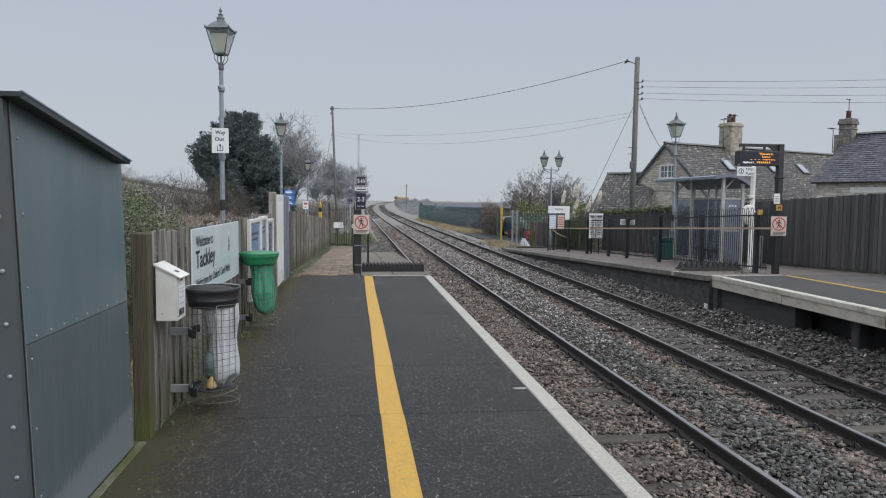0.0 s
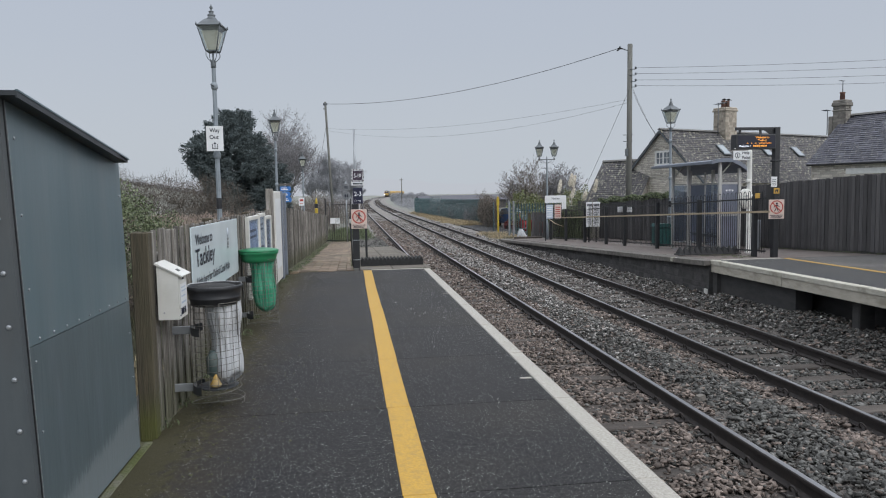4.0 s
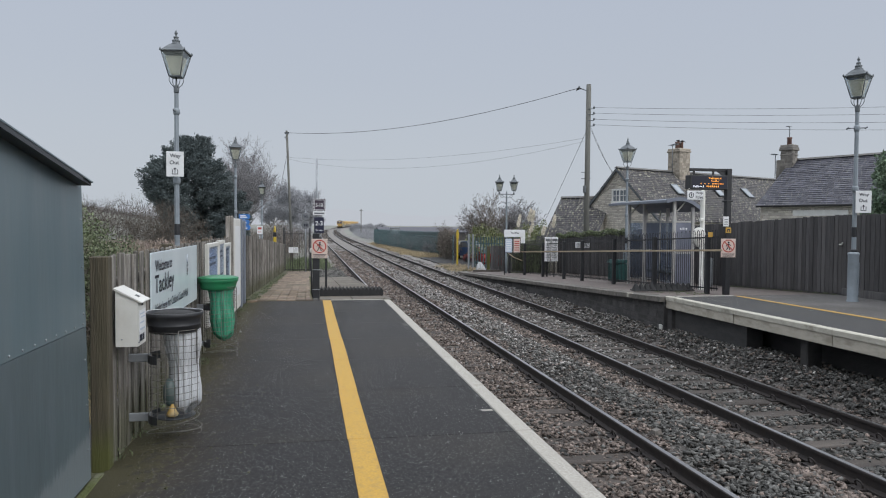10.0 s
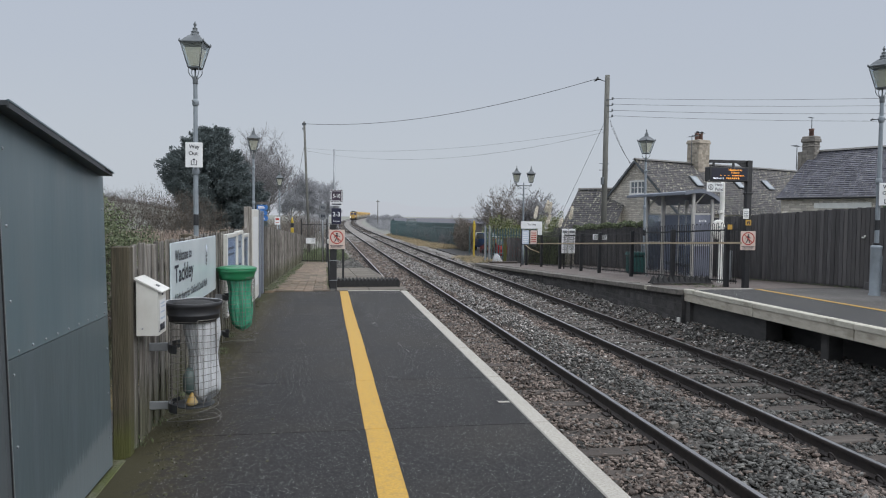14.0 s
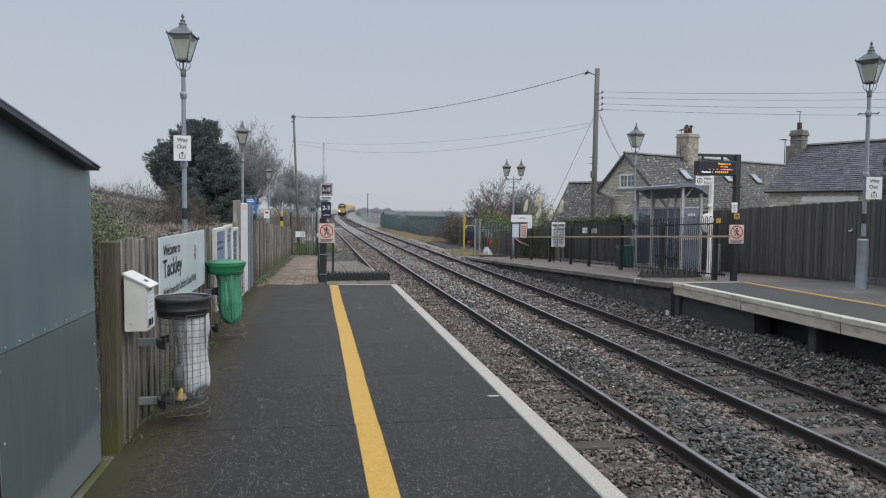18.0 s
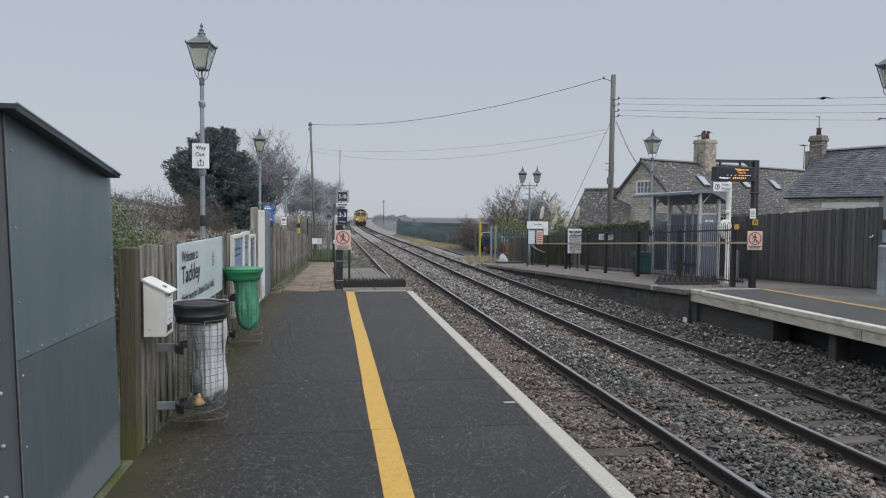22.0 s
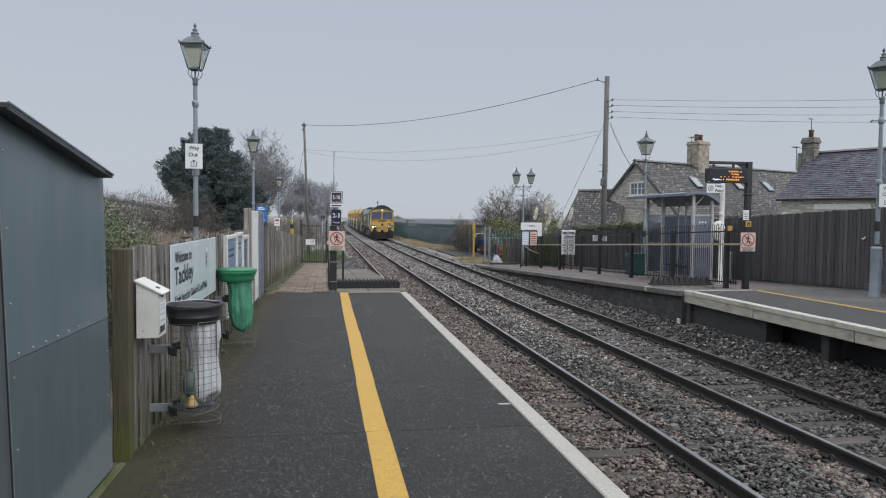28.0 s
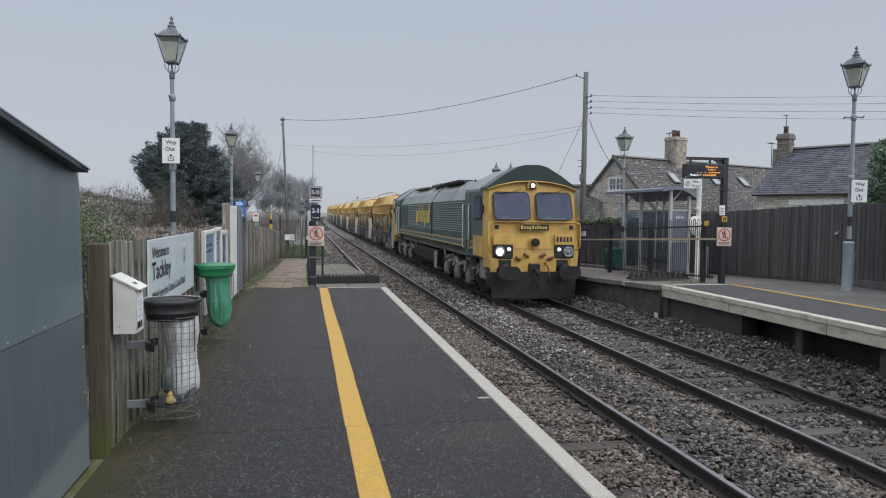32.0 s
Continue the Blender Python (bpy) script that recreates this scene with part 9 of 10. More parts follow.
def build_cab(loco, at, flip, lit):
    m = Matrix.Translation((0, at, 0)) @ pose(0, 0, 0, 0, 0, 180 if flip else 0)
    c = part("cab", loft([[(-1.30, face_y(0.98), 0.98), (1.30, face_y(0.98), 0.98), (1.33, 0, 1.4), (1.33, 0.0, 2.25), (1.26, face_y(3.2), 3.2), (0.55, face_y(3.42) - 0.02, 3.45), (0.0, face_y(3.42) - 0.02, 3.5), (-0.55, face_y(3.42) - 0.02, 3.45), (-1.26, face_y(3.2), 3.2), (-1.33, 0.0, 2.25), (-1.33, 0, 1.4)],
                          [(-1.30, 0.62, 0.98), (1.30, 0.62, 0.98), (1.34, 0.62, 1.4), (1.34, 0.62, 2.25), (1.34, 0.62, 3.16), (0.55, 0.62, 3.55), (0.0, 0.62, 3.6), (-0.55, 0.62, 3.55), (-1.34, 0.62, 3.16), (-1.34, 0.62, 2.25), (-1.34, 0.62, 1.4)],
                          ]), "loco_yellow", loco, "yellow cab front", m=m)
    part("cab_rear", loft([[(-1.31, y, 1.2), (1.31, y, 1.2), (1.33, y, 2.25), (1.33, y, 3.15), (0.55, y, 3.55), (0, y, 3.6), (-0.55, y, 3.55), (-1.33, y, 3.15), (-1.33, y, 2.25)] for y in (0.622, 2.95)]), "loco_green", c)
    for s in (-1, 1):
        part("side_skirt", MB().box(min(s * 1.335, s * 1.342), max(s * 1.335, s * 1.342), 0.6, 1.75, 1.25, 1.85), "loco_yellow", c, "dirty yellow lower cab side")
    roof = [(-1.345, 3.17), (-1.335, 3.25), (-0.8, 3.62), (-0.42, 3.83), (-0.2, 3.885), (0.2, 3.885), (0.42, 3.83), (0.8, 3.62), (1.335, 3.25), (1.345, 3.17), (0.95, 3.315), (0.5, 3.40), (0, 3.43), (-0.5, 3.40), (-0.95, 3.315)]
    part("cab_roof", MB().prism(roof, 0.20, 0.95, "y"), "loco_dark", c, "dark green peaked cab roof")
    part("roof_edge", MB().tube([(-1.33, 0.19, 3.18), (-0.95, 0.19, 3.31), (-0.5, 0.19, 3.395), (0, 0.19, 3.425), (0.5, 0.19, 3.395), (0.95, 0.19, 3.31), (1.33, 0.19, 3.18)], 0.02, 6), "loco_yellow", c)
    part("cab_roof_rear", MB().prism([(p * 0.985, q - 0.02) for p, q in roof], 0.952, 2.95, "y"), "loco_roof", c)
    for x0, x1 in ((-1.17, -0.085), (0.085, 1.17)):
        mid = (x0 + x1) / 2
        for mt, nm, o, e in (("rubber", "window_seal", 0.012, 0.0), ("cab_glass", "windscreen", 0.022, 0.026)):
            pr = rounded(x0 + e, x1 - e, 2.31 + e, 3.12 - e, 0.15 - e)
            vs = [(x, face_y(z) - o, z) for x, z in pr] + [(x, face_y(z) + 0.02, z) for x, z in pr]
            k = len(pr)
            part(nm, MB().add(vs, [tuple(range(k)), tuple(range(2 * k - 1, k - 1, -1))] + [(i, (i + 1) % k, k + (i + 1) % k, k + i) for i in range(k)]), mt, c)
        part("wiper", MB().tube([(mid + 0.30, face_y(3.1) - 0.05, 3.20), (mid + 0.05, face_y(3.1) - 0.05, 3.11), (mid - 0.38, face_y(3.05) - 0.045, 3.07)], 0.010, 5), "black", c)
        part("desk_clutter", MB().box(mid - 0.42, mid + 0.30, face_y(2.36) - 0.0245, face_y(2.36) - 0.02, 2.345, 2.375).box(mid - 0.3, mid - 0.12, face_y(2.4) - 0.0245, face_y(2.4) - 0.02, 2.375, 2.42), "grey_ink", c, "pale papers along the cab desk")
    for s in (-1, 1):
        part("side_window", MB().prism(rounded(0.78, 1.62, 2.3, 3.02, 0.1), s * 1.335, s * 1.352, "x"), "rubber", c)
        part("side_pane", MB().prism(rounded(0.84, 1.56, 2.36, 2.96, 0.08), s * 1.35, s * 1.358, "x"), "cab_glass", c)
        part("mirror", MB().box(s * 1.36 - 0.03, s * 1.36 + 0.03, 0.55, 0.66, 2.5, 2.75, 0.01), "black", c)
        part("door", MB().box(min(s * 1.33, s * 1.345), max(s * 1.33, s * 1.345), 2.2, 2.85, 1.3, 3.1), "loco_green", c)
        part("door_window", MB().box(min(s * 1.345, s * 1.352), max(s * 1.345, s * 1.352), 2.3, 2.72, 2.35, 2.95), "cab_glass", c)
        for y in (2.12, 2.92):
            part("handrail", MB().tube([(s * 1.35, y, 1.4), (s * 1.41, y, 1.45), (s * 1.41, y, 2.75), (s * 1.35, y, 2.8)], 0.018, 6), "offwhite", c)
        st = MB()
        for z in (0.45, 0.75, 1.05):
            st.box(s * 1.2 - 0.12, s * 1.2 + 0.12, 2.25, 2.8, z, z + 0.03)
        st.box(s * 1.2 - 0.12, s * 1.2 + 0.12, 2.22, 2.26, 0.42, 1.2).box(s * 1.2 - 0.12, s * 1.2 + 0.12, 2.79, 2.83, 0.42, 1.2)
        part("cab_steps", st, "underframe", c)
        # lamp cluster
        cl = part("lamp_cluster", MB().box(s * 0.9 - 0.29, s * 0.9 + 0.29, -0.03, 0.05, 1.24, 1.62, 0.02), "black", c)
        part("headlight_bezel", MB().lathe([(0.10, 0.0), (0.15, 0.0), (0.15, 0.05), (0.12, 0.06), (0.10, 0.03)], 20), "steel", cl, m=Matrix.Translation((s * 1.01, -0.025, 1.43)) @ pose(0, 0, 0, 90))
        on = lit and s < 0
        part("headlight", MB().lathe([(0.005, 0.02), (0.098, 0.0), (0.098, 0.025), (0.005, 0.045)], 20), "lit" if on else "lens", cl, "lit headlight" if on else "", m=Matrix.Translation((s * 1.01, -0.035, 1.43)) @ pose(0, 0, 0, 90))
        part("marker_light", MB().lathe([(0.005, 0.0), (0.055, 0.0), (0.048, 0.03), (0.005, 0.04)], 6), "lit_marker" if lit else "lens", cl, m=Matrix.Translation((s * 0.74, -0.035, 1.50)) @ pose(0, 0, 0, 90))
        part("panel", MB().box(s * 0.9 - 0.29, s * 0.9 + 0.29, -0.03, 0.01, 1.63, 1.93, 0.008), "loco_yellow", c)
        part("front_rail", MB().tube([(s * 1.2, -0.01, 2.24), (s * 1.33, -0.07, 2.23), (s * 1.35, -0.07, 2.1), (s * 1.35, -0.07, 1.62), (s * 1.32, -0.06, 1.52), (s * 1.24, 0, 1.5)], 0.02, 6), "loco_yellow", c)
        part("step_recess", MB().box(s * 0.84 - 0.17, s * 0.84 + 0.17, -0.026, 0.02, 0.86, 1.2), "black", c)
        part("corner_leg", MB().box(s * 1.17 - 0.1, s * 1.17 + 0.1, -0.03, 0.05, 0.84, 1.25, 0.015), "loco_yellow", c)
        bf = part("buffer", MB().prism(rounded(s * 0.87 - 0.31, s * 0.87 + 0.31, 0.70, 1.06, 0.16), -0.60, -0.55, "y"), "plough_black", c)
        part("buffer_shank", MB().tube([(s * 0.87, -0.56, 0.92), (s * 0.87, 0.0, 0.95)], [0.13, 0.17], 12), "plough_black", bf)
        for x, z, q in ((0.48, 1.245, 24), (0.24, 1.33, 30)):
            part("cable_socket", MB().lathe([(0.042, -0.09), (0.05, -0.07), (0.05, 0.07), (0.035, 0.10)], 10), "copper", c, "tarnished cable socket cap", m=Matrix.Translation((s * x, -0.07, z)) @ pose(0, 0, 0, 20, s * (90 - q), 0))
        bars([(s * 1.1 - 0.06, s * 1.1 + 0.06, 2.06, 2.18)], "ink", c, Matrix.Translation((0, -0.004, 0)), "warning_plate")
    part("lower_face", MB().prism([(-0.66, 1.26), (0.66, 1.26), (0.66, 0.77), (0.17, 0.77), (0.17, 1.10), (-0.17, 1.10), (-0.17, 0.77), (-0.66, 0.77)], -0.024, 0.05, "y"), "loco_yellow", c)
    part("sill", MB().tube([(-1.25, -0.05, 2.27), (1.25, -0.05, 2.27)], 0.016, 6), "loco_yellow", c)
    part("join_line", MB().box(-0.62, 0.62, -0.006, 0.0, 1.50, 1.512).box(-1.3, 1.3, -0.006, 0.0, 2.235, 2.245), "plough_black", c)
    part("top_light", MB().box(-0.16, 0.16, face_y(3.3) - 0.12, face_y(3.3) + 0.1, 3.19, 3.42, 0.03), "loco_yellow", c)
    part("top_lens_ring", MB().lathe([(0.08, 0.0), (0.105, 0.0), (0.105, 0.02), (0.08, 0.02)], 18), "black", c, m=Matrix.Translation((0, face_y(3.3) - 0.122, 3.30)) @ pose(0, 0, 0, 90))
    part("top_lens", MB().lathe([(0.005, 0.02), (0.062, 0.0), (0.062, 0.03), (0.005, 0.04)], 18), "lit_marker" if lit else "lens", c, m=Matrix.Translation((0, face_y(3.3) - 0.125, 3.30)) @ pose(0, 0, 0, 90))
    part("name_plate", MB().box(-0.43, 0.43, -0.014, 0.0, 2.03, 2.2), "black", c)
    bars([(-0.40, -0.335, 2.07, 2.175)] + [(-0.30 + 0.078 * k, -0.252 + 0.078 * k, 2.05 if k == 2 else 2.075, 2.17 if k in (3, 5) else 2.145) for k in range(9)], "logo_yellow", c, Matrix.Translation((0, -0.0155, 0)), "name_shapes")
    bars([(0.66 + 0.1 * k, 0.722 + 0.1 * k, 1.71, 1.85) for k in range(5)], "ink", c, Matrix.Translation((0, -0.0315, 0)), "number_bars")
    part("hatch_box", MB().box(-0.12, 0.12, -0.05, 0.01, 1.58, 1.84, 0.03), "loco_yellow", c)
    part("socket", MB().lathe([(0.12, 0.0), (0.12, 0.06), (0.09, 0.09), (0.03, 0.07)], 14), "plough_black", c, m=Matrix.Translation((0.02, -0.05, 1.70)) @ pose(0, 0, 0, 90))
    hk = part("coupling", MB().box(-0.16, 0.16, -0.12, 0.1, 0.75, 1.1, 0.03).tube([(0, -0.1, 0.95), (0, -0.35, 0.9), (0, -0.4, 0.78)], 0.05, 8), "rubber", c)
    part("hose", MB().tube([(0.33, -0.03, 1.12), (0.36, -0.2, 1.0), (0.40, -0.22, 0.7), (0.42, -0.15, 0.5)], 0.022, 7), "red_oxide", hk)
    part("hose", MB().tube([(-0.05, -0.15, 0.95), (-0.02, -0.3, 0.6), (0.05, -0.3, 0.45)], 0.025, 7), "rubber", hk)
    part("plough", MB().add([(-1.2, -0.10, 0.14), (0, -0.2, 0.12), (1.2, -0.10, 0.14), (1.25, -0.1, 0.86), (0, -0.14, 0.88), (-1.25, -0.1, 0.86), (-1.2, 0.1, 0.14), (1.2, 0.1, 0.14), (1.25, 0.1, 0.86), (-1.25, 0.1, 0.86)],
                            [(0, 1, 4, 5), (1, 2, 3, 4), (5, 4, 3, 8, 9), (0, 6, 7, 2, 1), (6, 9, 8, 7), (0, 5, 9, 6), (2, 7, 8, 3)]), "plough_black", c, "black snow plough")
    return c


def build_loco():
    lo = thing("locomotive", pose(0, 0, 0), "green and yellow diesel freight locomotive with lit headlights", "locomotive")
    wheels = bogie(lo, 2.0, 6.9, (2.65, 4.4, 6.2), 0.53) + bogie(lo, 14.5, 19.4, (15.2, 17.0, 18.75), 0.53)
    build_cab(lo, 0.0, False, True)
    build_cab(lo, 21.3, True, False)
    part("hood", MB().prism([(-1.29, 1.58), (-1.29, 2.92), (1.29, 2.92), (1.29, 1.58)], 2.952, 18.34, "y"), "loco_green", lo)
    seams = [2.955, 5.4, 9.0, 12.6, 16.2, 18.33]
    for a, b in zip(seams, seams[1:]):
        part("roof_panel", MB().prism([(-1.30, 2.925), (-1.05, 3.32), (-0.6, 3.64), (0.6, 3.64), (1.05, 3.32), (1.30, 2.925)], a + 0.01, b - 0.012, "y"), "loco_roof", lo, "dusty roof panel")
    part("fan_grille", MB().box(-0.85, 0.75, 12.7, 16.1, 3.60, 3.70, 0.03), "underframe", lo, "dark radiator grille on the roof")
    part("roof_hatch", MB().box(-0.95, 0.55, 5.7, 8.7, 3.56, 3.70, 0.05), "plough_black", lo, "sooty roof hatch")
    part("exhaust", MB().box(-0.9, 0.4, 9.4, 11.4, 3.58, 3.72, 0.05), "black", lo)
    part("roof_seam", MB().prism([(-1.315, 2.90), (-1.07, 3.34), (-0.6, 3.665), (0.6, 3.665), (1.07, 3.34), (1.315, 2.90)], 8.96, 9.04, "y"), "loco_dark", lo)
    for k in range(9):
        part("lifting_eye", MB().tube([(-0.72, 4.0 + 1.6 * k, 3.56), (-0.72, 4.08 + 1.6 * k, 3.66), (-0.72, 4.16 + 1.6 * k, 3.56)], 0.018, 5), "underframe", lo)
    for s in (-1, 1):
        for a, b in ((3.2, 8.9), (9.1, 15.8)):
            rib = MB()
            for k in range(13):
                z = 1.86 + k * 0.08
                rib.prism([(s * 1.291, z), (s * 1.318, z + 0.012), (s * 1.291, z + 0.05)], a, b, "y")
            part("louvre_panel", rib, "loco_green", lo, "ribbed side louvres", kind="stuff")
        part("door_seam", MB().box(min(s * 1.29, s * 1.325), max(s * 1.29, s * 1.325), 8.96, 9.03, 1.65, 2.95), "loco_dark", lo)
        part("side_grille", MB().box(min(s * 1.29, s * 1.31), max(s * 1.29, s * 1.31), 16.0, 17.9, 1.9, 2.85), "black", lo)
        part("side_rail", MB().tube([(s * 1.34, 3.1, 1.78), (s * 1.34, 18.2, 1.78)], 0.014, 6), "loco_green", lo)
        part("solebar", MB().box(min(s * 1.18, s * 1.34), max(s * 1.18, s * 1.34), 1.76, 19.55, 1.42, 1.66, 0.01), "loco_green", lo)
        part("stripe", MB().box(min(s * 1.34, s * 1.345), max(s * 1.34, s * 1.345), 1.78, 19.5, 1.60, 1.66), "stripe", lo)
        part("stripe", MB().box(min(s * 1.34, s * 1.345), max(s * 1.34, s * 1.345), 1.78, 19.5, 1.425, 1.485), "stripe", lo)
        sh = MB()
        for k in range(10):
            y, w = 9.45 + 0.37 * k, 0.22 if k % 4 else 0.28
            z0, z1 = (1.95 if k in (3, 9) else 2.1), (2.82 if k in (0, 5, 7) else 2.6)
            lean = -0.12 if s > 0 else 0.12
            pr = [(y, z0), (y + w, z0), (y + w - lean, z1), (y - lean, z1)]
            sh.prism(pr, min(s * 1.32, s * 1.33), max(s * 1.32, s * 1.33), "x")
        part("side_name_shapes", sh, "logo_yellow", lo)
        part("fuel_tank", MB().prism([(s * 0.2, 0.34), (s * 1.0, 0.34), (s * 1.2, 0.44), (s * 1.27, 0.60), (s * 1.27, 0.92), (s * 1.2, 1.02), (s * 0.2, 1.06)], 8.0, 13.2, "y"), "plough_black", lo)
        part("tank_panel", MB().box(min(s * 1.27, s * 1.285), max(s * 1.27, s * 1.285), 7.9, 8.55, 0.36, 1.02), "bogie", lo, "pale grey tank end plate")
        for y in (9.6, 10.9):
            part("air_tank", MB().tube([(s * 0.98, y, 1.27), (s * 0.98, y + 0.08, 1.27), (s * 0.98, y + 0.9, 1.27), (s * 0.98, y + 0.98, 1.27)], [0.12, 0.2, 0.2, 0.12], 12), "bogie", lo)
        part("traction_pipe", MB().tube([(s * 1.15, 7.1, 1.2), (s * 1.2, 6.6, 0.85), (s * 1.18, 5.4, 1.05)], 0.035, 6).tube([(s * 1.15, 13.6, 1.2), (s * 1.2, 14.1, 0.85), (s * 1.18, 15.6, 1.05)], 0.035, 6), "bogie", lo)
        part("pipe_run", MB().tube([(s * 1.22, 2.9, 1.33), (s * 1.22, 18.3, 1.33)], 0.04, 6), "underframe", lo)
        part("sandbox", MB().box(s * 1.0 - 0.2, s * 1.0 + 0.2, 0.9, 1.5, 0.55, 1.15, 0.04), "bogie", lo)
    part("chassis", MB().box(-1.15, 1.15, 0.4, 20.9, 1.12, 1.575), "underframe", lo)
    return lo, wheels


loco, loco_wheels = build_loco()


def build_wagon():
    w = thing("hopper_wagon", pose(0, 0, 0), "dirty yellow ribbed hopper wagon on grimy underframe", "railway wagon", "hopper wagons of the train")
    wl_ = bogie(w, 1.2, 3.9, (1.65, 3.45), 0.46) + bogie(w, 10.6, 13.3, (11.05, 12.85), 0.46)
    part("underframe", MB().box(-1.2, 1.2, 0.3, 14.2, 0.95, 1.2, 0.02), "underframe", w)
    hop = loft([[(-a, y0, z), (a, y0, z), (a, y1, z), (-a, y1, z)] for z, a, y0, y1 in ((1.75, 0.45, 4.2, 10.3), (2.3, 1.2, 2.7, 11.8), (2.45, 1.29, 2.2, 12.3), (3.0, 1.3, 1.7, 12.8), (3.56, 0.98, 3.0, 11.5))])
    part("hopper_body", hop, "wagon_yellow", w)
    part("cover", MB().prism([(-0.96, 3.562), (-0.7, 3.64), (0.7, 3.64), (0.96, 3.562)], 3.2, 11.3, "y"), "wagon_gear", w)
    rg = random.Random(77)
    for s in (-1, 1):
        for k in range(12):
            y = 2.35 + k * 0.89
            yt, ym = 3.15 + k * 0.745, 1.85 + k * 0.985
            part("rib", MB().tube([(s * 1.30, y, 2.42), (s * 1.325, ym, 3.0), (s * 1.0, yt, 3.575)], 0.05, 4, smooth=False), "wagon_yellow", w)
        for z, x in ((3.0, 1.33), (2.44, 1.31)):
            part("waist_beam", MB().box(min(s * (x - 0.04), s * (x + 0.04)), max(s * (x - 0.04), s * (x + 0.04)), 1.7 if z > 2.9 else 2.2, 12.8 if z > 2.9 else 12.3, z - 0.045, z + 0.045, 0.01), "wagon_yellow", w)
        part("top_rail", MB().tube([(s * 0.99, 2.6, 3.5), (s * 0.99, 3.0, 3.78), (s * 0.99, 11.5, 3.78), (s * 0.99, 11.9, 3.5)], 0.028, 5), "wagon_yellow", w)
        part("walkway", MB().box(min(s * 1.1, s * 1.36), max(s * 1.1, s * 1.36), 1.5, 13.0, 1.22, 1.26), "underframe", w)
        for y in (0.35, 14.15):
            d = 0.5 if y < 1 else -0.5
            part("end_stanchion", MB().box(min(s * 1.24, s * 1.33), max(s * 1.24, s * 1.33), y - 0.05, y + 0.05, 0.45, 1.95, 0.01), "offwhite", w, "pale grey end frame")
            lad = MB().tube([(s * 1.3, y, 1.95), (s * 1.3, y + d * 0.3, 2.05), (s * 1.3, y + d, 2.0), (s * 1.3, y + d, 0.5)], 0.03, 5)
            for z in (0.7, 1.0, 1.3, 1.6):
                lad.tube([(s * 1.3, y, z), (s * 1.3, y + d, z)], 0.02, 5)
            part("end_ladder", lad, "offwhite", w)
        for y0, y1 in ((0.4, 1.9), (12.6, 14.1)):
            part("grab_rail", MB().tube([(s * 1.25, y0, 1.3), (s * 1.25, y0, 3.3), (s * 1.05, y0 + 0.1, 3.66), (s * 1.05, y1, 3.7)], 0.028, 5), "wagon_yellow", w)
            part("grab_rail", MB().tube([(s * 1.25, y0, 2.6), (s * 1.25, y1, 2.6)], 0.025, 5).tube([(s * 1.25, y0, 3.1), (s * 1.25, y1, 3.1)], 0.025, 5), "offwhite", w)
            part("end_strut", MB().tube([(s * 1.1, y0, 1.3), (s * 1.15, (y0 + y1) / 2 + (0.5 if y0 < 1 else -0.5), 2.6)], 0.06, 6), "wagon_yellow", w)
        for k in range(8):
            y = 2.3 + k * 1.25
            part("side_strut", MB().tube([(s * 1.26, y, 1.2), (s * 1.29, y + 0.1, 2.45)], 0.05, 5), "wagon_yellow" if k % 3 else "bogie", w)
            part("chute", MB().prism([(y + 0.25, 2.3), (y + 1.0, 2.3), (y + 0.85, 1.5 + rg.uniform(-0.1, 0.15)), (y + 0.45, 1.5)], min(s * 0.95, s * 1.2), max(s * 0.95, s * 1.2), "x"), "wagon_gear" if k % 2 else "wagon_yellow", w)
            gear = MB()
            for _ in range(5):
                gy, gz = y + rg.uniform(0.1, 1.1), rg.uniform(1.3, 2.2)
                gear.box(min(s * 1.12, s * 1.3), max(s * 1.12, s * 1.3), gy - rg.uniform(0.05, 0.16), gy + rg.uniform(0.05, 0.16), gz - rg.uniform(0.04, 0.14), gz + rg.uniform(0.04, 0.16), 0.02)
            for _ in range(3):
                gear.tube([(s * 1.28, y + rg.uniform(0, 1.2), rg.uniform(1.28, 1.6)), (s * 1.28, y + rg.uniform(0, 1.2), rg.uniform(1.7, 2.4))], 0.024, 5)
            part("discharge_gear", gear, "wagon_gear" if k % 2 else "underframe", w, "greasy hopper discharge gear", kind="stuff")
        part("brake_gear", MB().box(s * 1.0 - 0.2, s * 1.0 + 0.2, 5.0, 6.4, 0.5, 0.95, 0.03).tube([(s * 1.05, 7.0, 0.75), (s * 1.05, 8.2, 0.75)], 0.2, 10).box(s * 1.1 - 0.1, s * 1.1 + 0.1, 8.8, 9.8, 0.45, 0.95, 0.02), "underframe", w)
    part("inner_dark", MB().box(-0.9, 0.9, 1.6, 12.9, 1.3, 2.25), "plough_black", w, "dark machinery space")
    part("end_platform", MB().box(-1.3, 1.3, 0.3, 1.3, 1.28, 1.34), "bogie", w)
    part("engine_box", MB().box(-0.9, 0.9, 0.5, 1.25, 1.35, 2.3, 0.05).box(-0.3, 0.7, 0.6, 1.2, 2.3, 2.9, 0.05), "underframe", w)
    part("red_gear", MB().box(-1.2, -0.92, 0.55, 1.2, 2.1, 2.75, 0.04), "red_oxide", w)
    for s in (-1, 1):
        for y in (0.0, 14.5):
            part("buffer", MB().tube([(s * 0.87, 0.3 if y < 1 else 14.2, 1.02), (s * 0.87, y, 1.02)], [0.1, 0.22], 12), "underframe", w)
    return w, wl_


wagon, wagon_wheels = build_wagon()
wagons = [wagon] + [copy_thing(wagon, pose(0, 0, 0)) for _ in range(13)]


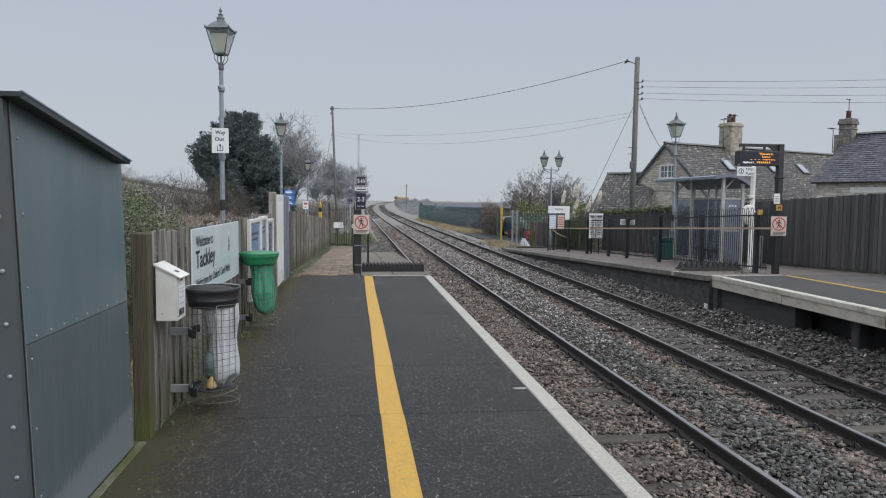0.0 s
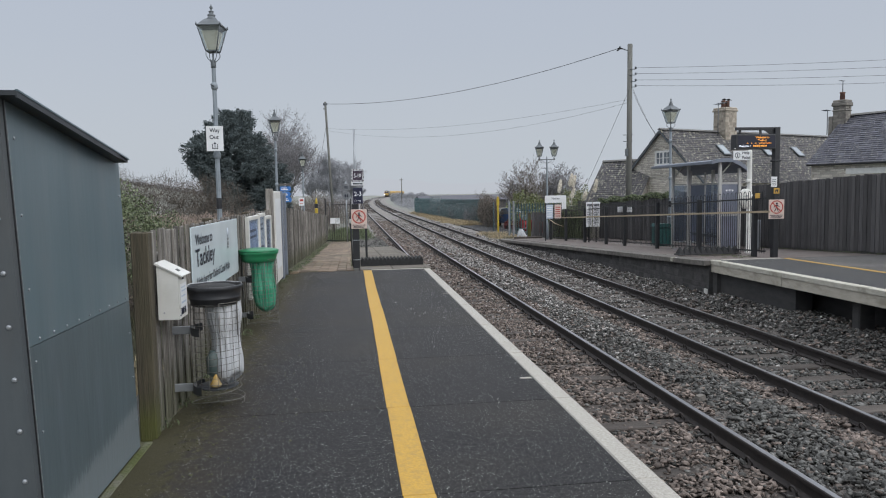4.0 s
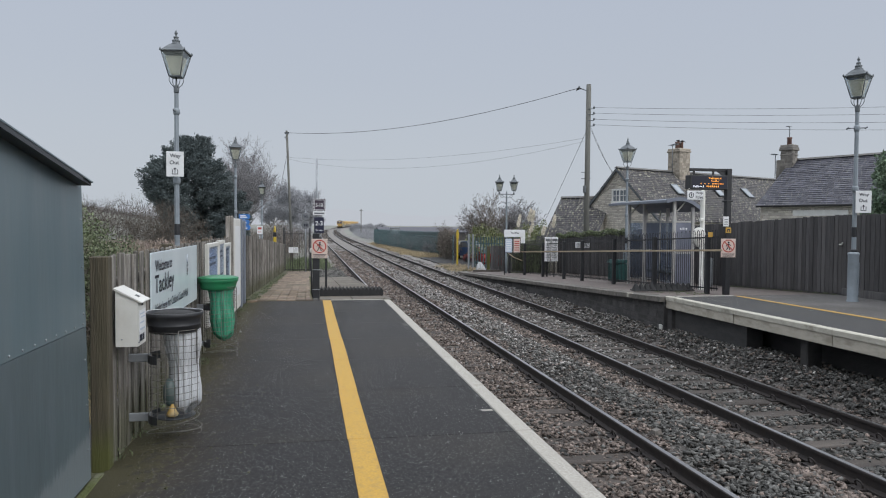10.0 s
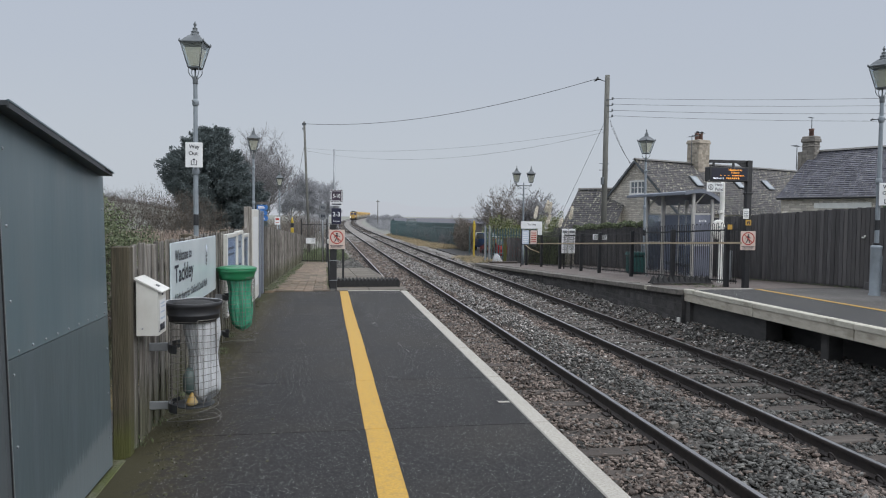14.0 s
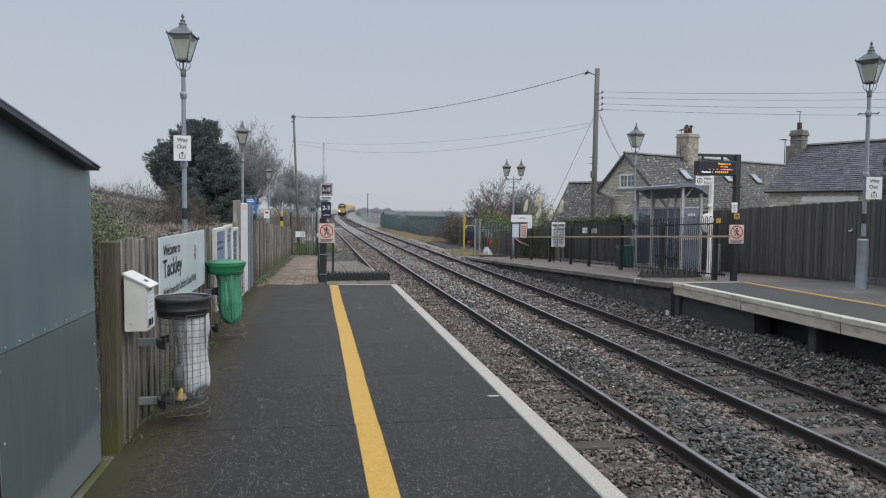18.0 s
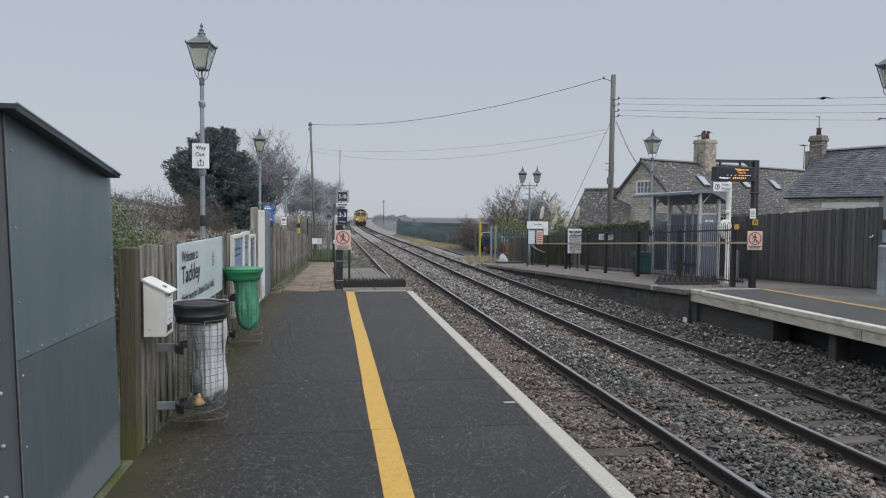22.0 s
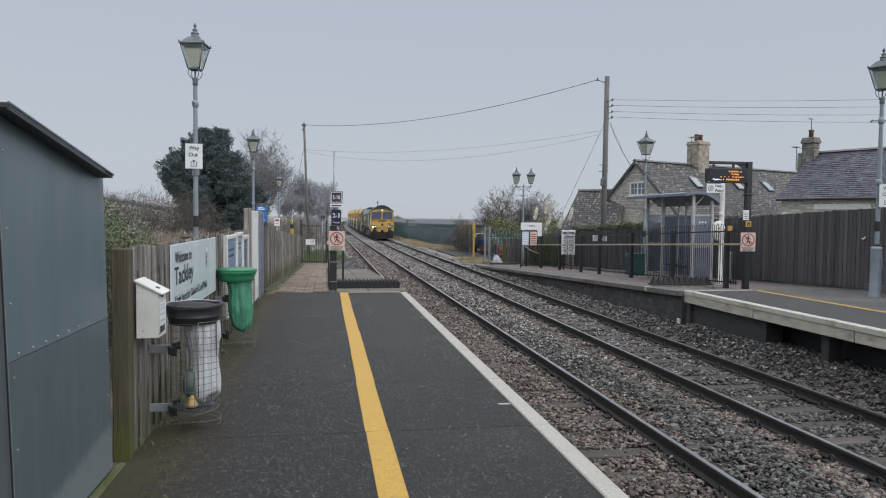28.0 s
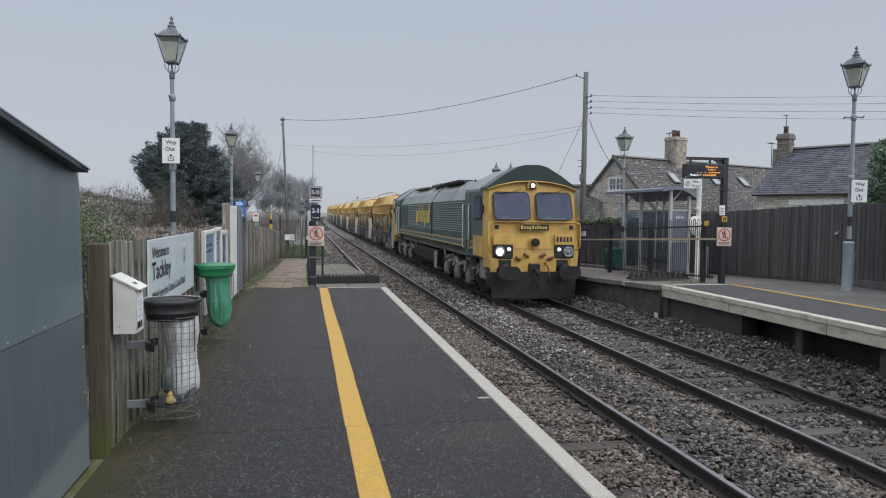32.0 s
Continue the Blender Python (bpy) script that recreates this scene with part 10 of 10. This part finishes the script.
# ---- the bird ----
def build_bird(label):
    b = thing("bird", pose(0, 0, 0), label, "bird", "black birds")
    part("body", MB().lathe([(0.005, -0.12), (0.02, -0.1), (0.035, -0.03), (0.04, 0.03), (0.03, 0.07), (0.024, 0.09), (0.026, 0.105), (0.018, 0.125), (0.005, 0.135), (0.001, 0.155)], 10), "feather", b, m=pose(0, 0, 0, -90))
    part("tail", MB().add([(-0.012, -0.09, 0), (0.012, -0.09, 0), (0.028, -0.19, -0.005), (-0.028, -0.19, -0.005), (-0.012, -0.09, 0.006), (0.012, -0.09, 0.006), (0.028, -0.19, 0.0), (-0.028, -0.19, 0.0)], [(0, 1, 2, 3), (7, 6, 5, 4), (0, 4, 5, 1), (1, 5, 6, 2), (2, 6, 7, 3), (3, 7, 4, 0)]), "feather", b)
    wings = []
    for s in (-1, 1):
        v = [(0, 0.05, 0), (s * 0.11, 0.07, 0.0), (s * 0.24, -0.01, 0), (s * 0.13, -0.06, 0), (0, -0.06, 0)]
        mb = MB().add(v + [(x, y, 0.006) for x, y, z in v], [(0, 1, 2, 3, 4), (9, 8, 7, 6, 5)] + [(i, (i + 1) % 5, 5 + (i + 1) % 5, 5 + i) for i in range(5)])
        wings.append(part("wing", mb, "feather", b, m=Matrix.Translation((s * 0.02, 0.02, 0.01))))
    return b, wings


bird, bird_wings = build_bird("small black bird that leaves the wire and flies off")
roof_birds = [build_bird("small black bird that leaves the cottage chimney and flies off") for _ in range(2)]
BIRD = (
    (19.6, 12.58, 31.75, 8.15),
    (19.8, 12.49, 31.76, 8.08),
    (20.0, 12.74, 32.13, 7.98),
    (20.1, 12.8, 32.31, 7.69),
    (20.2, 13.05, 32.58, 7.62),
    (20.3, 13.26, 32.84, 7.41),
    (20.4, 13.42, 33.01, 7.15),
    (20.5, 13.85, 32.84, 7.05),
    (20.6, 13.83, 32.52, 6.65),
    (20.8, 13.9, 30.96, 6.15),
    (21.0, 13.85, 28.92, 5.75),
    (21.2, 13.62, 26.4, 5.39),
    (21.4, 13.33, 23.9, 5.13),
    (21.6, 13.08, 21.39, 4.92),
    (21.8, 12.76, 18.89, 4.82),
    (22, 12.36, 16.41, 4.72),
    (22.2, 11.84, 13.95, 4.59),
    (22.4, 11.7, 11.4, 4.6),
    (22.8, 11.8, 6.5, 5.2),
)
ROOF_BIRDS = (
    ((24.0, 19.38, 34.36, 6.17), (24.1, 19.5, 34.3, 6.2), (24.3, 20.0, 34.3, 6.04), (24.6, 21.02, 34.3, 5.58), (24.8, 21.98, 34.3, 5.2), (25.0, 23.22, 34.3, 4.76), (25.3, 25.0, 34.6, 4.55), (26.0, 29.5, 36.5, 4.9), (27.0, 36.0, 40.0, 6.0)),
    ((24.1, 19.08, 34.24, 6.17), (24.3, 19.42, 34.3, 6.2), (24.6, 19.82, 34.3, 5.99), (24.8, 20.31, 34.3, 5.72), (25.0, 21.17, 34.3, 5.4), (25.2, 22.33, 34.3, 5.15), (25.5, 24.32, 34.3, 4.98), (26.2, 29.0, 36.0, 5.1), (27.2, 35.5, 40.0, 6.2)),
)


# ---- what moves ----
SPEED, FRONT_END = 15.1, 18.9


def on_track(y):
    return Vector((FAR_C + bend(y), y, RAIL_Z + rise(y)))


def rolling(front, b1, b2):
    """Pose of a vehicle whose front is at that distance and whose bogies sit b1 and b2 behind it."""
    p, q = on_track(front + b1), on_track(front + b2)
    d = (q - p).normalized()
    o = p - d * b1
    return pose(o.x, o.y, o.z, math.degrees(math.asin(d.z)), 0, -math.degrees(math.atan2(d.x, d.y)))


def motions():
    def front(t):
        return FRONT_END + SPEED * (32.0 - t)

    walk(loco, [(t, rolling(front(t), 4.4, 17.0)) for t in range(33)])
    for k, w in enumerate(wagons):
        walk(w, [(t, rolling(front(t) + 21.5 + 14.9 * k, 2.5, 12.0)) for t in range(33)])
    for w, r in [(x, 0.53) for x in loco_wheels] + [(x, 0.46) for x in wagon_wheels]:
        at = w.matrix_basis.translation.copy()
        walk(w, [(n / 30, Matrix.Translation(at) @ pose(0, 0, 0, math.degrees(SPEED * n / 30 / r) % 360)) for n in range(961)])
    fly(bird, bird_wings, BIRD, 60, (198, 240), [(24.5, 25, -18, 14), (28.0, 60, -80, 20)])
    for (b, wings), path in zip(roof_birds, ROOF_BIRDS):
        fly(b, wings, path, -70, (int(path[0][0] * 10) + 1, 272), [(29.0, 60, 60, 12)])


def fly(b, wings, path, facing, beats, onward):
    """A bird that sits until its path begins, flies along it and away."""
    rest = path[0]
    sit = pose(*rest[1:], 12, 0, facing)
    rows = [(0, sit), (rest[0] - 1.0, sit), (rest[0] - 0.1, sit)]
    for (t, x, y, z), (t1, x1, y1, z1) in zip(path, path[1:]):
        if t > rest[0]:
            dx, dy, dz = x1 - x, y1 - y, z1 - z
            rows.append((t, pose(x, y, z, math.degrees(math.atan2(dz, math.hypot(dx, dy))), 0, -math.degrees(math.atan2(dx, dy)))))
    t, x, y, z = path[-1]
    away = -math.degrees(math.atan2(onward[0][1] - x, onward[0][2] - y))
    rows.append((t, pose(x, y, z, 10, 0, away)))
    for t, x, y, z in onward:
        rows.append((t, pose(x, y, z, 5, 0, away)))
    rows.append((32.0, pose(x * 1.6, y * 1.7, z, 0, 0, away)))
    walk(b, rows)
    for s, wing in zip((-1, 1), wings):
        at = wing.matrix_basis.translation.copy()
        fold = Matrix.Translation(at) @ pose(0, 0, 0, 0, 0, 62 * s) @ pose(0, 0, 0, 0, 35 * s, 0)
        rr = [(0, fold), (rest[0] - 1.0, fold), (rest[0], fold)]
        for n in range(*beats):
            up = 35 * math.sin(n * 2.1) if not 214 <= n <= 218 else 6
            rr.append((n / 10, Matrix.Translation(at) @ pose(0, 0, 0, 0, -s * up, 0)))
        rr.append((32.0, Matrix.Translation(at)))
        walk(wing, rr)


motions()
